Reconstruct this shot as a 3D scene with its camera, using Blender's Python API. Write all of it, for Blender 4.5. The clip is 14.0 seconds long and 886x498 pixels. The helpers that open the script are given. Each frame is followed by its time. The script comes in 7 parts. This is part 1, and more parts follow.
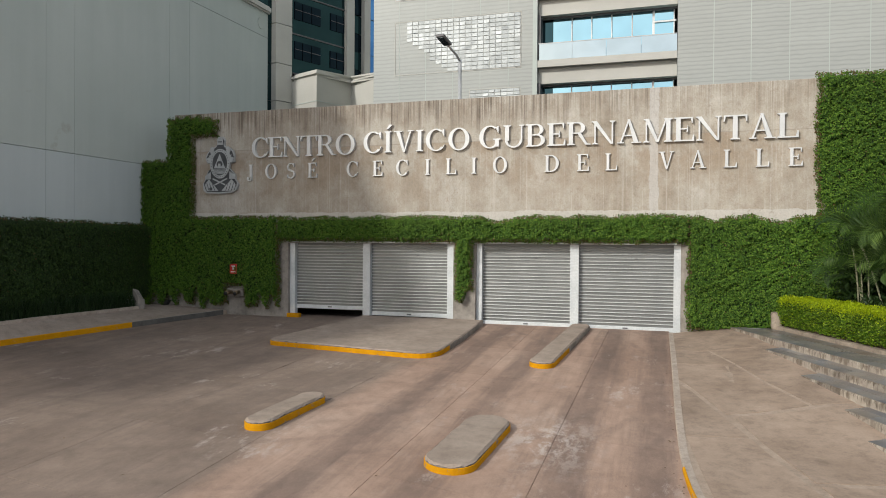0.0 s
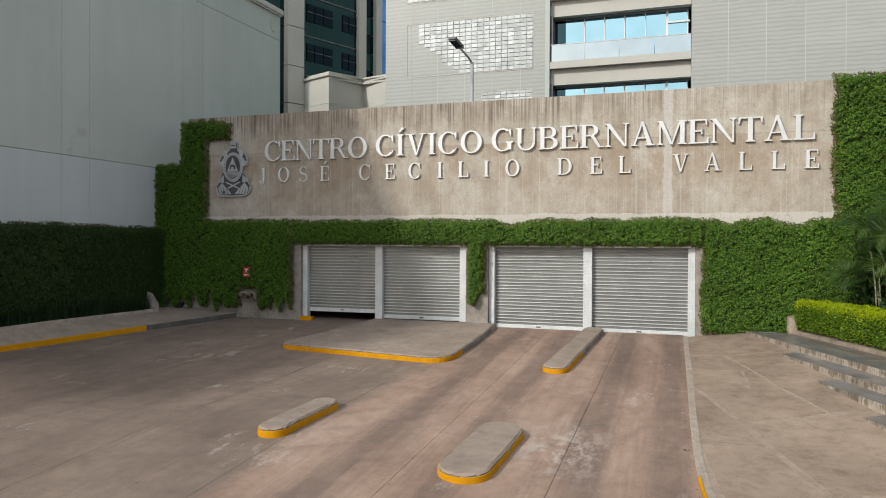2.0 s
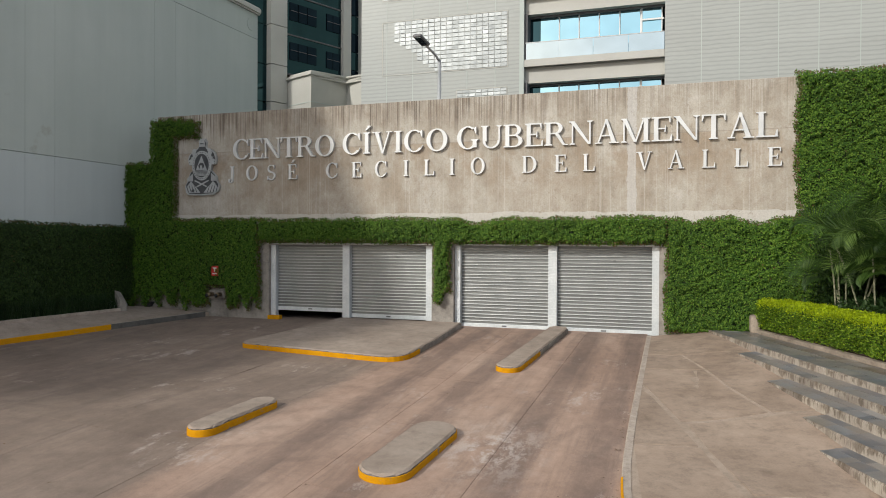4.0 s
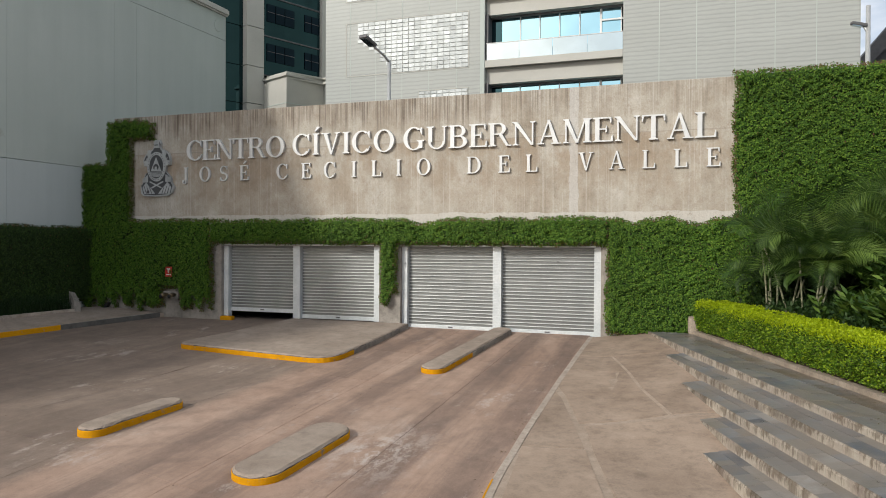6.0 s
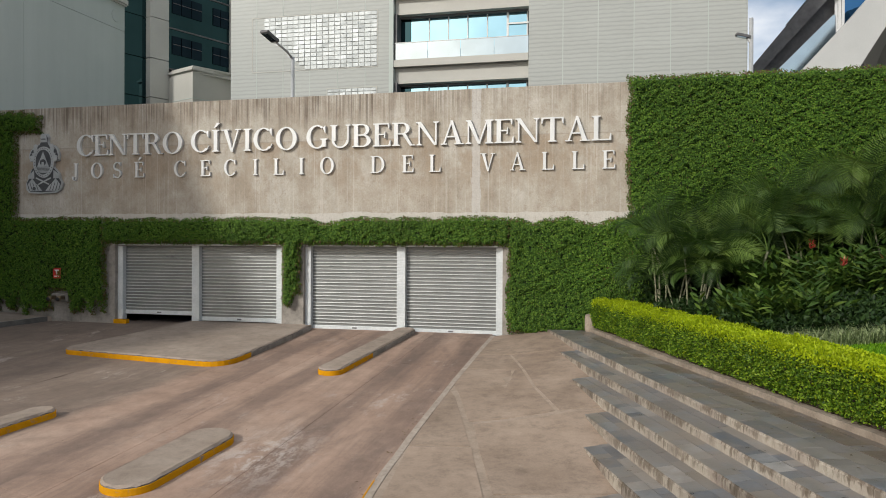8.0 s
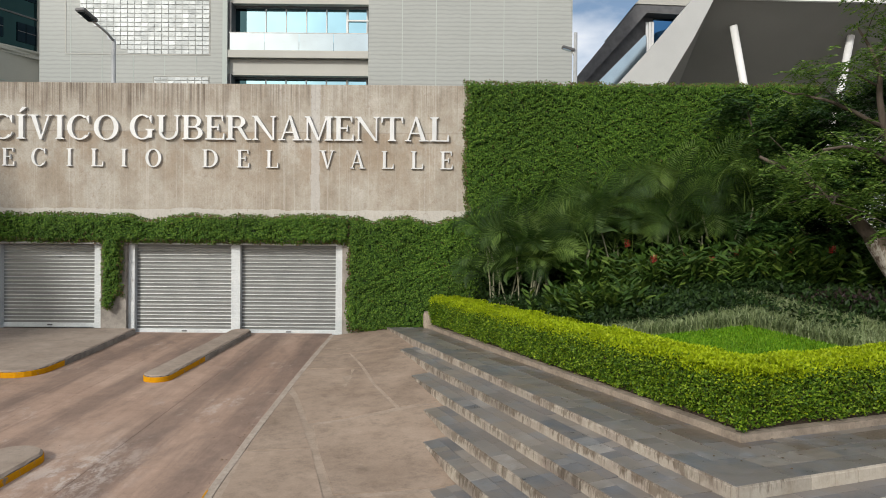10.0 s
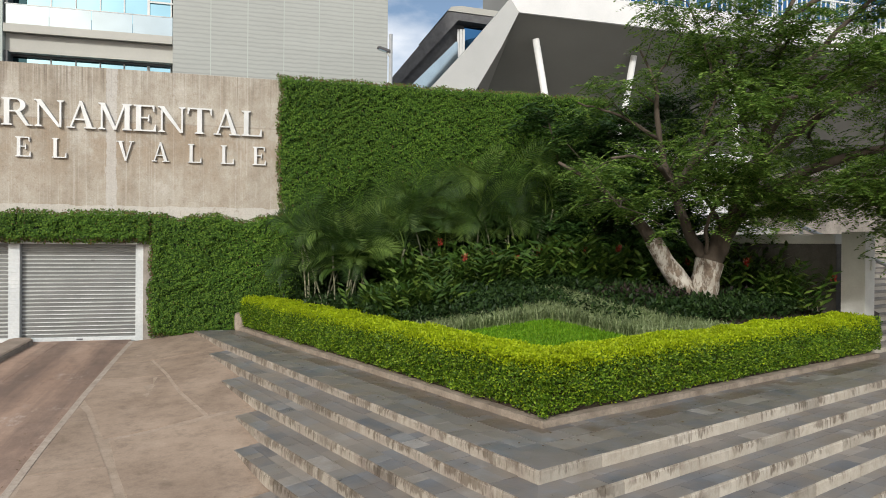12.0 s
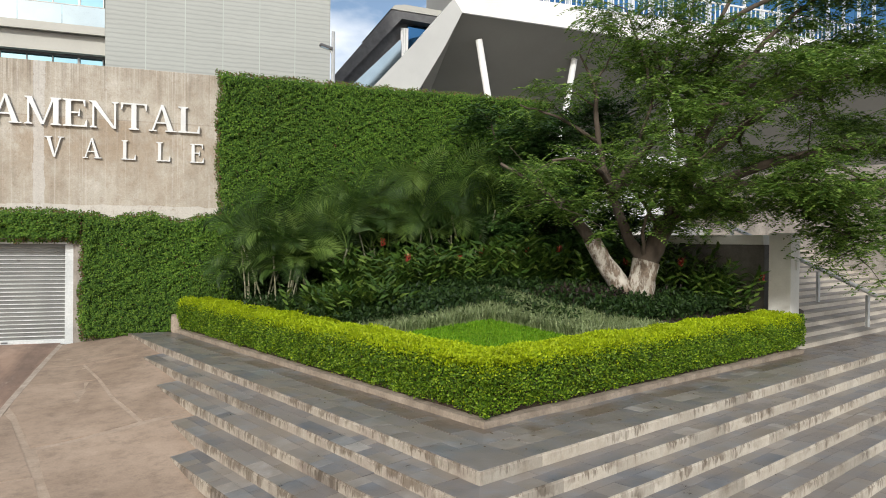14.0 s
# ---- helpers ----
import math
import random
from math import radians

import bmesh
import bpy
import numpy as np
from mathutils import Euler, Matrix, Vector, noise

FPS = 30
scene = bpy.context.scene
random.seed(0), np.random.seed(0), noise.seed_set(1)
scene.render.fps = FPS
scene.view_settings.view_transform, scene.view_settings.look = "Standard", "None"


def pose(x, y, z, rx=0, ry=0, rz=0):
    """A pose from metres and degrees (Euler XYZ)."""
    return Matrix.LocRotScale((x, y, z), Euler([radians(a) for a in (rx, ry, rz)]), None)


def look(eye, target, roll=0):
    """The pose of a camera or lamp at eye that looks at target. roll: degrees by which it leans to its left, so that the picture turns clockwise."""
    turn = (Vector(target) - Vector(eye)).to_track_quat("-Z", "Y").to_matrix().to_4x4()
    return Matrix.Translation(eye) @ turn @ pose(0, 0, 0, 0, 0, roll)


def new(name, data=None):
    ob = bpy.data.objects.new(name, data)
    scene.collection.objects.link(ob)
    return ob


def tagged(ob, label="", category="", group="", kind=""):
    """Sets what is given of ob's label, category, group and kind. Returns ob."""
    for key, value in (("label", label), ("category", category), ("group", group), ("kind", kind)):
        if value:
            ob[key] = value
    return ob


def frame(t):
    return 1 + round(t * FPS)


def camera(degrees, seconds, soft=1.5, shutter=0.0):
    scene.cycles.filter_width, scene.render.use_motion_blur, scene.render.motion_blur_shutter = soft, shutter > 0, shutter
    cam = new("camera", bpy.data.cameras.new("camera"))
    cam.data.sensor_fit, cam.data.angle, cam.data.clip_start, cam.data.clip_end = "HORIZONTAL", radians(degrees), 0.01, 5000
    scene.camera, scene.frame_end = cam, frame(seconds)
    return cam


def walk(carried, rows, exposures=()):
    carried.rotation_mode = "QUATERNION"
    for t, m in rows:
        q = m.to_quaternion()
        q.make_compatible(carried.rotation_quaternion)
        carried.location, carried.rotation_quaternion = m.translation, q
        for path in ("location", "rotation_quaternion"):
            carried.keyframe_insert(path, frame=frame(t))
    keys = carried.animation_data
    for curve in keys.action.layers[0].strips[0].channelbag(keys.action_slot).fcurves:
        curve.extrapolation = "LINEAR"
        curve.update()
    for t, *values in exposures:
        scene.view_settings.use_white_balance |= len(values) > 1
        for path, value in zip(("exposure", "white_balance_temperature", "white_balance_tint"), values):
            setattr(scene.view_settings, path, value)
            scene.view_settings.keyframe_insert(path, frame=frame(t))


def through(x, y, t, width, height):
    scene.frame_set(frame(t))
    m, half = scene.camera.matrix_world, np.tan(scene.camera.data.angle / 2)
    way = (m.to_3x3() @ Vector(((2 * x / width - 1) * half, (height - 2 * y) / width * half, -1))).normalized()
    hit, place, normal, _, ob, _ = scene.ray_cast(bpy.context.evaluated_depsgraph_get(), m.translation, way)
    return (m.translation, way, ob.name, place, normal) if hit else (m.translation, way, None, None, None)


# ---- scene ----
cam = camera(64.9, 14.0, 0.95)
PATH = [
    (0, (-0.137, -0.133, 2.094), (-0.736, 1.775, 2.08), 0.4),
    (0.5, (-0.156, -0.142, 2.128), (-0.858, 1.731, 2.113), 0.4),
    (1, (-0.143, -0.153, 2.183), (-0.786, 1.741, 2.168), 0.4),
    (1.5, (-0.187, -0.158, 2.204), (-0.82, 1.739, 2.189), 0.4),
    (2, (-0.16, -0.102, 2.206), (-0.792, 1.796, 2.19), 0.3),
    (2.5, (-0.014, -0.007, 2.195), (-0.647, 1.89, 2.179), 0.3),
    (3, (0.284, 0.108, 2.171), (-0.35, 2.004, 2.155), 0.3),
    (5.5, (1.913, 0.777, 2.181), (1.261, 2.668, 2.166), 0.3),
    (6, (2.494, 0.951, 2.185), (1.835, 2.84, 2.171), 0.3),
    (6.5, (2.915, 1.117, 2.187), (2.251, 3.003, 2.173), 0.3),
    (7, (2.949, 1.136, 2.17), (2.283, 3.022, 2.157), 0.3),
    (7.5, (2.957, 1.118, 2.172), (2.371, 3.03, 2.159), 0.3),
    (8, (2.988, 1.153, 2.176), (2.541, 3.103, 2.164), 0.3),
    (8.5, (2.976, 1.152, 2.187), (2.813, 3.145, 2.174), 0.3),
    (8.7, (2.975, 1.15, 2.186), (2.849, 3.146, 2.173), 0.35),
    (10.8, (2.955, 1.148, 2.173), (3.122, 3.141, 2.158), 0.4),
    (11, (2.954, 1.144, 2.172), (3.178, 3.131, 2.157), 0.4),
    (11.5, (2.94, 1.143, 2.17), (3.316, 3.107, 2.154), 0.5),
    (12, (2.963, 1.165, 2.197), (3.492, 3.094, 2.182), 0.5),
    (12.5, (2.981, 1.152, 2.224), (3.659, 3.033, 2.21), 0.5),
    (13, (2.961, 1.143, 2.248), (3.643, 3.011, 2.029), 0.5),
    (13.5, (2.991, 1.138, 2.26), (3.672, 3.018, 2.241), 0.6),
    (14, (2.974, 1.158, 2.247), (3.657, 3.037, 2.228), 0.6),
]
EXPOSURES = [(0, -0.07), (3, -0.07), (5.5, -0.08), (7.5, -0.13), (8.5, -0.19), (11, -0.11), (12, -0.05), (12.5, 0.05), (13, 0.19), (13.5, 0.16), (14, 0.13)]
walk(cam, [(t, look(eye, target, roll)) for t, eye, target, roll in PATH], EXPOSURES)

# ---- light ----
SUN_TO = Vector((-0.46, -0.75, 0.51)).normalized()
sun = new("sun", bpy.data.lights.new("sun", "SUN"))
sun.data.energy, sun.data.angle, sun.data.color = 2.8, radians(3.4), (1.0, 0.97, 0.90)
sun.matrix_world = look(SUN_TO * 60, (0, 0, 0))

world = bpy.data.worlds.new("sky")
scene.world = world
world.use_nodes = True
wn, wl = world.node_tree.nodes, world.node_tree.links
wn.clear()
sky = wn.new("ShaderNodeTexSky")
sky.sky_type, sky.sun_disc = "NISHITA", False
sky.sun_elevation = math.asin(SUN_TO.z)
sky.sun_rotation = math.atan2(SUN_TO.x, SUN_TO.y)
sky.air_density, sky.dust_density = 1.0, 2.5
wco, wmap, wnoise, wramp = wn.new("ShaderNodeTexCoord"), wn.new("ShaderNodeMapping"), wn.new("ShaderNodeTexNoise"), wn.new("ShaderNodeValToRGB")
wmap.inputs["Scale"].default_value = (1.6, 1.6, 3.5)
wnoise.inputs["Scale"].default_value, wnoise.inputs["Detail"].default_value = 2.2, 7
wramp.color_ramp.elements[0].position, wramp.color_ramp.elements[1].position = 0.40, 0.62
wmix, wbg, wout = wn.new("ShaderNodeMixRGB"), wn.new("ShaderNodeBackground"), wn.new("ShaderNodeOutputWorld")
wmix.inputs["Color2"].default_value = (9.5, 9.6, 9.8, 1)
wbg.inputs["Strength"].default_value = 0.130
wl.new(wco.outputs["Generated"], wmap.inputs["Vector"])
wl.new(wmap.outputs["Vector"], wnoise.inputs["Vector"])
wl.new(wnoise.outputs["Fac"], wramp.inputs["Fac"])
wl.new(wramp.outputs["Color"], wmix.inputs["Fac"])
wl.new(sky.outputs["Color"], wmix.inputs["Color1"])
wl.new(wmix.outputs["Color"], wbg.inputs["Color"])
wl.new(wbg.outputs["Background"], wout.inputs["Surface"])
scene.view_settings.exposure = 0.0


# ---- materials ----
class Nodes:
    """A small wrapper for building a node material."""

    def __init__(self, name):
        self.mat = bpy.data.materials.new(name)
        self.mat.use_nodes = True
        self.n, self.l = self.mat.node_tree.nodes, self.mat.node_tree.links
        self.n.clear()
        self.out = self.n.new("ShaderNodeOutputMaterial")
        self.pos = self.n.new("ShaderNodeNewGeometry").outputs["Position"]

    def noise(self, scale, detail=4, stretch=(1, 1, 1), rough=0.55, shift=(0, 0, 0)):
        m, t = self.n.new("ShaderNodeMapping"), self.n.new("ShaderNodeTexNoise")
        m.inputs["Scale"].default_value, m.inputs["Location"].default_value = stretch, shift
        t.inputs["Scale"].default_value, t.inputs["Detail"].default_value, t.inputs["Roughness"].default_value = scale, detail, rough
        self.l.new(self.pos, m.inputs["Vector"])
        self.l.new(m.outputs["Vector"], t.inputs["Vector"])
        return t.outputs["Fac"]

    def ramp(self, fac, *stops):
        r = self.n.new("ShaderNodeValToRGB")
        while len(r.color_ramp.elements) < len(stops):
            r.color_ramp.elements.new(0.5)
        for e, (p, c) in zip(r.color_ramp.elements, stops):
            e.position = p
            e.color = (*c, 1) if hasattr(c, "__len__") else (c, c, c, 1)
        self.l.new(fac, r.inputs["Fac"])
        return r.outputs["Color"]

    def mix(self, fac, a, b, kind="MIX"):
        m = self.n.new("ShaderNodeMixRGB")
        m.blend_type = kind
        for key, v in (("Fac", fac), ("Color1", a), ("Color2", b)):
            if isinstance(v, bpy.types.NodeSocket):
                self.l.new(v, m.inputs[key])
            elif hasattr(v, "__len__"):
                m.inputs[key].default_value = (*v, 1)
            else:
                m.inputs[key].default_value = v if key == "Fac" else (v, v, v, 1)
        return m.outputs["Color"]

    def math(self, op, a, b=0.0):
        m = self.n.new("ShaderNodeMath")
        m.operation = op
        for i, v in enumerate((a, b)):
            if isinstance(v, bpy.types.NodeSocket):
                self.l.new(v, m.inputs[i])
            else:
                m.inputs[i].default_value = v
        return m.outputs[0]

    def axis(self, k):
        s = self.n.new("ShaderNodeSeparateXYZ")
        self.l.new(self.pos, s.inputs[0])
        return s.outputs[k]

    def piece(self):
        return self.n.new("ShaderNodeObjectInfo").outputs["Random"]

    def island(self):
        return self.n.new("ShaderNodeNewGeometry").outputs["Random Per Island"]

    def surface(self, color, rough=0.8, metal=0.0, bump=None, strength=0.3, dist=0.02, spec=0.4):
        p = self.n.new("ShaderNodeBsdfPrincipled")
        for key, v in (("Base Color", color), ("Roughness", rough), ("Metallic", metal), ("Specular IOR Level", spec)):
            if isinstance(v, bpy.types.NodeSocket):
                self.l.new(v, p.inputs[key])
            else:
                p.inputs[key].default_value = (*v, 1) if hasattr(v, "__len__") else v
        if bump is not None:
            b = self.n.new("ShaderNodeBump")
            b.inputs["Strength"].default_value, b.inputs["Distance"].default_value = strength, dist
            self.l.new(bump, b.inputs["Height"])
            self.l.new(b.outputs["Normal"], p.inputs["Normal"])
        self.l.new(p.outputs["BSDF"], self.out.inputs["Surface"])
        return self.mat


def plain(name, dark, light, scale=3.0, fine=40.0, rough=0.8, metal=0.0, strength=0.25, stretch=(1, 1, 1), spec=0.4, vary=0.0, grime=0.0, grain=0.35):
    """Two scales of noise between two colours, with a fine bump; vary: how far pieces differ from one another."""
    m = Nodes(name)
    c = m.ramp(m.noise(scale, 5, stretch), (0.32, dark), (0.68, light))
    f = m.noise(fine, 3, stretch)
    c = m.mix(grain, c, m.ramp(f, (0.3, 0.55), (0.7, 1.0)), "MULTIPLY")
    if grime:
        c = m.mix(grime, c, m.ramp(m.noise(scale * 3.5, 8, stretch, 0.75, (2, 3, 5)), (0.34, 0.6), (0.5, 0.95), (0.66, 1.12)), "MULTIPLY")
    if vary:
        c = m.mix(1.0, c, m.ramp(m.piece(), (0.0, 1.0 - vary), (1.0, 1.0)), "MULTIPLY")
    return m.surface(c, rough, metal, f, strength, 0.01, spec)


def leafy(name, dark, mid, light, rough=0.5, through=0.25, by_piece=0.0):
    """Leaves that differ from one another; by_piece: how much of that goes by the whole frond."""
    m = Nodes(name)
    pick = m.island()
    if by_piece:
        pick = m.math("ADD", m.math("MULTIPLY", m.piece(), by_piece), m.math("MULTIPLY", pick, 1.0 - by_piece))
    c = m.ramp(pick, (0.0, dark), (0.5, mid), (1.0, light))
    c = m.mix(0.6, c, m.ramp(m.noise(0.9, 4), (0.3, 0.55), (0.7, 1.0)), "MULTIPLY")
    m.surface(c, rough, spec=0.22)
    p = m.out.inputs["Surface"].links[0].from_socket
    tr, mx = m.n.new("ShaderNodeBsdfTranslucent"), m.n.new("ShaderNodeMixShader")
    m.l.new(c, tr.inputs["Color"])
    mx.inputs["Fac"].default_value = through
    m.l.new(p, mx.inputs[1])
    m.l.new(tr.outputs["BSDF"], mx.inputs[2])
    m.l.new(mx.outputs["Shader"], m.out.inputs["Surface"])
    return m.mat


def sign_concrete():
    m = Nodes("board_formed_concrete")
    x, z = m.axis(0), m.axis(2)
    patch = m.noise(1.1, 10, (1, 1, 0.8), 0.72, (3, 0, 1))
    c = m.ramp(patch, (0.30, (0.310, 0.263, 0.208)), (0.45, (0.415, 0.372, 0.310)), (0.57, (0.490, 0.455, 0.394)), (0.70, (0.575, 0.550, 0.502)))
    # brown wash below the pour joint, in patches
    below = m.math("LESS_THAN", z, 5.11)
    wash = m.ramp(m.noise(1.0, 9, (1.3, 1, 1.0), 0.74, (1, 0, 7)), (0.43, 0.0), (0.57, 1.0))
    fade = m.math("MINIMUM", m.math("MAXIMUM", m.math("MULTIPLY", m.math("SUBTRACT", z, 2.9), 0.6), 0.25), 1.0)
    c = m.mix(m.math("MULTIPLY", m.math("MULTIPLY", wash, below), m.math("MULTIPLY", fade, 0.66)), c, (0.345, 0.268, 0.192))
    # formwork boards
    boards = m.noise(1.0, 4, (7, 1, 0.10), 0.5)
    c = m.mix(0.3, c, m.ramp(boards, (0.42, 0.84), (0.50, 1.0)), "MULTIPLY")
    # fine drips from the top, of uneven length, thinning out below the joint
    reach = m.math("ADD", m.math("SUBTRACT", z, 5.62), m.math("MULTIPLY", m.math("SUBTRACT", m.noise(1.0, 5, (4.5, 1, 0.02)), 0.5), 2.6))
    east = m.math("MINIMUM", m.math("MAXIMUM", m.math("SUBTRACT", 1.0, m.math("MULTIPLY", m.math("ADD", x, 5.0), 0.11)), 0.35), 1.0)
    length = m.math("MULTIPLY", m.math("MINIMUM", m.math("MAXIMUM", m.math("MULTIPLY", reach, 2.0), 0.04), 1.0), east)
    for freq, lo, hi, dark, much in ((30, 0.50, 0.54, (0.185, 0.145, 0.112), 0.62), (75, 0.50, 0.55, (0.235, 0.190, 0.150), 0.65), (22, 0.56, 0.60, (0.125, 0.100, 0.08), 0.75)):
        streak = m.ramp(m.noise(1.0, 3, (freq, 1, 0.06), 0.5, (freq, 0, 1)), (lo, 0.0), (hi, 1.0))
        broken = m.ramp(m.noise(3.0, 6, (1, 1, 0.5), 0.7, (0, 2, freq)), (0.3, 0.45), (0.6, 1.0))
        c = m.mix(m.math("MULTIPLY", m.math("MULTIPLY", streak, broken), m.math("MULTIPLY", length, much)), c, dark)
    pale = m.ramp(m.noise(1.0, 4, (26, 1, 0.2), 0.6, (5, 0, 2)), (0.58, 0.0), (0.63, 1.0))
    c = m.mix(m.math("MULTIPLY", pale, 0.28), c, (0.66, 0.63, 0.58))
    # a pale foot along the lower edge and a pale patched joint
    foot = m.math("LESS_THAN", m.math("ADD", z, m.math("MULTIPLY", m.noise(2.0, 3), 0.16)), 3.14)
    c = m.mix(m.math("MULTIPLY", foot, 0.7), c, (0.60, 0.58, 0.54))
    near = m.math("ABSOLUTE", m.math("ADD", x, m.math("ADD", 0.30, m.math("MULTIPLY", m.noise(3.0, 2), 0.12))))
    c = m.mix(m.math("MULTIPLY", m.math("LESS_THAN", near, 0.12), 0.6), c, (0.58, 0.57, 0.55))
    seam = m.math("LESS_THAN", m.math("ABSOLUTE", m.math("SUBTRACT", z, 5.12)), 0.012)
    c = m.mix(m.math("MULTIPLY", seam, 0.45), c, (0.25, 0.21, 0.18))
    pits = m.ramp(m.noise(9, 8, (1, 1, 0.7), 0.8), (0.54, 0.0), (0.64, 1.0))
    c = m.mix(m.math("MULTIPLY", pits, 0.5), c, (0.29, 0.225, 0.17))
    f = m.noise(34, 6, rough=0.7)
    c = m.mix(0.6, c, m.ramp(f, (0.3, 0.62), (0.7, 1.06)), "MULTIPLY")
    return m.surface(c, 0.9, 0.0, m.mix(0.5, boards, f), 0.35, 0.02, 0.25)


def road_concrete():
    m = Nodes("road_concrete")
    x, y = m.axis(0), m.axis(1)
    big = m.noise(0.35, 7, rough=0.68)
    pink = m.ramp(big, (0.30, (0.330, 0.222, 0.166)), (0.52, (0.430, 0.300, 0.228)), (0.72, (0.490, 0.366, 0.288)))
    grey = m.ramp(m.noise(0.5, 6, rough=0.62, shift=(2, 7, 0)), (0.30, (0.212, 0.160, 0.126)), (0.70, (0.315, 0.244, 0.194)))
    # slabs west of about x = -5.7 are greyer, those of the gated lanes pink
    side = m.math("MINIMUM", m.math("MAXIMUM", m.math("ADD", m.math("MULTIPLY", m.math("ADD", x, 5.72), 2.5), m.math("MULTIPLY", m.math("SUBTRACT", big, 0.5), 2.0)), 0.0), 1.0)
    c = m.mix(side, grey, pink)
    mid = m.noise(3.2, 10, (1, 0.8, 1), 0.78, (1, 6, 0))
    c = m.mix(0.7, c, m.ramp(mid, (0.34, 0.70), (0.5, 0.95), (0.66, 1.14)), "MULTIPLY")
    # tyre bands along the gated lanes
    wob = m.math("MULTIPLY", m.math("SUBTRACT", m.noise(0.22, 3, (1, 1, 1), 0.5, (4, 0, 0)), 0.5), 0.5)
    edge = m.math("MULTIPLY", m.math("SUBTRACT", m.noise(1.0, 6, (5, 0.35, 1), 0.65, (6, 2, 0)), 0.5), 0.75)
    patchy = m.ramp(m.noise(1.3, 8, (1, 0.5, 1), 0.72, (3, 3, 0)), (0.30, 0.35), (0.60, 1.0))
    for xc, half, much in ((-0.22, 0.30, 0.78), (-1.38, 0.32, 0.80), (-3.05, 0.26, 0.62), (-4.45, 0.30, 0.70)):
        off = m.math("ADD", m.math("ABSOLUTE", m.math("ADD", m.math("SUBTRACT", x, xc), wob)), edge)
        band = m.ramp(off, (half * 0.45, 1.0), (half * 1.5, 0.0))
        c = m.mix(m.math("MULTIPLY", m.math("MULTIPLY", band, patchy), much), c, (0.150, 0.108, 0.090))
    # fainter marks where cars swing in from the street
    for sx, sy, lo, hi, much, sh in ((0.75, 0.030, 0.50, 0.62, 0.35, 2), (2.6, 0.05, 0.52, 0.64, 0.30, 11), (11, 0.5, 0.56, 0.66, 0.25, 5)):
        track = m.ramp(m.noise(1.0, 5, (sx, sy, 1), 0.55, (sh, 1, 0)), (lo, 0.0), (hi, 1.0))
        rub = m.ramp(m.noise(1.7, 8, rough=0.75, shift=(sh, sh, 0)), (0.34, 0.25), (0.62, 1.0))
        c = m.mix(m.math("MULTIPLY", m.math("MULTIPLY", track, rub), much), c, (0.130, 0.100, 0.085))
    ring = m.n.new("ShaderNodeTexWave")
    ring.wave_type, ring.rings_direction = "RINGS", "Z"
    ring.inputs["Scale"].default_value, ring.inputs["Distortion"].default_value, ring.inputs["Detail"].default_value = 0.42, 1.2, 2
    mp = m.n.new("ShaderNodeMapping")
    mp.inputs["Location"].default_value = (9.5, -14.5, 0)
    m.l.new(m.pos, mp.inputs["Vector"])
    m.l.new(mp.outputs["Vector"], ring.inputs["Vector"])
    swing = m.math("MULTIPLY", m.ramp(ring.outputs["Fac"], (0.80, 0.0), (0.97, 1.0)), m.ramp(m.noise(0.8, 6, rough=0.7, shift=(5, 8, 0)), (0.45, 0.0), (0.62, 1.0)))
    c = m.mix(m.math("MULTIPLY", swing, 0.3), c, (0.17, 0.125, 0.105))
    # pale scuffs, streaky and in patches
    where = m.ramp(m.noise(0.5, 4, shift=(8, 2, 0)), (0.50, 0.0), (0.62, 1.0))
    scuff = m.ramp(m.noise(1.0, 9, (3.2, 1.4, 1), 0.8, (9, 4, 0)), (0.54, 0.0), (0.62, 1.0))
    c = m.mix(m.math("MULTIPLY", m.math("MULTIPLY", scuff, where), 0.55), c, (0.53, 0.46, 0.41))
    near = m.math("MULTIPLY", m.math("SUBTRACT", 1.0, m.math("MINIMUM", m.math("ABSOLUTE", m.math("ADD", x, 1.75)), 1.0)), m.math("SUBTRACT", 1.0, m.math("MINIMUM", m.math("MULTIPLY", m.math("ABSOLUTE", m.math("SUBTRACT", y, 10.2)), 0.6), 1.0)))
    peel = m.ramp(m.noise(2.6, 10, (1.5, 0.8, 1), 0.8, (2, 9, 0)), (0.48, 0.0), (0.58, 1.0))
    c = m.mix(m.math("MULTIPLY", m.math("MULTIPLY", peel, near), 0.9), c, (0.60, 0.53, 0.48))
    f = m.noise(55, 6, rough=0.7)
    c = m.mix(0.5, c, m.ramp(f, (0.3, 0.65), (0.7, 1.08)), "MULTIPLY")
    c = m.mix(1.0, c, m.ramp(m.piece(), (0.0, 0.90), (1.0, 1.0)), "MULTIPLY")
    return m.surface(c, m.ramp(big, (0.3, 0.6), (0.7, 0.85)), 0.0, m.mix(0.5, f, mid), 0.25, 0.01, 0.3)


def yellow_kerb():
    m = Nodes("worn_yellow_paint")
    w = m.ramp(m.noise(6.0, 9, rough=0.8), (0.36, 1.0), (0.42, 0.0))
    c = m.mix(w, m.ramp(m.noise(2.6, 8, rough=0.75), (0.3, (0.44, 0.195, 0.002)), (0.7, (0.62, 0.29, 0.003))), (0.22, 0.19, 0.16))
    return m.surface(c, 0.85, 0.0, m.noise(40), 0.25, 0.01, 0.15)


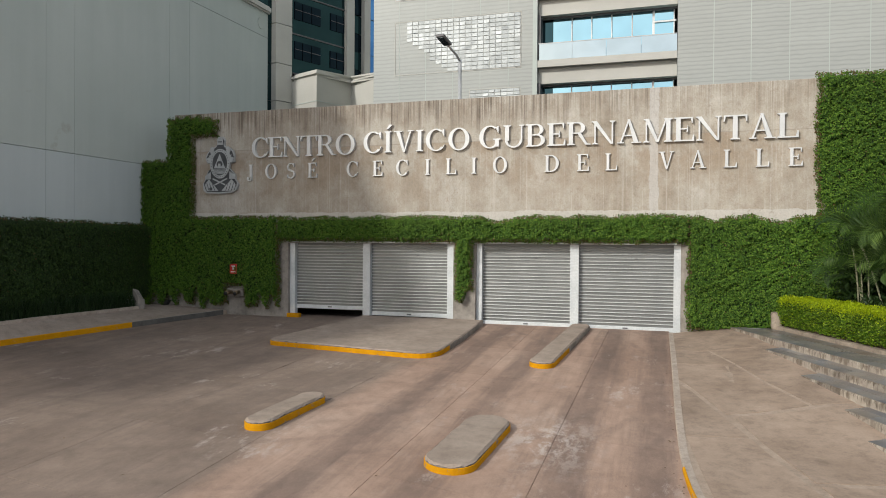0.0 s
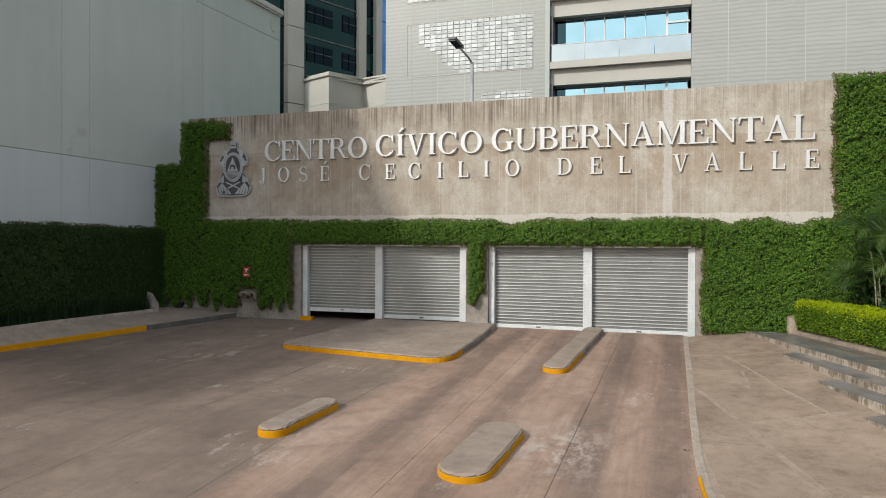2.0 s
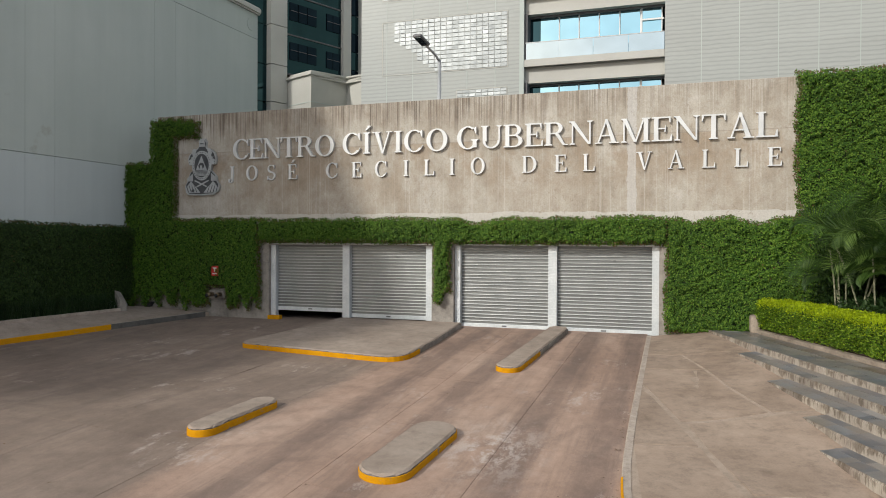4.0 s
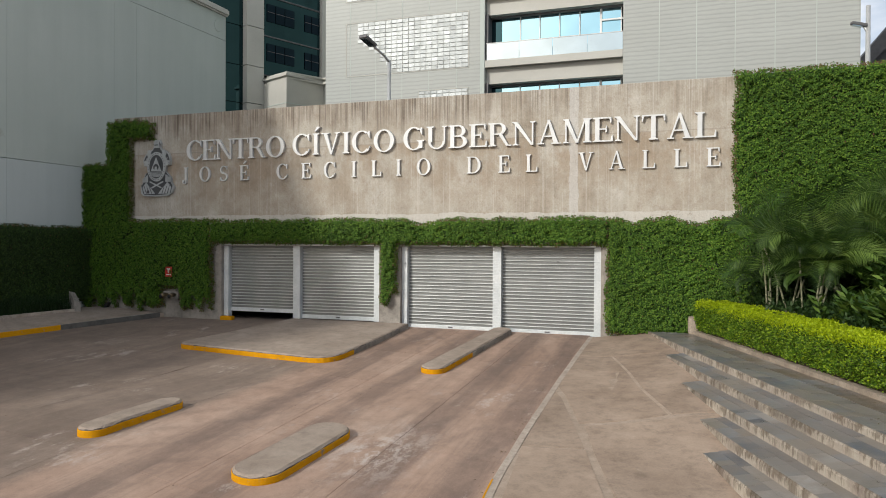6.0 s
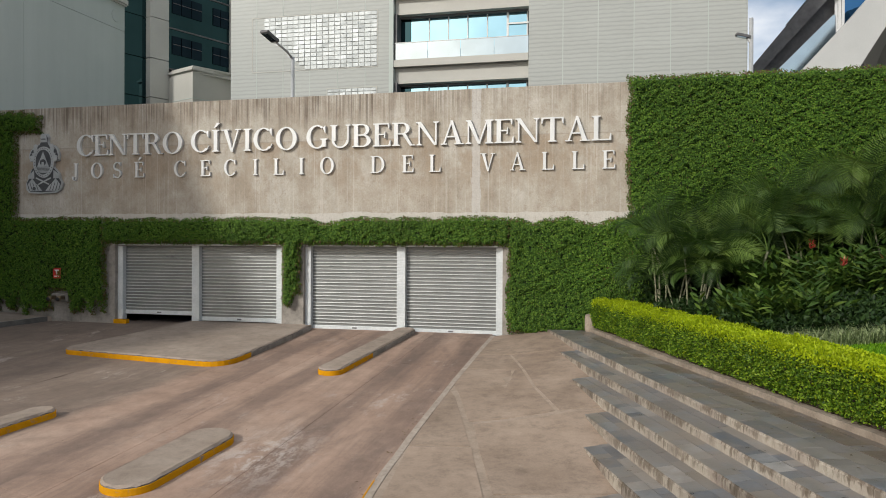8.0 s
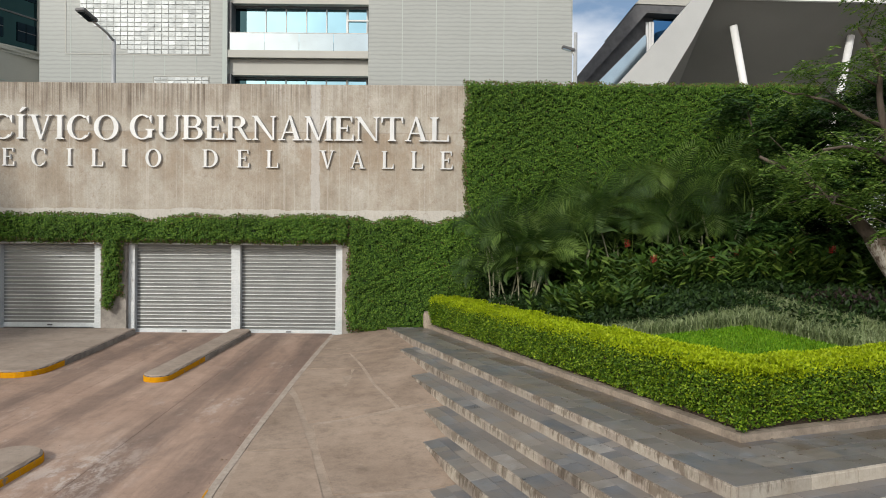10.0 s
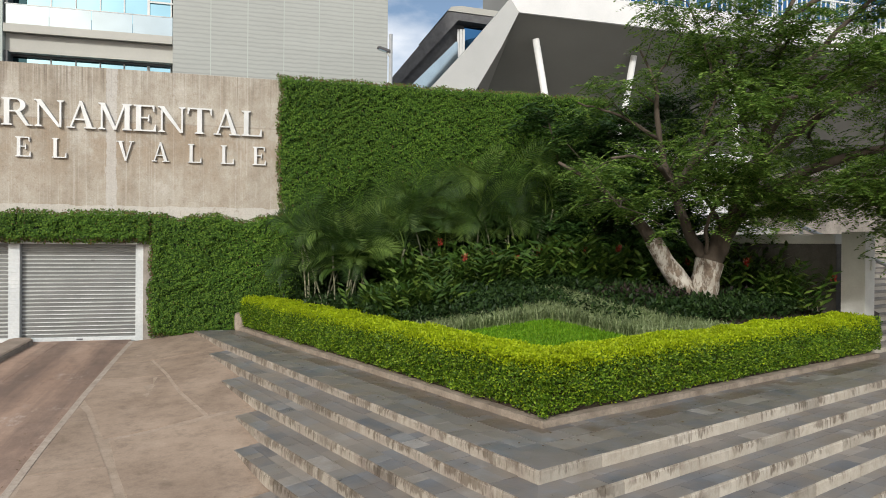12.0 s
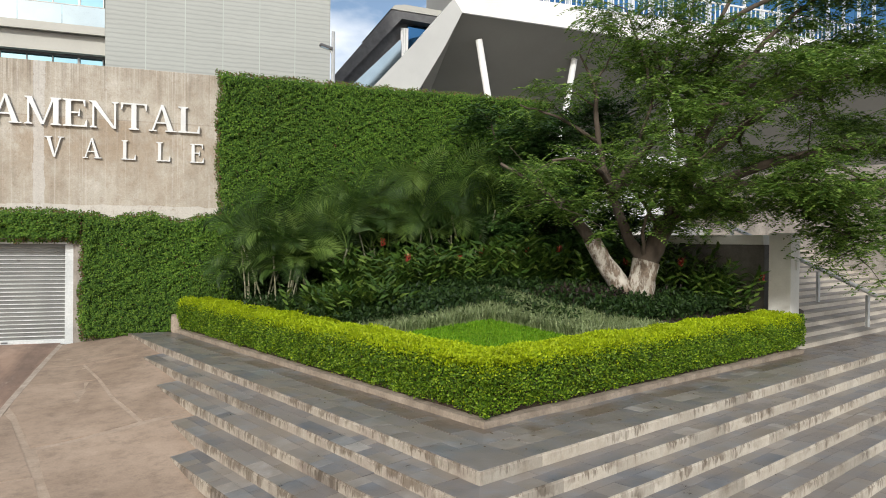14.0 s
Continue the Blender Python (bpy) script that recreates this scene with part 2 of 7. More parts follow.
def riser_stone(name="pale_riser_stone", spread=0.0):
    m = Nodes(name)
    c = m.ramp(m.noise(2.2, 9, rough=0.75), (0.3, (0.385 - spread, 0.335 - spread, 0.270 - spread * 0.7)), (0.7, (0.60 - spread, 0.56 - spread, 0.485 - spread)))
    patch = m.ramp(m.noise(1.6, 5, shift=(3, 1, 0)), (0.44 - spread, 0.15 + spread), (0.58 - spread, 1.0))
    height = m.n.new("ShaderNodeSeparateXYZ")
    m.l.new(m.n.new("ShaderNodeTexCoord").outputs["Object"], height.inputs[0])
    for s, lo, much in ((4, 0.48, 0.70), (20, 0.50, 0.75)):
        drip = m.ramp(m.noise(1.0, 5, (s, s, 0.8), 0.7, (2, 5, s)), (lo, 0.0), (lo + 0.07, 1.0))
        reach = m.ramp(m.noise(1.0, 5, (s * 0.7, s * 0.7, 0.1), 0.7, (7, 1, s)), (0.36, 0.12), (0.62, 1.1))
        wet = m.ramp(m.math("ADD", reach, height.outputs[2]), (0.0, 0.0), (0.18, 1.0))
        c = m.mix(m.math("MULTIPLY", m.math("MULTIPLY", m.math("MULTIPLY", drip, wet), patch), much), c, (0.135, 0.105, 0.078))
    c = m.mix(1.0, c, m.ramp(m.piece(), (0.0, 0.62), (0.25, 0.88), (1.0, 1.0)), "MULTIPLY")
    f = m.noise(45)
    return m.surface(m.mix(0.3, c, m.ramp(f, (0.3, 0.7), (0.7, 1.0)), "MULTIPLY"), 0.75, 0.0, f, 0.2, 0.01, 0.3)


def slate(name="grey_slate_tile", dirt=0.5, earth=(0.205, 0.165, 0.128)):
    m = Nodes(name)
    c = m.ramp(m.piece(), (0.0, (0.106, 0.117, 0.136)), (0.35, (0.150, 0.161, 0.178)), (0.6, (0.203, 0.209, 0.217)), (0.85, (0.187, 0.174, 0.158)), (1.0, (0.32, 0.310, 0.300)))
    n1 = m.noise(5.0, 9, rough=0.78)
    c = m.mix(0.9, c, m.ramp(n1, (0.32, 0.52), (0.68, 1.25)), "MULTIPLY")
    c = m.mix(m.math("MULTIPLY", m.ramp(m.noise(1.2, 7, shift=(4, 2, 0), rough=0.7), (0.36, 0.0), (0.54, 1.0)), dirt), c, earth)
    f = m.noise(28, 5)
    return m.surface(c, m.ramp(n1, (0.3, 0.24), (0.7, 0.50)), 0.0, f, 0.25, 0.006, 0.45)


def shutter_steel():
    m = Nodes("galvanised_steel")
    g = m.noise(1.2, 4, (1, 1, 1))
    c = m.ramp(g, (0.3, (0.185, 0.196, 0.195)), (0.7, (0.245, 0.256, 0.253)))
    c = m.mix(0.35, c, m.ramp(m.noise(18, 4, (0.2, 1, 3)), (0.3, 0.7), (0.7, 1.0)), "MULTIPLY")
    c = m.mix(1.0, c, m.ramp(m.piece(), (0.0, 0.88), (1.0, 1.0)), "MULTIPLY")
    return m.surface(c, 0.40, 0.35, m.noise(25), 0.08, 0.004, 0.5)


def glass(name, tint, rough=0.03, spec=0.5):
    m = Nodes(name)
    w = m.noise(0.7, 2)
    return m.surface(m.mix(0.4, tint, m.ramp(w, (0.3, 0.6), (0.7, 1.0)), "MULTIPLY"), rough, 1.0, w, 0.04, 0.02, spec)


def perforated():
    m = Nodes("perforated_screen")
    lines = m.n.new("ShaderNodeTexWave")
    lines.bands_direction, lines.wave_profile = "Z", "SIN"
    lines.inputs["Scale"].default_value, lines.inputs["Distortion"].default_value, lines.inputs["Detail"].default_value = 2.1, 1.6, 2
    m.l.new(m.pos, lines.inputs["Vector"])
    c = m.ramp(lines.outputs["Fac"], (0.0, (0.335, 0.352, 0.335)), (0.35, (0.385, 0.402, 0.384)), (1.0, (0.398, 0.416, 0.398)))
    c = m.mix(0.3, c, m.ramp(m.noise(0.4, 6, (1, 1, 2.5)), (0.3, 0.80), (0.7, 1.05)), "MULTIPLY")
    c = m.mix(0.25, c, m.ramp(m.noise(16, 3, (0.25, 1, 2.0)), (0.35, 0.8), (0.65, 1.05)), "MULTIPLY")
    c = m.mix(1.0, c, m.ramp(m.piece(), (0.0, 0.95), (1.0, 1.0)), "MULTIPLY")
    return m.surface(c, 0.55, 0.1, lines.outputs["Fac"], 0.06, 0.01)


def stucco(name, dark, light):
    """Smooth render with soft clouding, faint runs and a few rusty marks."""
    m = Nodes(name)
    c = m.ramp(m.noise(0.22, 6, rough=0.6), (0.32, dark), (0.68, light))
    c = m.mix(0.3, c, m.ramp(m.noise(1.0, 5, (1.6, 1.6, 0.12), 0.6), (0.35, 0.86), (0.62, 1.03)), "MULTIPLY")
    spot = m.ramp(m.noise(0.55, 5, rough=0.7, shift=(3, 1, 4)), (0.66, 0.0), (0.74, 1.0))
    c = m.mix(m.math("MULTIPLY", spot, 0.45), c, (0.30, 0.265, 0.215))
    f = m.noise(30, 3)
    c = m.mix(0.06, c, m.ramp(f, (0.3, 0.6), (0.7, 1.0)), "MULTIPLY")
    return m.surface(c, 0.85, 0.0, f, 0.04, 0.006, 0.3)


M_SIGN, M_ROAD, M_YELLOW, M_RISER, M_SLATE, M_STEEL, M_SCREEN = sign_concrete(), road_concrete(), yellow_kerb(), riser_stone(), slate(), shutter_steel(), perforated()
# darker, more stained copy for the risers beside the walk
M_RISER_DARKER = riser_stone("darker_riser_stone", 0.11)
M_SLATE_WET = slate("earthy_slate_tile", 0.85, (0.125, 0.094, 0.068))
M_CAP = plain("gravelly_island_concrete", (0.300, 0.240, 0.192), (0.395, 0.325, 0.265), 1.4, 75, 0.9, strength=0.4, grime=0.5, grain=0.45)
M_GUIDE = plain("white_steel_guide", (0.56, 0.60, 0.62), (0.70, 0.73, 0.74), 2.0, 30, 0.5, 0.15, 0.05)
# pale bead colour paints the sky-lit highlight along each slat
M_BEAD = plain("slat_highlight_bead", (0.46, 0.475, 0.47), (0.62, 0.635, 0.625), 2.5, 30, 0.42, 0.3, 0.05, grain=0.3)
M_EARTH_KERB = plain("earth_stained_kerb", (0.235, 0.190, 0.148), (0.370, 0.310, 0.248), 2.4, 45, grime=0.8)
M_SHADED_WORN = plain("shaded_worn_concrete", (0.075, 0.072, 0.066), (0.155, 0.148, 0.135), 0.9, 25, 0.9, grime=0.8)
# vine leaf darkened to carry the block's shade on the clipped hedge
M_CREEPER_SHADED = leafy("shaded_creeper_leaf", (0.014, 0.034, 0.008), (0.028, 0.062, 0.012), (0.058, 0.100, 0.022), 0.6, 0.14)
M_LIP = plain("crumbling_dark_edge", (0.085, 0.075, 0.065), (0.26, 0.235, 0.20), 16.0, 90, 0.95, strength=0.8)
M_CONC = plain("weathered_concrete", (0.22, 0.20, 0.178), (0.36, 0.33, 0.295), 1.3, 35, grime=0.9)
M_KERB = plain("grey_kerb_concrete", (0.235, 0.215, 0.19), (0.35, 0.318, 0.278), 2.0, 45, grime=0.9)
M_WALK = plain("beige_walk_concrete", (0.288, 0.214, 0.159), (0.405, 0.311, 0.238), 0.9, 34, vary=0.10, grime=0.75, grain=0.25)
M_STRIP = plain("walk_joint_concrete", (0.325, 0.252, 0.192), (0.425, 0.338, 0.265), 2.5, 50, grime=0.6)
M_KERBSTONE = plain("pale_kerb_concrete", (0.345, 0.285, 0.232), (0.465, 0.395, 0.33), 2.5, 50, grime=0.7)
M_STUCCO = stucco("pale_grey_stucco", (0.425, 0.475, 0.447), (0.480, 0.527, 0.497))
M_STUCCO_LOW = stucco("bluish_grey_stucco", (0.450, 0.500, 0.500), (0.500, 0.550, 0.548))
M_PALE = plain("pale_facade_paint", (0.44, 0.435, 0.40), (0.51, 0.505, 0.465), 0.4, 15, 0.8, strength=0.05, grain=0.08)
M_WHITE = plain("white_paint", (0.70, 0.71, 0.71), (0.80, 0.80, 0.80), 0.6, 20, 0.6, strength=0.05, grain=0.1)
M_POST = plain("pale_painted_concrete", (0.56, 0.56, 0.525), (0.68, 0.68, 0.64), 1.5, 25, 0.8, grain=0.15)
M_SOFFIT = plain("dark_grey_soffit", (0.235, 0.235, 0.22), (0.29, 0.29, 0.272), 0.2, 10, 0.6, strength=0.03, grain=0.06)
M_EDGE = plain("grey_white_render", (0.44, 0.45, 0.445), (0.51, 0.52, 0.512), 0.5, 20, 0.7, strength=0.05, grain=0.1)
M_LETTER = plain("satin_metal_letter", (0.60, 0.615, 0.615), (0.70, 0.71, 0.71), 2.0, 60, 0.5, 0.2, 0.05, grain=0.15)
M_CREST = plain("dull_metal_relief", (0.40, 0.42, 0.43), (0.52, 0.54, 0.55), 4.0, 60, 0.5, 0.4, 0.1)
M_CREST_DARK = plain("dark_relief_ground", (0.05, 0.055, 0.06), (0.09, 0.095, 0.10), 4.0, 60, 0.6)
M_DARK = plain("dark_recess", (0.018, 0.018, 0.018), (0.03, 0.03, 0.03), 2.0, 20, 0.9)
M_POLE = plain("galvanised_pole", (0.42, 0.435, 0.435), (0.54, 0.55, 0.55), 3.0, 40, 0.5, 0.4, 0.05)
M_HEAD = plain("grey_lamp_housing", (0.10, 0.10, 0.105), (0.15, 0.15, 0.155), 4.0, 40, 0.5)
M_RED = plain("red_enamel", (0.50, 0.02, 0.02), (0.62, 0.035, 0.03), 5.0, 60, 0.45)
M_BRASS = plain("dull_brass", (0.16, 0.12, 0.07), (0.26, 0.20, 0.12), 8.0, 60, 0.45, 0.7)
M_SOIL = plain("dark_soil", (0.035, 0.025, 0.018), (0.07, 0.05, 0.035), 2.0, 25, 0.95)
M_GROUND = plain("far_ground", (0.20, 0.19, 0.17), (0.28, 0.26, 0.24), 0.05, 2, 0.9)
M_GLASS_SKY = glass("sky_mirror_glass", (0.42, 0.70, 0.80))
M_GLASS_DARK = glass("dark_teal_glass", (0.040, 0.085, 0.098))
M_GLASS_BLUE = glass("blue_glass", (0.07, 0.20, 0.38))
M_GLASS_PANE = glass("dim_office_glass", (0.018, 0.032, 0.048))
M_RAIL_GLASS = glass("frosted_rail_glass", (0.56, 0.66, 0.69), 0.12)
M_BARK = plain("grey_brown_bark", (0.055, 0.043, 0.033), (0.135, 0.108, 0.085), 3.0, 30, 0.95, strength=0.6, stretch=(1, 1, 0.35))


def whitewash():
    m = Nodes("whitewashed_bark")
    flake = m.ramp(m.noise(7.0, 9, (1, 1, 0.45), 0.75), (0.46, 1.0), (0.54, 0.0))
    c = m.mix(flake, m.ramp(m.noise(3.0, 6), (0.3, (0.36, 0.33, 0.28)), (0.7, (0.56, 0.53, 0.475))), m.ramp(m.noise(12, 5), (0.3, (0.10, 0.075, 0.055)), (0.7, (0.24, 0.19, 0.15))))
    return m.surface(c, 0.95, 0.0, m.noise(14, 7, (1, 1, 0.4), 0.7), 0.7, 0.02, 0.2)


M_LIME = whitewash()
M_STEM = plain("palm_stem", (0.10, 0.110, 0.060), (0.28, 0.275, 0.185), 3.0, 40, 0.7, stretch=(1, 1, 4))
M_VINE = leafy("vine_leaf", (0.026, 0.074, 0.007), (0.066, 0.152, 0.013), (0.150, 0.252, 0.026), 0.65, 0.16)
M_VINE_DRY = leafy("dry_vine_leaf", (0.085, 0.048, 0.020), (0.15, 0.092, 0.040), (0.13, 0.11, 0.035))
M_BACK = plain("vine_gap_shade", (0.008, 0.017, 0.005), (0.016, 0.032, 0.008), 3.0, 25, 0.95)
# brighter yellow leaves for the top, darker green ones for the sides
M_HEDGE_TOP = leafy("yellow_hedge_leaf", (0.30, 0.42, 0.008), (0.43, 0.55, 0.012), (0.54, 0.65, 0.02), 0.5, 0.4)
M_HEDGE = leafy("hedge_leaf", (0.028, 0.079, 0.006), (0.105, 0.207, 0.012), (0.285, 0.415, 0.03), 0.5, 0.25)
M_HEDGE_CORE = plain("hedge_inner_shade", (0.020, 0.035, 0.006), (0.035, 0.06, 0.010), 4.0, 30, 0.95)
M_TREE = leafy("feathery_tree_leaf", (0.055, 0.120, 0.020), (0.125, 0.228, 0.038), (0.250, 0.365, 0.075), 0.55, 0.45)
M_TREE_DARK = leafy("dense_tree_leaf", (0.020, 0.054, 0.013), (0.038, 0.092, 0.020), (0.068, 0.135, 0.027), 0.5, 0.25)
M_PALM = leafy("palm_leaf", (0.014, 0.036, 0.009), (0.050, 0.104, 0.020), (0.185, 0.280, 0.058), 0.42, 0.22, 0.72)
M_GINGER = leafy("ginger_leaf", (0.026, 0.064, 0.010), (0.056, 0.112, 0.018), (0.150, 0.225, 0.040), 0.4, 0.2)
M_FLOWER = leafy("red_flower", (0.28, 0.025, 0.02), (0.40, 0.05, 0.035), (0.52, 0.22, 0.15), 0.5, 0.2)
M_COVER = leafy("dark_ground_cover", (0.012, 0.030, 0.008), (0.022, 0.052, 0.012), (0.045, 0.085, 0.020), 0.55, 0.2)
M_PURPLE = leafy("purple_ground_cover", (0.020, 0.012, 0.014), (0.035, 0.020, 0.022), (0.05, 0.045, 0.03), 0.4, 0.1)
M_LIRIOPE = leafy("grey_green_blade", (0.15, 0.21, 0.085), (0.26, 0.33, 0.145), (0.43, 0.49, 0.27), 0.5, 0.25)
M_LAWN = leafy("lawn_blade", (0.10, 0.26, 0.008), (0.16, 0.36, 0.012), (0.27, 0.46, 0.024), 0.55, 0.3)
M_SEDGE = leafy("sedge_blade", (0.012, 0.032, 0.010), (0.022, 0.052, 0.015), (0.04, 0.075, 0.024), 0.5, 0.2)
M_STAIR = plain("pale_stair_concrete", (0.46, 0.415, 0.35), (0.60, 0.555, 0.48), 1.2, 30, 0.8)
M_TREAD = plain("worn_stair_tread", (0.22, 0.20, 0.175), (0.32, 0.295, 0.26), 1.5, 30, 0.7)
M_LATTICE = plain("lattice_glazing", (0.35, 0.375, 0.375), (0.51, 0.54, 0.545), 2.6, 12, 0.5, 0.3, 0.2, vary=0.12, grain=0.3)


# ---- builders ----
def mesh_of(name, verts, faces, mat, smooth=False):
    me = bpy.data.meshes.new(name)
    me.from_pydata([tuple(v) for v in verts], [], faces)
    me.materials.append(mat)
    if smooth:
        me.polygons.foreach_set("use_smooth", [True] * len(me.polygons))
    me.update()
    return me


def fast_mesh(name, verts, faces, mat):
    """A mesh from arrays; all faces have the same number of corners."""
    verts, faces = np.asarray(verts, dtype=np.float32), np.asarray(faces, dtype=np.int32)
    k = faces.shape[1]
    me = bpy.data.meshes.new(name)
    me.vertices.add(len(verts))
    me.vertices.foreach_set("co", verts.ravel())
    me.loops.add(faces.size)
    me.loops.foreach_set("vertex_index", faces.ravel())
    me.polygons.add(len(faces))
    me.polygons.foreach_set("loop_start", np.arange(0, faces.size, k, dtype=np.int32))
    me.materials.append(mat)
    me.update(calc_edges=True)
    me.validate()
    return me


def put(name, me, parent=None, label=""):
    ob = new(name, me)
    ob.parent = parent
    return tagged(ob, label)


def part(name, bm, mat, parent=None, label="", smooth=False):
    me = bpy.data.meshes.new(name)
    bmesh.ops.recalc_face_normals(bm, faces=bm.faces)
    bm.to_mesh(me)
    bm.free()
    me.materials.append(mat)
    if smooth:
        me.polygons.foreach_set("use_smooth", [True] * len(me.polygons))
    return put(name, me, parent, label)


def thing(name, label, category, group="", at=(0, 0, 0), turn=0):
    ob = new(name)
    ob.matrix_world = pose(*at, 0, 0, turn)
    return tagged(ob, label, category, group)


def add_box(bm, x0, x1, y0, y1, z0, z1, m=None, bevel=0.0):
    c = Matrix.Translation(((x0 + x1) / 2, (y0 + y1) / 2, (z0 + z1) / 2)) @ Matrix.Diagonal((x1 - x0, y1 - y0, z1 - z0, 1))
    r = bmesh.ops.create_cube(bm, size=1, matrix=(m @ c) if m else c)
    if bevel:
        es = list({e for v in r["verts"] for e in v.link_edges})
        bmesh.ops.bevel(bm, geom=es, offset=bevel, segments=2, affect="EDGES", profile=0.6)
    return bm


def box(x0, x1, y0, y1, z0, z1, m=None, bevel=0.0):
    return add_box(bmesh.new(), x0, x1, y0, y1, z0, z1, m, bevel)


def add_prism(bm, outline, z0, z1, m=None):
    """An upright prism over an outline (x, y); z0, z1: numbers, or functions of x, y."""
    f0 = z0 if callable(z0) else (lambda x, y: z0)
    f1 = z1 if callable(z1) else (lambda x, y: z1)
    low = [bm.verts.new((x, y, f0(x, y))) for x, y in outline]
    high = [bm.verts.new((x, y, f1(x, y))) for x, y in outline]
    n = len(outline)
    bm.faces.new(low[::-1])
    bm.faces.new(high)
    for i in range(n):
        bm.faces.new((low[i], low[(i + 1) % n], high[(i + 1) % n], high[i]))
    if m:
        bmesh.ops.transform(bm, matrix=m, verts=low + high)
    return bm


def prism(outline, z0, z1, m=None):
    return add_prism(bmesh.new(), outline, z0, z1, m)


def tube(points, radii, sides=8, closed=True):
    """Vertices and faces of a tube along points."""
    pts = [Vector(p) for p in points]
    vs, fs, a = [], [], None
    for i, p in enumerate(pts):
        d = (pts[min(i + 1, len(pts) - 1)] - pts[max(i - 1, 0)]).normalized()
        if a is None:
            a = d.cross(Vector((0, 0, 1)) if abs(d.z) < 0.9 else Vector((1, 0, 0))).normalized()
        a = (a - d * a.dot(d)).normalized()
        b = d.cross(a)
        r = radii[i] if hasattr(radii, "__len__") else radii
        vs += [p + (a * math.cos(t) + b * math.sin(t)) * r for t in (2 * math.pi * k / sides for k in range(sides))]
    for i in range(len(pts) - 1):
        for k in range(sides):
            k2 = (k + 1) % sides
            fs.append((i * sides + k, i * sides + k2, (i + 1) * sides + k2, (i + 1) * sides + k))
    if closed:
        fs += [tuple(range(sides))[::-1], tuple(range((len(pts) - 1) * sides, len(pts) * sides))]
    return vs, fs


def tube_part(name, points, radii, mat, parent=None, sides=8, label=""):
    vs, fs = tube(points, radii, sides)
    return put(name, mesh_of(name, vs, fs, mat, True), parent, label)


def unit(v):
    return v / np.maximum(np.linalg.norm(v, axis=1, keepdims=True), 1e-9)


def leaf_arrays(base, along, normal, length, width, fold=0.15, belly=0.45):
    """Folded diamond leaves, two triangles each."""
    n = len(base)
    along = unit(along)
    side = unit(np.cross(along, normal))
    normal = np.cross(side, along)
    length, width = np.broadcast_to(length, n)[:, None], np.broadcast_to(width, n)[:, None]
    mid = base + along * length * belly + normal * width * fold
    v = np.stack([base, mid + side * width / 2, base + along * length, mid - side * width / 2], axis=1).reshape(-1, 3)
    i = np.arange(n)[:, None] * 4
    f = np.concatenate([i + np.array([[0, 1, 2]]), i + np.array([[0, 2, 3]])], axis=1).reshape(-1, 3)
    return v, f


def join_arrays(pieces):
    vs, fs, k = [], [], 0
    for v, f in pieces:
        vs.append(v)
        fs.append(np.asarray(f) + k)
        k += len(v)
    return np.concatenate(vs), np.concatenate(fs)


def smooth_noise(u, v, seed=0, scale=1.0):
    """Cheap smooth noise of arrays, about -1 to 1."""
    rng = np.random.RandomState(seed)
    out = np.zeros(np.broadcast(u, v).shape)
    for k in range(7):
        a, b, c = rng.uniform(0.4, 2.6), rng.uniform(0.4, 2.6), rng.uniform(0, 7)
        s = rng.choice([-1, 1])
        out = out + np.sin((a * u + s * b * v) * scale + c) / 2.6
    return out / 2.0


# ---- ground, road and walk ----
def road_z(x, y):
    """The driveway falls to the street, with a slight hump round the narrow island and a steeper fall by the walk."""
    hump = 0.155 * min(max((-x - 3.2) / 2.6, 0), 1) * min(max((13.5 - y) / 4, 0), 1) * min(max((x + 14) / 4, 0), 1)
    fall = 0.004 * (min(max(y, -8), 19.8) - 19.8) * min(max((x + 3.4) / 2.0, 0), 1)
    return hump + fall + (-0.27 + 0.056 * (y - 19.8) if y > -8 else -1.827 + 0.01 * (y + 8))


WALK_Y = [-14, 3.0, 5.0, 6.5, 8.0, 9.8, 10.6, 11.35, 12.6, 14.65, 16.85, 18.2, 19.8]
WALK_L = [-1.85, -1.12, -1.03, -0.96, -0.89, -0.825, -0.80, -0.735, -0.65, -0.50, -0.385, -0.325, -0.262]
WALK_R = [-1.90, -1.30, -1.20, -1.11, -1.01, -0.89, -0.815, -0.718, -0.546, -0.374, -0.205, -0.12, -0.034]
WALK_X = [3.6, 3.6, 3.5, 3.3, 3.1, 2.97, 2.85, 2.75, 2.74, 2.5, 2.1, 1.85, 1.6]


def walk_z(x, y):
    """The walk: a plain slope by the driveway that rises to the ends of the steps."""
    t = min(max((x - float(np.interp(y, WALK_Y, WALK_X))) / 1.3 + 1, 0), 1)
    return float(np.interp(y, WALK_Y, WALK_L)) * (1 - t) + float(np.interp(y, WALK_Y, WALK_R)) * t


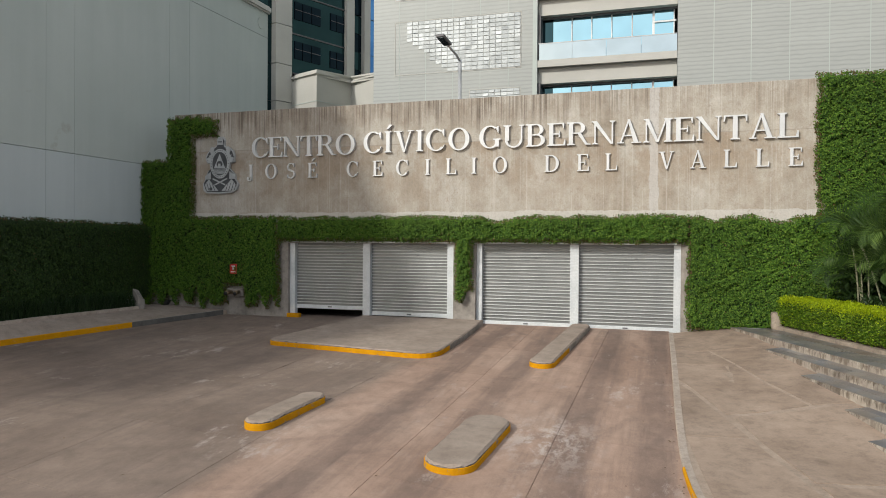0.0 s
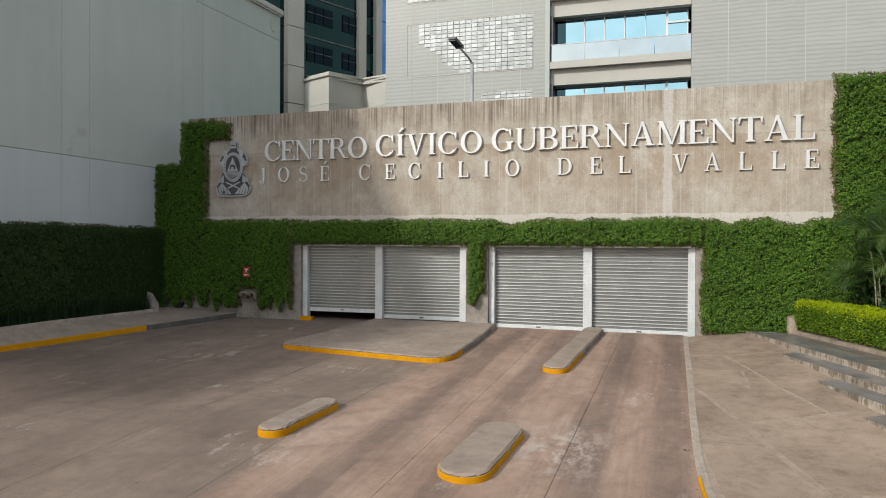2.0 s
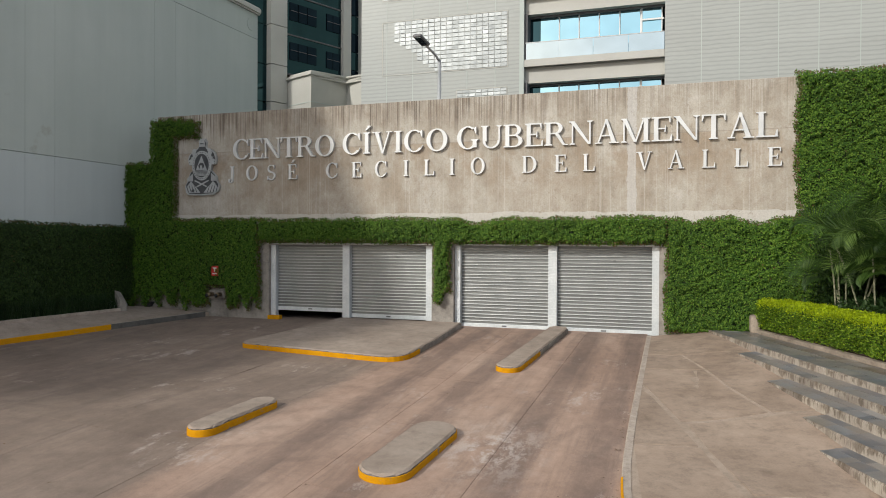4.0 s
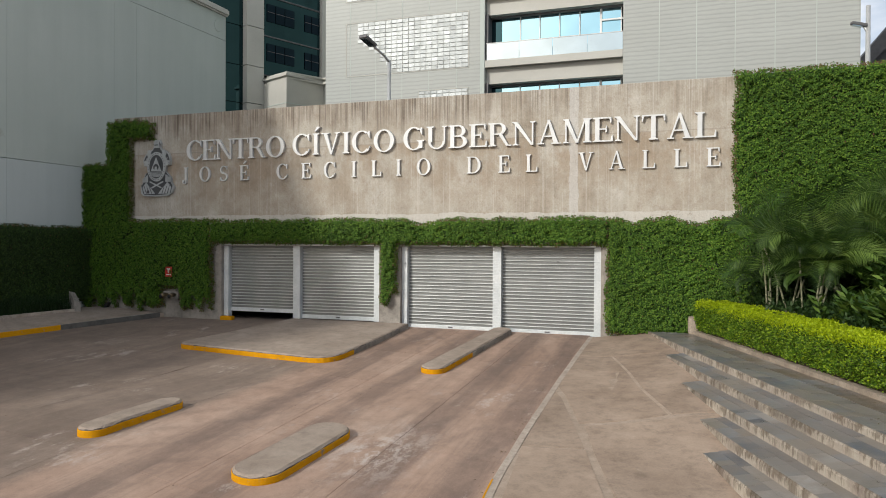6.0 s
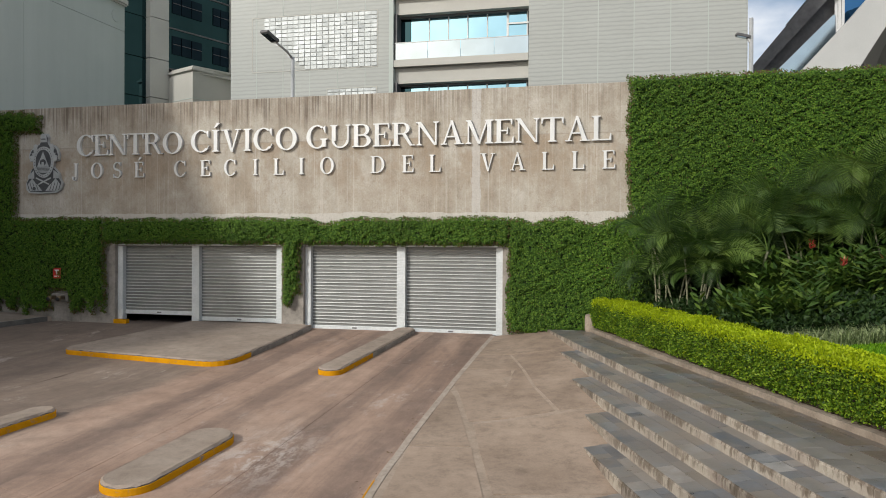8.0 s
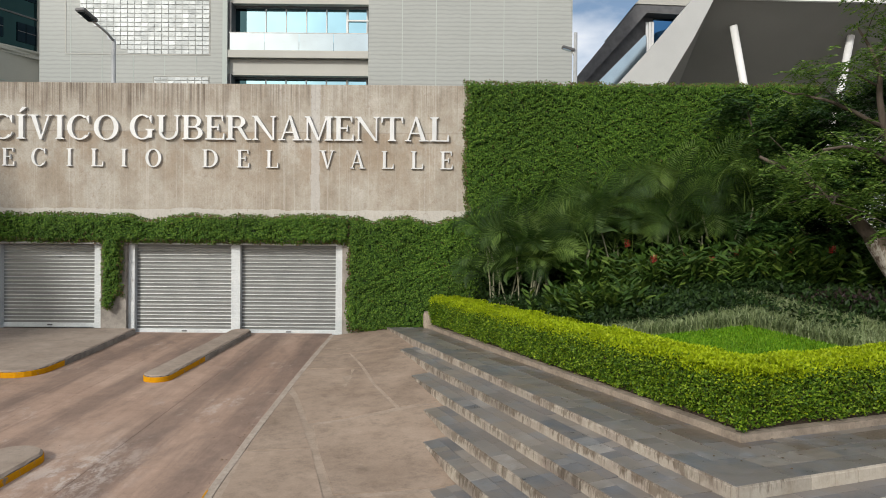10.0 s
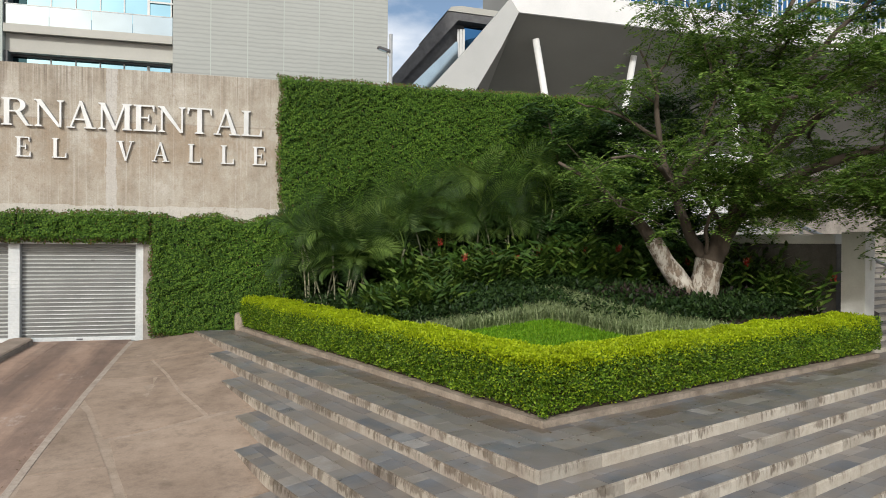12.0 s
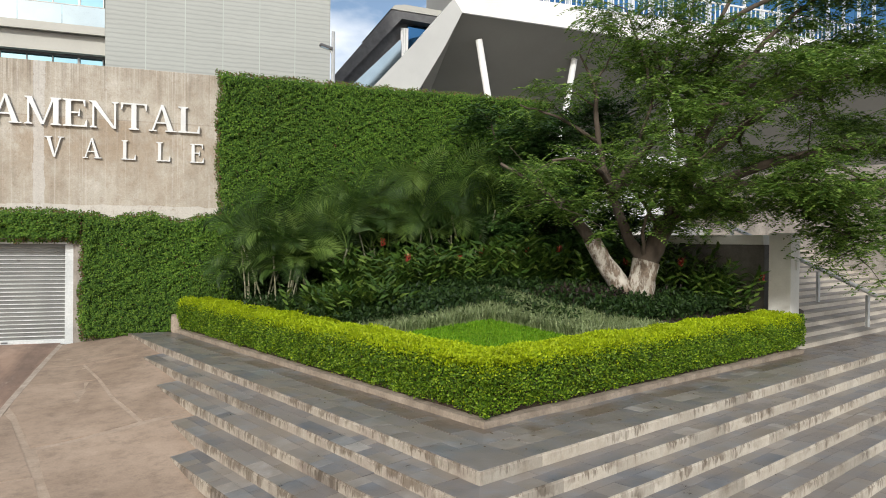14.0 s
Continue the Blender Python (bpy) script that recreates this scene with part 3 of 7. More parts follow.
def draped(name, outline, top, thick, mat, parent, step=0.9):
    """A slab over an outline whose upper side follows top(x, y)."""
    bm = bmesh.new()
    vs = [bm.verts.new((x, y, 0)) for x, y in outline]
    bm.faces.new(vs)
    xs, ys = [p[0] for p in outline], [p[1] for p in outline]
    for lo, hi, n in ((min(xs), max(xs), (1, 0, 0)), (min(ys), max(ys), (0, 1, 0))):
        k = int((hi - lo) / step)
        for i in range(1, k + 1):
            w = lo + (hi - lo) * i / (k + 1)
            bmesh.ops.bisect_plane(bm, geom=bm.verts[:] + bm.edges[:] + bm.faces[:], plane_co=(w, w, 0), plane_no=n, dist=1e-4)
    bmesh.ops.recalc_face_normals(bm, faces=bm.faces)
    if bm.faces[:] and bm.faces[0].normal.z < 0:
        bmesh.ops.reverse_faces(bm, faces=bm.faces)
    edge = bmesh.ops.extrude_face_region(bm, geom=bm.faces[:])
    up = {v for v in edge["geom"] if isinstance(v, bmesh.types.BMVert)}
    for v in bm.verts:
        v.co.z = top(v.co.x, v.co.y) - (0 if v in up else thick)
    return part(name, bm, mat, parent)


ground = tagged(put("ground", mesh_of("ground", [(-900, -900, -2.35), (900, -900, -2.35), (900, 900, -2.35), (-900, 900, -2.35)], [(0, 1, 2, 3)], M_GROUND)),
                "grey-brown open ground round the driveway", "ground", kind="structure")

road = tagged(put("road", draped("road_bed", [(-19, -14), (26, -14), (26, 4), (2.4, 4), (1.2, 19.8), (-19, 21.5)], lambda x, y: road_z(x, y) - 0.06, 0.3, M_CONC, None, 1.5).data),
              "pinkish concrete driveway with tyre marks, sloping up to the shutters", "road", kind="structure")
bpy.data.objects.remove(bpy.data.objects["road_bed"])


def slab_grid():
    """Driveway slabs between sawn joints; joints run from the street to the shutters."""
    lines = [(-19.5, -19.5), (-12.6, -12.5), (-8.05, -8.05), (-5.68, -5.78), (-3.7, -3.58), (-1.72, -1.55), (0.75, 0.19)]
    rows = [-14, -6, -0.5, 3.4, 6.56, 8.95, 11.65, 14.6, 17.3, 22.0]
    gap = 0.0035
    for a, b in zip(lines, lines[1:]):
        for y0, y1 in zip(rows, rows[1:]):
            def px(line, y):
                return line[0] + (line[1] - line[0]) * (y - 6.0) / 13.0
            q0, q1 = y0 + gap, y1 - gap
            o = [(x, min(q - 0.17 * (x + 8), 20.25)) for x, q in ((px(a, q0) + gap, q0), (px(b, q0) - gap, q0), (px(b, q1) - gap, q1), (px(a, q1) + gap, q1))]
            draped("road_slab", o, road_z, 0.12, M_ROAD, road, 1.3)
    # street end, in front of the walk
    cols = [None, 5.0, 10.0, 15.0, 20.0, 26.0]
    for a, b in zip(cols, cols[1:]):
        for y0, y1 in zip((-14, -6, -0.5), (-6, -0.5, 2.05)):
            left = [0.75 - 0.56 * (q + 1.47 - 6.0) / 13.0 for q in (y0, y1)] if a is None else [a, a]
            o = [(left[0] + gap, y0 + gap), (b - gap, y0 + gap), (b - gap, y1 - gap), (left[1] + gap, y1 - gap)]
            draped("road_slab", o, road_z, 0.12, M_ROAD, road, 2.0)


slab_grid()

def arc_line(pts, n=8):
    """A Catmull-Rom line through points."""
    p = [Vector((*q, 0)) for q in pts]
    p = [2 * p[0] - p[1]] + p + [2 * p[-1] - p[-2]]
    out = []
    for i in range(1, len(p) - 2):
        for k in range(n):
            t = k / n
            v = 0.5 * ((2 * p[i]) + (p[i + 1] - p[i - 1]) * t + (2 * p[i - 1] - 5 * p[i] + 4 * p[i + 1] - p[i + 2]) * t * t + (3 * p[i] - p[i - 1] - 3 * p[i + 1] + p[i + 2]) * t ** 3)
            out.append((v.x, v.y))
    return out + [tuple(pts[-1])]


kerb_line = arc_line([(0.06, 19.72), (0.08, 16.5), (0.09, 13.9), (0.10, 11.6), (0.16, 9.6), (0.36, 8.1), (0.95, 6.2), (2.3, 4.1), (5.0, 2.7), (9.0, 2.15), (16.0, 2.0), (26.0, 1.95)])

draped("road_slab", [(0.965, 2.06), (9.0, 2.06)] + [(x - 0.02, y - 0.03) for x, y in kerb_line if y < 6.5 and x < 9][::-1], road_z, 0.12, M_ROAD, road, 1.3)

# the walk beside the driveway
walk_path = tagged(put("pavement", draped("walk_bed", [(x + 0.09, y + (0.06 if y < 7 else 0)) for x, y in kerb_line[::2]] + [(26.1, 8.5), (12, 7.9), (6.4, 8.3), (3.0, 19.72)],
                                          lambda x, y: walk_z(x, y) - 0.006, 0.9, M_STRIP, None, 0.6).data),
                   "beige concrete walk with pale joint strips beside the steps", "pavement", kind="structure")
bpy.data.objects.remove(bpy.data.objects["walk_bed"])


def walk_slab(*outline):
    draped("walk_slab", outline, walk_z, 0.04, M_WALK, walk_path, 0.6)


walk_slab((0.16, 19.65), (0.17, 17.18), (3.0, 17.18), (2.6, 19.65))
walk_slab((0.17, 17.15), (0.17, 15.72), (1.34, 15.72), (0.90, 17.15))
walk_slab((0.17, 15.70), (0.18, 14.35), (0.42, 13.75), (0.9, 12.2), (2.24, 12.83), (1.70, 14.35), (1.345, 15.70))
walk_slab((0.95, 17.15), (1.41, 15.70), (1.76, 14.38), (2.31, 12.86), (3.4, 13.16), (3.2, 15), (3.0, 17.15))
walk_slab((0.19, 13.95), (0.24, 10.99), (1.13, 11.11), (0.4, 13.5))
walk_slab((0.24, 10.94), (0.48, 8.6), (1.05, 7), (2.2, 7.2), (1.6, 9.4), (1.16, 11.05))
walk_slab((1, 12.10), (1.28, 11), (1.72, 9.5), (3.7, 10.14), (3.5, 11.6), (3.4, 13.13), (2.42, 12.7))
walk_slab((1.76, 9.38), (2.32, 7.2), (4.6, 6.9), (4.0, 10.08), (3.15, 9.83))
walk_slab((1.1, 6.88), (2.5, 4.5), (4.4, 4.2), (4.3, 6.8))
walk_slab((4.5, 6.7), (4.6, 4), (9, 3.3), (9, 6.6))
walk_slab((9.1, 6.6), (9.1, 3.2), (17, 2.9), (17, 7))


def path_kerb(name, pts, width, top, low, mat, parent, label=""):
    """A kerb stone that follows a line on the ground."""
    bm = bmesh.new()
    rings = []
    for i, (x, y) in enumerate(pts):
        a, b = Vector(pts[max(i - 1, 0)]), Vector(pts[min(i + 1, len(pts) - 1)])
        d = (b - a).normalized()
        n = Vector((d.y, -d.x))
        z1, z0 = top(x, y), low(x, y)
        ring = [(x, y, z0), (x, y, z1 - 0.015), (x + n.x * 0.015, y + n.y * 0.015, z1), (x + n.x * width, y + n.y * width, z1), (x + n.x * width, y + n.y * width, z0)]
        rings.append([bm.verts.new(p) for p in ring])
    for r, s in zip(rings, rings[1:]):
        for k in range(5):
            bm.faces.new((r[k], r[(k + 1) % 5], s[(k + 1) % 5], s[k]))
    bm.faces.new(rings[0])
    bm.faces.new(rings[-1][::-1])
    return part(name, bm, mat, parent, label)


walk_kerb = thing("walk_kerb", "pale concrete kerb, yellow at its street end, along the walk", "kerb")
cut = [i for i, p in enumerate(kerb_line) if p[1] > 9.5][-1]
path_kerb("kerb_stone", kerb_line[::-1], 0.115, lambda x, y: walk_z(x + 0.15, y) + 0.003, lambda x, y: road_z(x, y) - 0.1, M_KERBSTONE, walk_kerb)
path_kerb("painted_kerb_face", [(x - 0.010, y - 0.006) for x, y in kerb_line[cut:]][::-1], 0.03, lambda x, y: walk_z(x + 0.15, y) + 0.006, lambda x, y: road_z(x, y) - 0.1, M_YELLOW, walk_kerb, "worn yellow paint")


# ---- traffic islands ----
def stadium(x0, y0, x1, y1, w, n=22):
    """An outline round the segment from (x0, y0) to (x1, y1) with half-round ends."""
    d = Vector((x1 - x0, y1 - y0)).normalized()
    a = math.atan2(d.y, d.x)
    o = []
    for cx, cy, s in ((x1, y1, a - math.pi / 2), (x0, y0, a + math.pi / 2)):
        o += [(cx + w * math.cos(s + math.pi * k / n), cy + w * math.sin(s + math.pi * k / n)) for k in range(n + 1)]
    return o


def rounded(outline, radii, n=7):
    o = []
    m = len(outline)
    for i, (p, r) in enumerate(zip(outline, radii)):
        p, a, b = Vector(p), Vector(outline[i - 1]), Vector(outline[(i + 1) % m])
        if r == 0:
            o.append(tuple(p))
            continue
        s, e = p + (a - p).normalized() * r, p + (b - p).normalized() * r
        for k in range(n + 1):
            t = k / n
            q = s * (1 - t) ** 2 + p * 2 * t * (1 - t) + e * t * t
            o.append((q.x, q.y))
    return o


def island(outline, label, painted, height=0.14):
    """Concrete cap with worn edge over a kerb; painted(x, y) tells which lengths of the kerb are yellow."""
    ob = thing("traffic_island", label, "traffic island", "kerbed islands in the driveway")
    fine = []
    for i, p in enumerate(outline):
        a, b = Vector(p), Vector(outline[(i + 1) % len(outline)])
        k = max(1, int((b - a).length / 0.09))
        fine += [tuple(a.lerp(b, j / k)) for j in range(k)]
    outline = fine
    c = Vector((sum(p[0] for p in outline), sum(p[1] for p in outline))) / len(outline)
    n = len(outline)

    def inset(k):
        r = []
        for i, p in enumerate(outline):
            a, b = Vector(outline[i - 1]), Vector(outline[(i + 1) % n])
            d = (b - a).normalized()
            nn = Vector((d.y, -d.x))
            p = Vector(p)
            if (c - p).dot(nn) < 0:
                nn = -nn
            r.append((p.x + nn.x * k, p.y + nn.y * k))
        return r

    bm = bmesh.new()
    cap0, cap1, cap2 = inset(0.012), inset(0.012), inset(0.045)
    rag = [random.uniform(-0.016, 0.008) for _ in outline]
    rings = [[bm.verts.new((x, y, road_z(x, y) - 0.05)) for x, y in cap0],
             [bm.verts.new((x, y, road_z(x, y) + height - 0.022 + r)) for (x, y), r in zip(cap1, rag)],
             [bm.verts.new((x, y, road_z(x, y) + height + random.uniform(-0.003, 0.003))) for x, y in cap2]]
    for i in range(n):
        bm.faces.new((rings[1][i], rings[1][(i + 1) % n], rings[2][(i + 1) % n], rings[2][i]))
    bm.faces.new(rings[-1])
    lip = bmesh.new()
    low, high = [lip.verts.new(v.co) for v in rings[0]], [lip.verts.new(v.co) for v in rings[1]]
    for i in range(n):
        lip.faces.new((low[i], low[(i + 1) % n], high[(i + 1) % n], high[i]))
    for v in rings[0]:
        bm.verts.remove(v)
    part("cap", bm, M_CAP, ob)
    part("broken_lip", lip, M_LIP, ob, "dark crumbling concrete edge")
    for yellow in (True, False):
        bm, any_face = bmesh.new(), False
        for i in range(n):
            a, b = outline[i], outline[(i + 1) % n]
            if painted((a[0] + b[0]) / 2, (a[1] + b[1]) / 2) != yellow:
                continue
            any_face = True
            i0, i1 = cap0[i], cap0[(i + 1) % n]
            za, zb = road_z(*a), road_z(*b)
            q = [bm.verts.new(v) for v in ((*a, za - 0.05), (*b, zb - 0.05), (*b, zb + height - 0.045), (*a, za + height - 0.045), (*i0, za + height - 0.04), (*i1, zb + height - 0.04))]
            bm.faces.new(q[:4])
            bm.faces.new((q[3], q[2], q[5], q[4]))
        if any_face:
            part("painted_edge" if yellow else "bare_edge", bm, M_YELLOW if yellow else M_CONC, ob, "worn yellow paint" if yellow else "bare grey concrete")
        else:
            bm.free()
    return ob


island(stadium(-2.83, 8.88, -2.73, 10.48, 0.37), "long round-ended concrete island with a yellow kerb", lambda x, y: True, 0.13)
island(stadium(-5.97, 9.20, -5.93, 10.72, 0.245), "narrow round-ended concrete island with a yellow kerb", lambda x, y: True)
island(stadium(-2.60, 15.0, -2.30, 19.6, 0.28), "narrow island between two lanes, yellow at its rounded end", lambda x, y: y < 16.6)
island(rounded([(-9.80, 15.50), (-5.05, 14.86), (-5.02, 17.3), (-5.12, 19.74), (-9.0, 19.74), (-9.15, 18.6)], [0.35, 0.75, 0, 0, 0, 0]),
       "broad concrete island before the shutters, yellow along its front", lambda x, y: y < 16.1, 0.15)

# pavement by the building
side_walk = tagged(new("pavement_side"), "grey concrete pavement by the building, kerb partly yellow", "pavement", kind="structure")
KERB_Y, KERB_X = [11.2, 12.41, 13.4, 16.8, 19.5, 19.72], [-17.3, -16.84, -16.46, -15.1, -13.95, -13.86]
EDGE_Y, EDGE_X, EDGE_Z = [11.0, 12.6, 14.85, 18.3, 19.72], [-17.4, -17.12, -16.65, -16.1, -15.9], [-0.22, -0.17, -0.10, -0.05, -0.03]


def pave_z(x, y):
    """The side pavement rises from its kerb to the edging of the sedge strip."""
    xk, xe = float(np.interp(y, KERB_Y, KERB_X)), float(np.interp(y, EDGE_Y, EDGE_X))
    t = min(max((xk - x) / max(xk - xe, 0.05), 0), 1)
    return (road_z(xk, y) + 0.135) * (1 - t) + float(np.interp(y, EDGE_Y, EDGE_Z)) * t


draped("paving", [*zip(KERB_X, KERB_Y), (-17.3, 19.72), (-17.3, 18.6), (-16.1, 18.3), (-16.65, 14.85), (-17.12, 12.6)], pave_z, 0.5, M_CAP, side_walk, 0.6)
left_line = arc_line([(-13.91, 19.6), (-15.1, 16.8), (-16.46, 13.4), (-16.84, 12.41), (-17.3, 11.2)], 8)
path_kerb("kerb_stone", left_line, 0.16, lambda x, y: road_z(x, y) + 0.150, lambda x, y: road_z(x, y) - 0.1, M_KERB, side_walk, "bare grey kerb")
skin = [(x + 0.008, y - 0.004) for x, y in left_line]
for a, b in ((8, 17), (19, len(skin) - 1)):
    path_kerb("painted_kerb_face", skin[a:b + 1], 0.035, lambda x, y: road_z(x, y) + 0.153, lambda x, y: road_z(x, y) - 0.1, M_YELLOW, side_walk, "worn yellow paint")
for a, b in ((0, 8), (17, 19)):
    path_kerb("bare_kerb_face", skin[a:b + 1], 0.05, lambda x, y: road_z(x, y) + 0.152, lambda x, y: road_z(x, y) - 0.1, M_SHADED_WORN, side_walk, "dark weathered kerb face")

# ---- the long wall ----
wall = tagged(new("wall_back"), "stained board-formed concrete wall with shutter openings", "wall", kind="structure")
WY = 19.72
for nm, x0, x1, z0, z1, mt in (("wall_face", -15.95, 13.0, 2.42, 6.40, M_SIGN), ("wall_face", -17.3, -15.954, 2.42, 4.82, M_SIGN), ("lintel", -11.58, -6.05, 2.10, 2.416, M_CONC), ("lintel", -5.36, 0.43, 2.12, 2.416, M_CONC),
                               ("pier", -17.3, -11.584, -1.0, 2.416, M_CONC), ("pier", -6.046, -5.364, -1.0, 2.416, M_CONC), ("pier", 0.434, 13.0, -1.0, 2.416, M_CONC)):
    part(nm, box(x0, x1, WY, WY + 0.55, z0, z1, None, 0.012), mt, wall)
garage = tagged(new("wall_garage"), "dark bare concrete garage behind the shutters", "wall", kind="structure")
part("back_wall", box(-17, 4, 27.0, 27.2, -1.0, 2.6), M_DARK, garage)
part("floor_slab", box(-17, 4, 20.28, 27.0, -0.6, -0.30), M_CONC, garage)
part("roof_slab", box(-17, 4, 20.28, 27.0, 2.45, 2.6), M_DARK, garage)
part("side_wall", box(-17.2, -17.0, 20.28, 27.0, -1, 2.6), M_DARK, garage)
part("side_wall", box(4.0, 4.2, 20.28, 27.0, -1, 2.6), M_DARK, garage)


# ---- roller shutters ----
def slat_mesh(w):
    bm = bmesh.new()
    prof = [(0.0, 0.0), (0.0, 0.066), (-0.022, 0.067), (-0.029, 0.071), (-0.030, 0.076), (-0.026, 0.084), (-0.010, 0.093), (0.0, 0.096)]
    a = [bm.verts.new((0, y, z)) for y, z in prof]
    b = [bm.verts.new((w, y, z)) for y, z in prof]
    for i in range(len(prof) - 1):
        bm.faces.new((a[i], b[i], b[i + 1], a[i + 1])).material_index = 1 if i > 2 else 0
    me = bpy.data.meshes.new("slat")
    bm.to_mesh(me)
    bm.free()
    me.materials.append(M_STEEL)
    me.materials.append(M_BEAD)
    return me


def shutter(x0, x1, bottom, top, label):
    ob = thing("roller_shutter", label, "roller shutter", "roller shutters in the wall", (x0, WY + 0.30, bottom))
    me = slat_mesh(x1 - x0)
    n = int((top - bottom - 0.12) / 0.096) + 1
    for i in range(n):
        s = put("slat", me, ob)
        s.location = (0, 0, 0.12 + i * 0.096)
    part("bottom_rail", box(0.0, x1 - x0, -0.035, 0.02, 0, 0.12, None, 0.008), M_GUIDE, ob, "pale flat bottom bar")
    part("lock", box((x1 - x0) / 2 - 0.07, (x1 - x0) / 2 + 0.07, -0.05, -0.036, 0.05, 0.085, None, 0.004), M_HEAD, ob)
    for hx in ((0.62, 0.69) if bottom > -0.1 else (0.62,)):
        part("pull_handle", box((x1 - x0) * hx - 0.06, (x1 - x0) * hx + 0.02, -0.035, -0.02, (top - bottom) * 0.80, (top - bottom) * 0.80 + 0.03, None, 0.004), M_HEAD, ob)
    return ob


shutter(-11.41, -9.03, 0.0, 2.2, "galvanised steel roller shutter raised slightly above its sill")
shutter(-8.79, -6.275, -0.14, 2.2, "closed galvanised steel roller shutter behind a broad island")
shutter(-5.20, -2.62, -0.28, 2.2, "closed galvanised steel roller shutter, dented slats")
shutter(-2.375, 0.18, -0.29, 2.2, "closed galvanised steel roller shutter beside the walk")


def shutter_post(x0, x1, z0):
    ob = thing("shutter_post", "light grey steel guide post with horizontal ribs", "post", "posts between the shutters")
    bm = bmesh.new()
    z = z0
    while z < 2.09:
        add_box(bm, x0, x1, WY + 0.13, WY + 0.3, z, min(z + 0.087, 2.10), None, 0.004)
        z += 0.096
    tagged(part("ribbed_face", bm, M_GUIDE, ob), kind="stuff")
    part("core", box(x0 + 0.01, x1 - 0.01, WY + 0.140, WY + 0.34, z0, 2.108), M_GUIDE, ob)


for x0, x1, z0 in ((-11.63, -11.41, -0.26), (-9.03, -8.79, -0.16), (-6.275, -6.08, -0.14), (-5.37, -5.20, -0.3), (-2.62, -2.375, -0.3), (0.18, 0.365, -0.3)):
    shutter_post(x0, x1, z0)
for x0, x1 in ((-11.62, -6.02), (-5.42, 0.42)):
    part("lintel_edge", box(x0, x1, WY - 0.03, WY + 0.12, 2.115, 2.16, None, 0.01), M_EDGE, wall, "thin pale lintel edge over the shutters")
part("jamb_strip", box(0.367, 0.46, WY + 0.06, WY + 0.34, -0.3, 2.11), M_CONC, wall)
part("painted_base", box(-11.6, -11.16, WY - 0.05, WY + 0.12, -0.3, -0.15, None, 0.015), M_YELLOW, wall, "yellow base block")

# ---- terrace and steps ----
C0, KSH = Vector((5.69, 7.49)), Vector((-0.238, -0.514))
DL, DR = Vector((-0.3236, 0.9462)), Vector((0.930, 0.3675))
NL, NR = Vector((-0.9462, -0.3236)), Vector((0.3675, -0.930))
RISE = 0.145
END_Y = [19.66, 16.85, 14.65, 12.6, 11.35, 9.8, 8.5, 7.4, 6.4]


def tread_z(k, s=0.0, length=1.0):
    """Height of step k, s metres along the run that climbs beside the walk: the steps deepen towards the wall."""
    return -0.024 - (RISE + 0.028 * min(max(s / max(length, 0.1), 0), 1)) * k
chamfer = bmesh.new()
add_box(chamfer, -0.5, 0.5, -0.5, 0.5, -1, 0)
bmesh.ops.bevel(chamfer, geom=[e for e in chamfer.edges if all(v.co.z > -0.5 for v in e.verts)], offset=0.006, segments=1, affect="EDGES")
TILE = bpy.data.meshes.new("tile")
chamfer.to_mesh(TILE)
nose = bmesh.new()
add_box(nose, -0.5, 0.5, -0.5, 0.5, -1, 0)
bmesh.ops.bevel(nose, geom=[e for e in nose.edges if all(v.co.z > -0.5 for v in e.verts) and abs(e.verts[0].co.y - e.verts[1].co.y) < 0.1], offset=0.16, segments=3, affect="EDGES")
bmesh.ops.bevel(nose, geom=[e for e in nose.edges if abs(e.verts[0].co.x - e.verts[1].co.x) < 0.01 and abs(abs(e.verts[0].co.x) - 0.5) < 0.01], offset=0.012, segments=1, affect="EDGES")
RBLOCK = bpy.data.meshes.new("riser_block")
nose.to_mesh(RBLOCK)
nose.free()
TILE.materials.append(M_SLATE)
TILE_WET = TILE.copy()
TILE_WET.materials.clear()
TILE_WET.materials.append(M_SLATE_WET)
RBLOCK.materials.append(M_RISER)
SBLOCK = RBLOCK.copy()
SBLOCK.materials.clear()
SBLOCK.materials.append(M_RISER_DARKER)
chamfer.free()


def lay(me, name, parent, p, ang, sx, sy, sz, z, slope=0.0, lean=0.0):
    o = put(name, me, parent)
    o.matrix_basis = Matrix.LocRotScale((p.x, p.y, z), Euler((-lean, -math.atan(slope), ang)), (sx, sy, sz))
    return o


AL, AR = math.atan2(DL.y, DL.x), math.atan2(DR.y, DR.x)
LEN_R = 15.5
rng = random.Random(4)


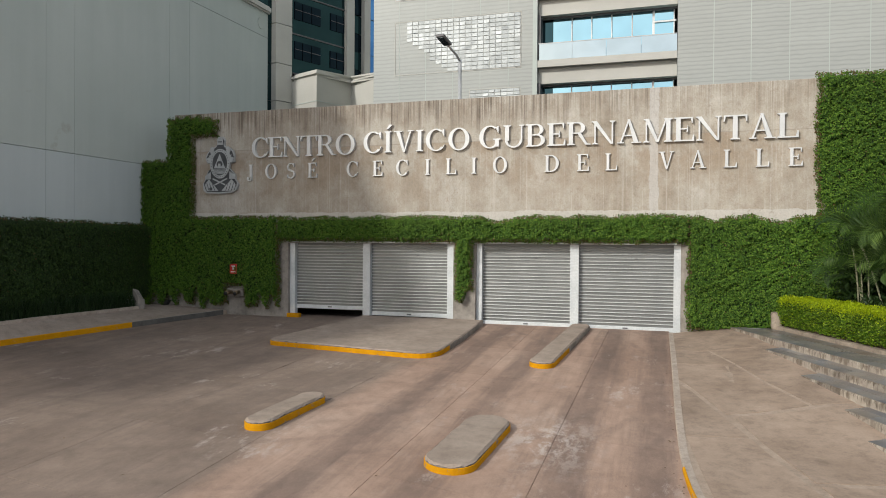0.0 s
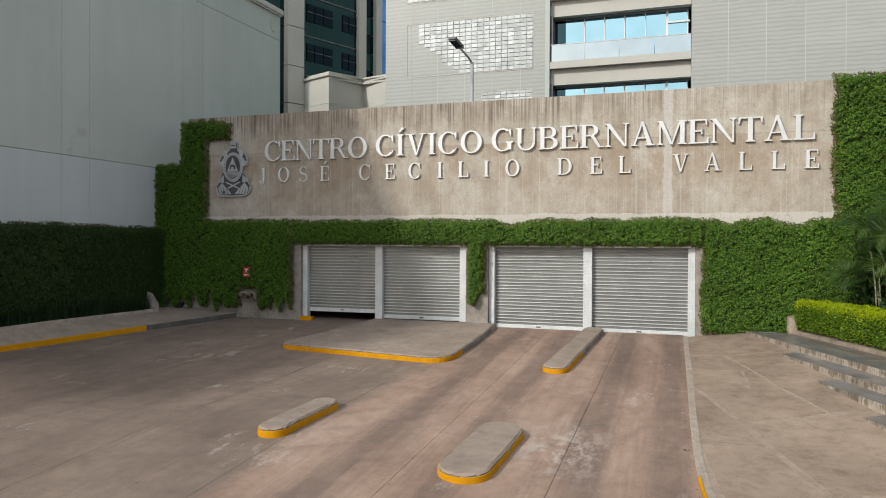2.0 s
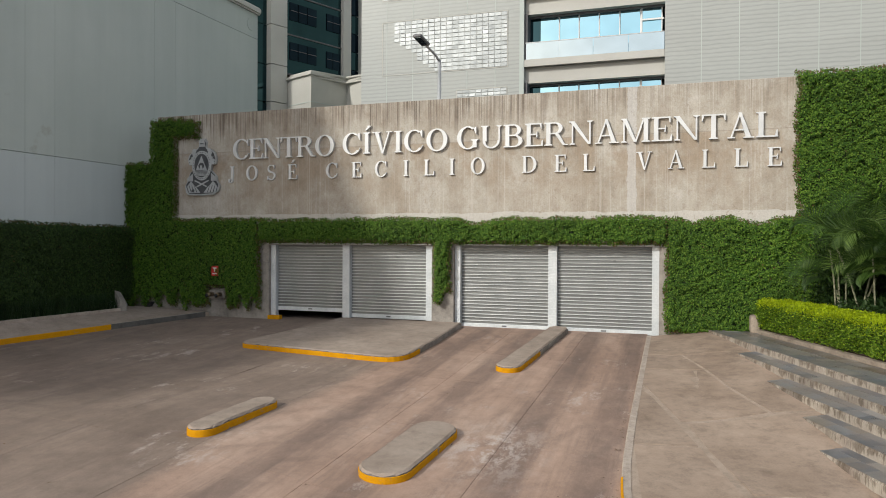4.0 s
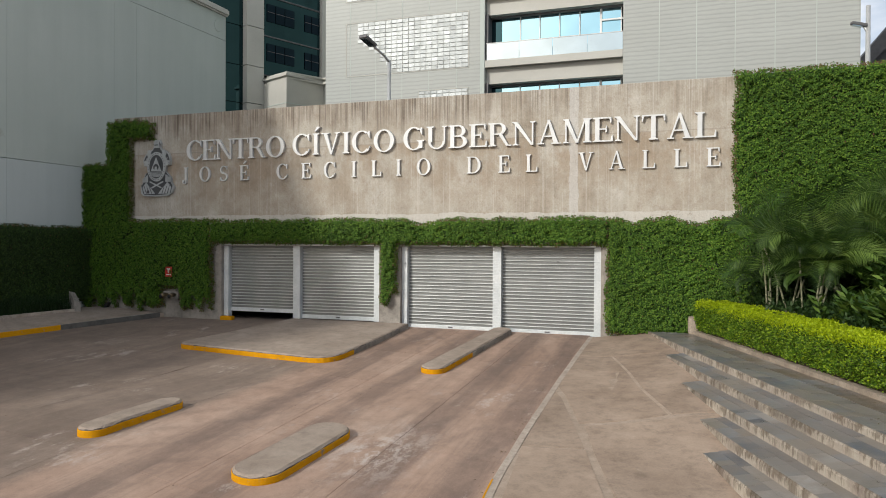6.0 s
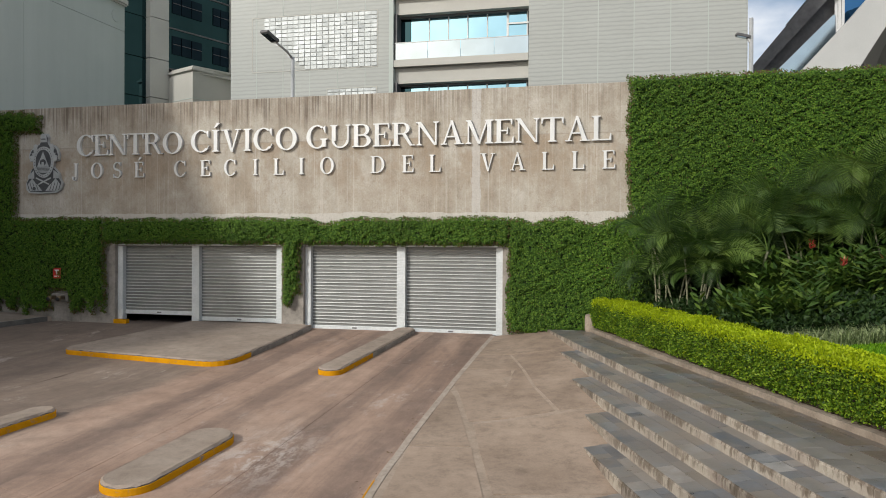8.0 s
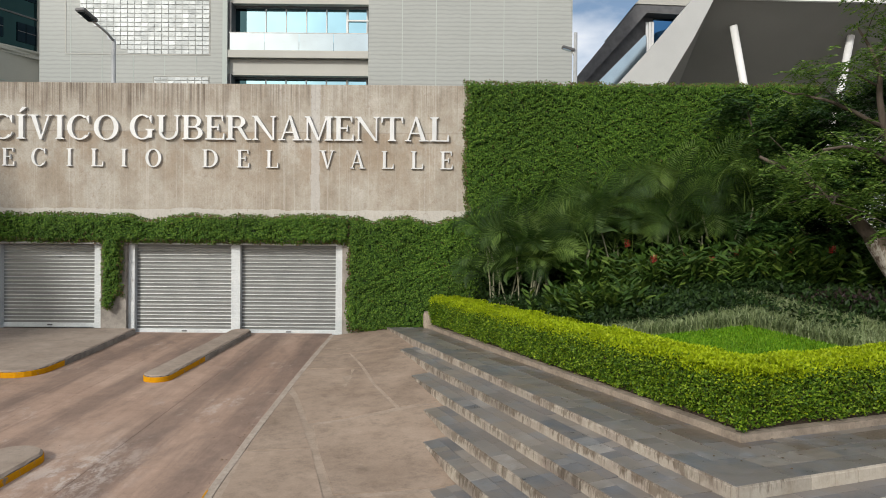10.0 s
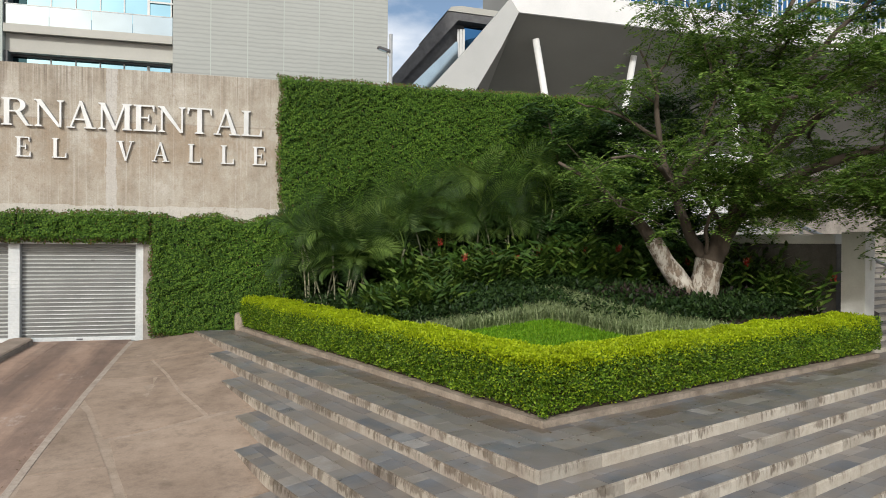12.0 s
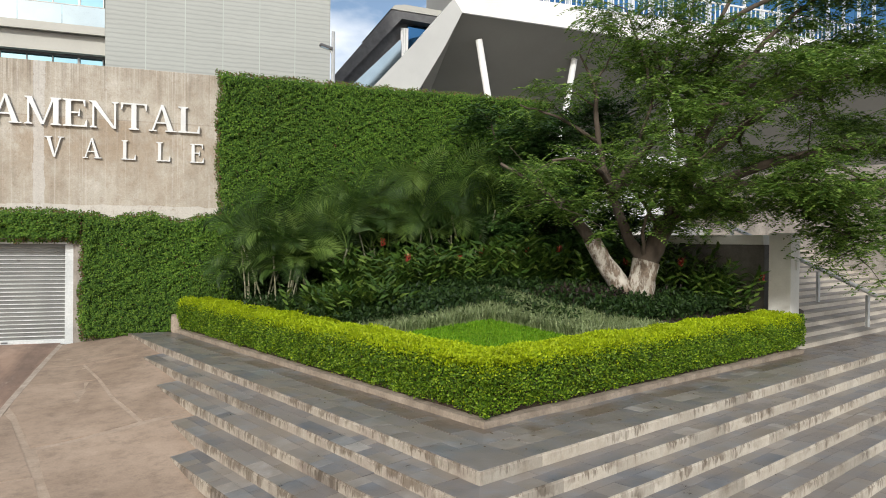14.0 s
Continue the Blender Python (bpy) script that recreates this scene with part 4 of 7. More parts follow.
def run(parent, start, d, nrm, ang, length, k, depth, first):
    """Tiles and riser blocks along one straight lip; nrm points outwards."""
    slope = -0.028 * k / max(length, 0.1) if nrm is NL else 0.0
    for course in range(2):
        s = first
        while s < length - 0.05:
            w = min(rng.choice((0.2, 0.3, 0.4, 0.4, 0.6)), length - s)
            across = depth * (course + 0.5) / 2
            p = start + d * (s + w / 2) - nrm * (0.022 + across)
            fall = 0.045 * min(s / 2.5, 1) if nrm is NL and k else 0.0  # the treads beside the walk drain outwards
            lay(TILE, "tread_tile", parent, p, ang, w - 0.003, depth / 2 - 0.003, 0.04, tread_z(k) + slope * (s + w / 2) + fall * across / depth + rng.uniform(-0.0015, 0.0015), slope, math.atan(fall / depth))
            s += w
    s = 0.0
    while s < length - 0.05:
        w = min(rng.choice((0.32, 0.5, 0.62, 0.8, 0.95)), length - s)
        p = start + d * (s + w / 2) - nrm * 0.028
        lay(SBLOCK if nrm is NL else RBLOCK, "riser_block", parent, p, ang, w - 0.007, 0.05, RISE - 0.004 + (0.028 * (s + w / 2) / length if nrm is NL else 0), tread_z(k) + slope * (s + w / 2) - 0.004 + rng.uniform(-0.003, 0.002), slope)
        s += w


for k in range(9):
    st = tagged(new(f"step_{k + 1}"), "stone step with slate tread and stained pale riser" if k else "terrace edge with slate paving and stained pale riser", "step", "steps round the terrace", "structure")
    c, z = C0 + KSH * k, tread_z(k)
    ll = (END_Y[k] - c.y) / DL.y
    depth = 0.44 if k else 0.62
    pl, pr = c + DL * ll, c + DR * LEN_R
    inner = c - (NL + NR) * 0.6
    il = pl - NL * 0.6
    ir = pr - NR * 0.6
    e = 0.03
    o = [tuple(c - (NL + NR) * e), tuple(pr - NR * e), tuple(ir), tuple(inner), tuple(il), tuple(pl - NL * e)]
    def core_top(x, y, c=c, k=k, ll=ll):
        return tread_z(k, (Vector((x, y)) - c).dot(DL), ll) - 0.045

    part("step_core", prism(o, z - RISE - 0.45, core_top), M_CONC, st)
    # mitred tiles at the corner, then the straight runs
    q = c - (NL + NR) * 0.023
    qi = c - (NL + NR) * 1.049 * (0.022 + depth)
    for d, nn in ((DL, NL), (DR, NR)):
        f0, f1 = c + d * 0.72 - nn * 0.022, c + d * 0.72 - nn * (0.022 + depth)
        if ll > 0.7 or d is DR:
            part("corner_tile", prism([tuple(q), tuple(f0), tuple(f1), tuple(qi)], z - 0.04, z + 0.001), M_SLATE, st)
    run(st, c, DL, NL, AL, ll, k, depth, 0.724)
    run(st, c, DR, NR, AR, LEN_R, k, depth, 0.724)

# planter outline: near corner, far end along the wall side, far end along the stair side
PC, PL, PR = Vector((6.35, 8.91)), Vector((2.62, 19.45)), Vector((15.2, 12.38))
dl, dr = (PL - PC).normalized(), (PR - PC).normalized()
nl, nr = Vector((dl.y, -dl.x)), Vector((-dr.y, dr.x))


def inward(a, b):
    """A plan point a metres inside the wall-side hedge line and b inside the stair-side one."""
    m = Matrix(((nl.x, nl.y), (nr.x, nr.y)))
    return PC + m.inverted() @ Vector((a, b))


terrace = tagged(new("terrace"), "dark slate paving round the planter", "terrace", kind="structure")
part("terrace_core", prism([tuple(C0 - (NL + NR) * 0.1), tuple(C0 + DR * LEN_R - NR * 0.1), tuple(PR + dr * 6 + nr * 1.0), tuple(inward(0.3, 0.3)), (3.0, 19.7), (2.0, 19.7)], -0.6, -0.065), M_CONC, terrace)
for d, n, ang, line_n, length in ((DL, NL, AL, nl, 12.8), (DR, NR, AR, nr, LEN_R)):
    for row in range(6):
        near, far = 0.642 + 0.3 * row, 0.942 + 0.3 * row
        s = 1.06 * far + 0.25
        if row < 2:
            a, b = C0 - (NL + NR) * 1.049 * near, C0 - (NL + NR) * 1.049 * far
            part("corner_tile", prism([tuple(q) for q in (a, C0 + d * s - n * near, C0 + d * s - n * far, b)], -0.06, -0.021), M_SLATE_WET if row else M_SLATE, terrace)
        s += 0.003
        while s < length:
            w = rng.choice((0.2, 0.3, 0.4, 0.4, 0.6))
            q = C0 + d * (s + w / 2) - n * (near + far) / 2
            inside = (q - PC).dot(line_n)
            if q.y < 19.5 and (inside < 0.2 or (d is DR and s > 9.6)):
                lay(TILE_WET if rng.random() < (0.9 if inside > -0.5 else 0.3) else TILE, "paving_tile", terrace, q, ang, w - 0.003, 0.297, 0.04, -0.02 + rng.uniform(-0.0015, 0.0015))
            s += w

# ---- planter ----
planter = tagged(new("planter_kerb"), "low concrete kerb round the planted bed", "kerb", kind="structure")
ob = inward(0.16, 0.16)
part("kerb_run", prism([tuple(PC), tuple(ob), tuple(PL + nl * 0.16), tuple(PL)], -0.1, 0.065), M_EARTH_KERB, planter)
part("kerb_run", prism([tuple(PC), tuple(PR), tuple(PR + nr * 0.16), tuple(ob)], -0.1, 0.062), M_EARTH_KERB, planter)
part("end_block", box(2.55, 2.80, 19.28, 19.72, -0.05, 0.42, None, 0.09), M_EARTH_KERB, planter, "rough concrete block end by the wall")


def soil_z(x, y):
    v = Vector((x, y)) - PC
    d = max(min(v.dot(nl), v.dot(nr), 5.5), 0)
    return 0.45 + 0.135 * d


soil = tagged(put("soil", draped("bed_soil", [tuple(inward(0.17, 0.17)), tuple(PR + nr * 0.17), (17.6, 14.6), (18.6, 16.4), (12.8, 19.5), (2.75, 19.6)], soil_z, 0.6, M_SOIL, None, 0.7).data),
              "dark mounded soil of the planted bed", "soil", kind="structure")
bpy.data.objects.remove(bpy.data.objects["bed_soil"])


# ---- lettering ----
def quad_strip(bm, outer, inner, y0, y1):
    """A flat ring piece between two lines (x, z), from y0 (front) to y1."""
    n = len(outer)
    a = [bm.verts.new((x, y0, z)) for x, z in outer]
    b = [bm.verts.new((x, y0, z)) for x, z in inner]
    c = [bm.verts.new((x, y1, z)) for x, z in outer]
    d = [bm.verts.new((x, y1, z)) for x, z in inner]
    for i in range(n - 1):
        bm.faces.new((a[i], a[i + 1], b[i + 1], b[i]))
        bm.faces.new((a[i], c[i], c[i + 1], a[i + 1]))
        bm.faces.new((b[i], b[i + 1], d[i + 1], d[i]))
    for i in (0, n - 1):
        bm.faces.new((a[i], b[i], d[i], c[i]))


class Glyph:
    """Roman capitals of height 1, built of thick and thin strokes with serifs."""
    K, H = 0.155, 0.055  # thick and hair strokes

    def __init__(self):
        self.bm, self.k = bmesh.new(), 0

    def poly(self, pts):
        y0 = -0.0006 * self.k
        self.k += 1
        f = [self.bm.verts.new((x, y0, z)) for x, z in pts]
        g = [self.bm.verts.new((x, 0.13, z)) for x, z in pts]
        self.bm.faces.new(f)
        n = len(pts)
        for i in range(n):
            self.bm.faces.new((f[i], g[i], g[(i + 1) % n], f[(i + 1) % n]))

    def stem(self, x, z0=0.0, z1=1.0, w=None, low=True, high=True, s=0.075):
        w = w or self.K
        self.poly([(x, z0), (x + w, z0), (x + w, z1), (x, z1)])
        for on, z, dz in ((low, z0, 1), (high, z1, -1)):
            if on:
                h = self.H * 0.9
                self.poly([(x - s, z), (x + w + s, z), (x + w + s, z + dz * h * 0.7), (x + w, z + dz * h * 1.5), (x, z + dz * h * 1.5), (x - s, z + dz * h * 0.7)])

    def bar(self, x0, x1, z, h=None):
        h = h or self.H
        self.poly([(x0, z), (x1, z), (x1, z + h), (x0, z + h)])

    def tick(self, x, z, up, w=0.05, h=0.2):
        d = 1 if up else -1
        self.poly([(x, z), (x - w * 1.6, z), (x - w * 0.5, z + d * h), (x, z + d * h)])

    def line(self, x0, z0, x1, z1, w):
        self.poly([(x0, z0), (x0 + w, z0), (x1 + w, z1), (x1, z1)])

    def arc(self, cx, cz, rx, rz, thick, thin, a0, a1, n=26):
        y0 = -0.0006 * self.k
        self.k += 1
        o, i = [], []
        for k in range(n + 1):
            a = radians(a0 + (a1 - a0) * k / n)
            o.append((cx + rx * math.cos(a), cz + rz * math.sin(a)))
            i.append((cx + (rx - thick) * math.cos(a), cz + (rz - thin) * math.sin(a)))
        quad_strip(self.bm, o, i, y0, 0.13)


def glyph(ch):
    """The mesh of one letter and its advance width, for a cap height of 1."""
    g, K, H = Glyph(), Glyph.K, Glyph.H
    base = {"É": "E", "Í": "I"}.get(ch, ch)
    if base == "I":
        g.stem(0.08); w = 0.31
    elif base == "E":
        g.stem(0.08); g.bar(0.2, 0.66, 0); g.bar(0.2, 0.62, 1 - H); g.bar(0.2, 0.47, 0.49); g.tick(0.70, 0, True, 0.06, 0.26); g.tick(0.65, 1, False, 0.055, 0.24); g.tick(0.49, 0.38, True, 0.035, 0.27); w = 0.72
    elif base == "L":
        g.stem(0.08); g.bar(0.2, 0.62, 0); g.tick(0.68, 0, True, 0.06, 0.28); w = 0.70
    elif base == "T":
        g.stem(0.32, high=False); g.bar(0.04, 0.76, 1 - H); g.tick(0.79, 1, False, 0.055, 0.26); g.poly([(0.01, 1), (0.098, 1), (0.04, 0.74), (0.01, 0.74)]); w = 0.80
    elif base == "N":
        g.stem(0.10, w=H, high=False); g.stem(0.74, w=H, low=False); g.poly([(0.02, 1), (0.20, 1), (0.795, 0), (0.70, 0)]); g.bar(0.0, 0.2, 1 - H * 0.8, H * 0.8); w = 0.90
    elif base == "M":
        g.stem(0.10, w=H); g.stem(0.82, w=K); g.poly([(0.06, 1), (0.22, 1), (0.58, 0.0), (0.48, 0.0)]); g.poly([(0.80, 1), (0.86, 1), (0.56, 0), (0.50, 0)]); w = 1.06
    elif base == "A":
        g.poly([(0.10, 0), (0.16, 0), (0.46, 1), (0.40, 1)]); g.poly([(0.62, 0), (0.79, 0), (0.47, 1.02), (0.38, 1.02)]); g.bar(0.22, 0.66, 0.30)
        for x0, x1 in ((0.02, 0.26), (0.53, 0.88)):
            g.bar(x0, x1, 0, H * 0.8)
        w = 0.90
    elif base == "V":
        g.poly([(0.10, 1), (0.27, 1), (0.51, -0.02), (0.42, -0.02)]); g.poly([(0.72, 1), (0.78, 1), (0.50, 0), (0.44, 0)])
        for x0, x1 in ((0.01, 0.36), (0.62, 0.87)):
            g.bar(x0, x1, 1 - H * 0.8, H * 0.8)
        w = 0.88
    elif base == "O":
        g.arc(0.46, 0.5, 0.44, 0.52, 0.165, 0.055, 0, 360, 44); w = 0.92
    elif base in "CG":
        g.arc(0.46, 0.5, 0.44, 0.52, 0.165, 0.055, 52, 318, 34); g.poly([(0.80, 0.98), (0.75, 0.98), (0.70, 0.87), (0.79, 0.66), (0.80, 0.66)])
        if base == "C":
            g.poly([(0.72, 0.09), (0.76, 0.13), (0.82, 0.27), (0.80, 0.30)]); w = 0.86
        else:
            g.stem(0.66, 0.06, 0.42, low=False); w = 0.94
    elif base == "D":
        g.stem(0.08); g.arc(0.40, 0.5, 0.46, 0.5, 0.165, 0.055, -90, 90, 26); g.bar(0.2, 0.42, 0); g.bar(0.2, 0.42, 1 - H); w = 0.90
    elif base in "BR":
        g.stem(0.08); g.arc(0.40, 0.745, 0.29, 0.255, 0.145, 0.05, -90, 90, 20); g.bar(0.2, 0.42, 1 - H); g.bar(0.2, 0.42, 0.49)
        if base == "B":
            g.arc(0.42, 0.27, 0.33, 0.27, 0.155, 0.05, -90, 90, 20); g.bar(0.2, 0.43, 0); w = 0.80
        else:
            g.poly([(0.40, 0.50), (0.54, 0.52), (0.78, 0.05), (0.90, 0.04), (0.90, 0.0), (0.70, 0.0)]); w = 0.90
    elif base == "U":
        g.stem(0.09, 0.3, low=False); g.stem(0.72, 0.3, w=H, low=False); g.arc(0.432, 0.33, 0.343, 0.35, 0.10, 0.065, 180, 360, 22); w = 0.88
    elif base == "J":
        g.stem(0.24, 0.1, low=False); g.arc(0.20, 0.07, 0.195, 0.22, 0.10, 0.06, 200, 360, 14); g.arc(0.10, 0.05, 0.085, 0.085, 0.08, 0.08, 0, 360, 14); w = 0.50
    elif base == "S":
        g.arc(0.34, 0.74, 0.28, 0.28, 0.10, 0.055, 40, 262, 22); g.arc(0.34, 0.265, 0.30, 0.285, 0.10, 0.055, -140, 82, 22); g.poly([(0.14, 0.62), (0.34, 0.455), (0.54, 0.40), (0.40, 0.555), (0.22, 0.64)])
        g.tick(0.58, 1, False, 0.05, 0.24); g.poly([(0.05, 0), (0.09, 0), (0.12, 0.24), (0.05, 0.24)]); w = 0.68
    if base != ch:
        c = w / 2
        g.poly([(c - 0.07, 1.10), (c + 0.0, 1.10), (c + 0.20, 1.30), (c + 0.06, 1.32)])
    me = bpy.data.meshes.new("letter")
    bmesh.ops.recalc_face_normals(g.bm, faces=g.bm.faces)
    g.bm.to_mesh(me)
    g.bm.free()
    me.materials.append(M_LETTER)
    return me, w


GLYPHS = {c: glyph(c) for c in "CENTROÍVIGUBAMLJSÉD"}


def letter(ch, x, z, height, group, wide=1.0):
    me, w = GLYPHS[ch]
    ob = put("sign_letter", me)
    ob.matrix_world = Matrix.LocRotScale((x, WY - 0.13 * height - 0.004, z), None, (height * wide, height, height))
    tagged(ob, f"raised pale metal capital letter {ch} on the concrete wall", "letter", group)


def word(text, x0, x1, z, height):
    wide = 1.15
    total = sum(GLYPHS[c][1] for c in text) * wide
    gap = ((x1 - x0) - total * height) / (len(text) - 1)
    x = x0
    for c in text:
        letter(c, x, z, height, "large letters of the sign", wide)
        x += GLYPHS[c][1] * height * wide + gap


word("CENTRO", -12.90, -9.22, 4.86, 0.64)
word("CÍVICO", -8.95, -5.54, 4.88, 0.64)
word("GUBERNAMENTAL", -5.27, 3.20, 4.90, 0.64)
for ch, x in zip("JOSÉCECILIODELVALLE", (-12.97, -12.19, -11.47, -10.70, -9.32, -8.47, -7.67, -6.86, -6.12, -5.42, -4.64, -3.13, -2.26, -1.49, -0.04, 0.77, 1.57, 2.35, 3.13)):
    letter(ch, x - GLYPHS[ch][1] * 0.47 / 2, 4.17, 0.47, "small letters of the sign")


# ---- the emblem ----
def plate(name, outline, y0, y1, mat, parent):
    """A flat cut-out in the plane of the wall, from y0 (front) to y1."""
    bm = bmesh.new()
    a = [bm.verts.new((x, y0, z)) for x, z in outline]
    b = [bm.verts.new((x, y1, z)) for x, z in outline]
    bm.faces.new(a)
    bm.faces.new(b[::-1])
    for i in range(len(a)):
        bm.faces.new((a[i], b[i], b[(i + 1) % len(a)], a[(i + 1) % len(a)]))
    return part(name, bm, mat, parent)


def oval(cx, cz, rx, rz, n=36, wob=0.0, lobes=9):
    return [(cx + rx * (1 + wob * math.sin(lobes * t)) * math.cos(t), cz + rz * (1 + wob * math.sin(lobes * t)) * math.sin(t)) for t in (2 * math.pi * k / n for k in range(n))]


emblem = thing("emblem", "grey metal oval emblem in relief on the concrete wall", "emblem", at=(-14.06, WY - 0.1, 4.66))
emblem.scale = (1.30, 1.0, 1.13)
silhouette = [(-0.50, -0.74), (-0.42, -0.82), (-0.05, -0.84), (0.34, -0.82), (0.48, -0.72), (0.52, -0.56), (0.44, -0.42), (0.42, -0.28), (0.30, -0.15), (0.26, -0.10), (0.28, 0.04), (0.40, 0.07), (0.42, 0.24),
              (0.37, 0.40), (0.26, 0.50), (0.12, 0.54), (0.10, 0.62), (0.12, 0.72), (0.07, 0.82), (-0.07, 0.82), (-0.11, 0.72), (-0.09, 0.62), (-0.13, 0.54), (-0.27, 0.48), (-0.38, 0.36), (-0.44, 0.22), (-0.40, 0.06),
              (-0.28, 0.03), (-0.26, -0.10), (-0.36, -0.17), (-0.42, -0.30), (-0.44, -0.42), (-0.52, -0.56)]
plate("mount", silhouette, 0.0, 0.09, M_CREST, emblem)
plate("shadow_ground", [(x * 0.93, z * 0.95) for x, z in silhouette], -0.008, 0.0, M_CREST_DARK, emblem)
plate("oval_rim", oval(0, 0.03, 0.29, 0.43), -0.034, -0.008, M_CREST, emblem)
plate("oval_field", oval(0, 0.03, 0.215, 0.345), -0.040, -0.034, M_CREST_DARK, emblem)
for k in range(30):
    t = 2 * math.pi * k / 30
    plate("rim_mark", oval(0.252 * math.cos(t), 0.03 + 0.388 * math.sin(t), 0.014, 0.014, 6), -0.037, -0.034, M_CREST_DARK, emblem)
plate("triangle", [(-0.165, -0.10), (0.165, -0.10), (0.0, 0.31)], -0.050, -0.040, M_CREST, emblem)
plate("sun_disc", oval(0, 0.02, 0.085, 0.09, 24, 0.12, 11), -0.055, -0.050, M_CREST_DARK, emblem)
plate("tower", [(-0.045, -0.10), (0.045, -0.10), (0.03, 0.03), (-0.03, 0.03)], -0.060, -0.055, M_CREST, emblem)
for i in range(5):
    w = (0.19, 0.185, 0.17, 0.14, 0.10)[i]
    plate("wave", [(-w, -0.135 - 0.034 * i), (w, -0.135 - 0.034 * i), (w, -0.117 - 0.034 * i), (-w, -0.117 - 0.034 * i)], -0.047, -0.040, M_CREST, emblem)
for s in (-1, 1):
    for k in range(6):
        a = radians(-12 + 18 * k)
        cx, cz = s * (0.315 + 0.04 * math.sin(k * 1.7)) * (1 - 0.07 * k), 0.10 + 0.075 * k
        plate("fruit", oval(cx, cz, 0.062, 0.046, 14, 0.08, 5), -0.026 - 0.0006 * k, -0.008, M_CREST, emblem)
        plate("leaf", [(cx, cz), (cx + s * 0.09 * math.cos(a), cz + 0.02 + 0.05 * math.sin(a)), (cx + s * 0.04, cz - 0.025)], -0.020 - 0.0005 * k, -0.008, M_CREST, emblem)
    for k in range(5):
        x = s * (0.29 + 0.034 * k)
        plate("tree_relief", [(x - 0.016, -0.42), (x + 0.016, -0.42), (x + 0.012, -0.20 - 0.028 * k), (x - 0.012, -0.20 - 0.028 * k)], -0.022 - 0.0006 * k, -0.008, M_CREST, emblem)
    plate("mountain", [(s * 0.05, -0.76), (s * 0.46, -0.76), (s * 0.48, -0.62), (s * 0.40, -0.50), (s * 0.33, -0.42), (s * 0.24, -0.54), (s * 0.17, -0.60)], -0.018, -0.008, M_CREST, emblem)
    for k in range(4):
        x = s * (0.16 + 0.085 * k)
        plate("slope_line", [(x, -0.75), (x + 0.02, -0.75), (x + s * 0.07 + 0.01, -0.56 + 0.02 * k), (x + s * 0.07, -0.56 + 0.02 * k)], -0.0225 - 0.0005 * k, -0.018, M_CREST_DARK, emblem)
    plate("arrow", [(s * 0.20, -0.39), (s * 0.22, -0.42), (s * -0.14, -0.60), (s * -0.16, -0.57)], -0.030 - (0.001 if s > 0 else 0), -0.018, M_CREST, emblem)
plate("mine", oval(-0.27, -0.70, 0.045, 0.05, 12), -0.024, -0.018, M_CREST_DARK, emblem)
plate("crest_top", [(-0.09, 0.58), (0.09, 0.58), (0.07, 0.78), (-0.07, 0.78)], -0.030, -0.008, M_CREST, emblem)
plate("crest_band", [(-0.06, 0.65), (0.06, 0.65), (0.055, 0.68), (-0.055, 0.68)], -0.034, -0.030, M_CREST_DARK, emblem)

# ---- fire point on the wall ----
fire = thing("fire_sign", "small red square sign with white marks on the vine wall", "sign", at=(-13.43, WY - 0.28, 1.24))
part("panel", box(-0.13, 0.13, 0, 0.02, -0.16, 0.16, None, 0.006), M_RED, fire)
part("mark", box(-0.02, 0.02, -0.006, 0.0, -0.04, 0.11), M_WHITE, fire, "white pictogram bar")
part("mark", box(-0.07, 0.07, -0.0066, 0.0, 0.07, 0.11), M_WHITE, fire, "white pictogram bar")
part("mark", box(-0.085, 0.085, -0.006, 0.0, -0.11, -0.08), M_WHITE, fire, "white line of writing")
inlet = thing("fire_inlet", "twin brass fire hose inlet on a concrete block", "hose inlet", at=(-13.45, WY - 0.2, 0.48))
part("backing_plate", box(-0.30, 0.30, 0.05, 0.2, -0.13, 0.12, None, 0.03), M_CONC, inlet)
for s in (-1, 1):
    tube_part("coupling", [(s * 0.15, 0.05, 0.0), (s * 0.15, -0.10, 0.0), (s * 0.17, -0.20, -0.03)], [0.065, 0.065, 0.08], M_BRASS, inlet, 14)
    tube_part("cap", [(s * 0.17, -0.205, -0.03), (s * 0.175, -0.25, -0.04)], [0.06, 0.05], M_DARK, inlet, 14)
hopper = thing("rain_hopper", "small black funnel-shaped outlet low on the wall", "outlet", at=(-16.25, WY - 0.02, 0.02))
plate("funnel", [(-0.22, 0.12), (0.22, 0.12), (0.06, -0.10), (-0.06, -0.10)], -0.14, 0.0, M_DARK, hopper)

# ---- building on the left ----
left = thing("office_block", "pale grey rendered block with panel joints and a cornice", "building", at=(-17.98, -6.0, -1.2), turn=-1.96)
SEAMS = [15.5, 18.6, 21.75, 22.75, 26.85, 27.90, 33.02]
LEVELS = [0.0, 5.96, 12.34, 13.45]
part("core", prism([(-0.08, 15.5), (-0.08, 33.02), (-14, 33.02), (-14, 15.5)], 0, 13.4), M_STUCCO, left)
for y0, y1 in zip(SEAMS, SEAMS[1:]):
    for i, (z0, z1) in enumerate(zip(LEVELS, LEVELS[1:])):
        part("wall_panel", box(-0.08, 0.0, y0 + 0.003, y1 - 0.003, z0 + 0.008, z1 - 0.008, None, 0.003), M_STUCCO if i else M_STUCCO_LOW, left)
eaves = prism([(0.16, 15.4), (0.16, 33.12), (-14.2, 33.12), (-14.2, 15.4)], 13.402, 13.72)
bmesh.ops.bevel(eaves, geom=eaves.edges[:], offset=0.07, segments=2, affect="EDGES")
part("cornice", eaves, M_PALE, left)
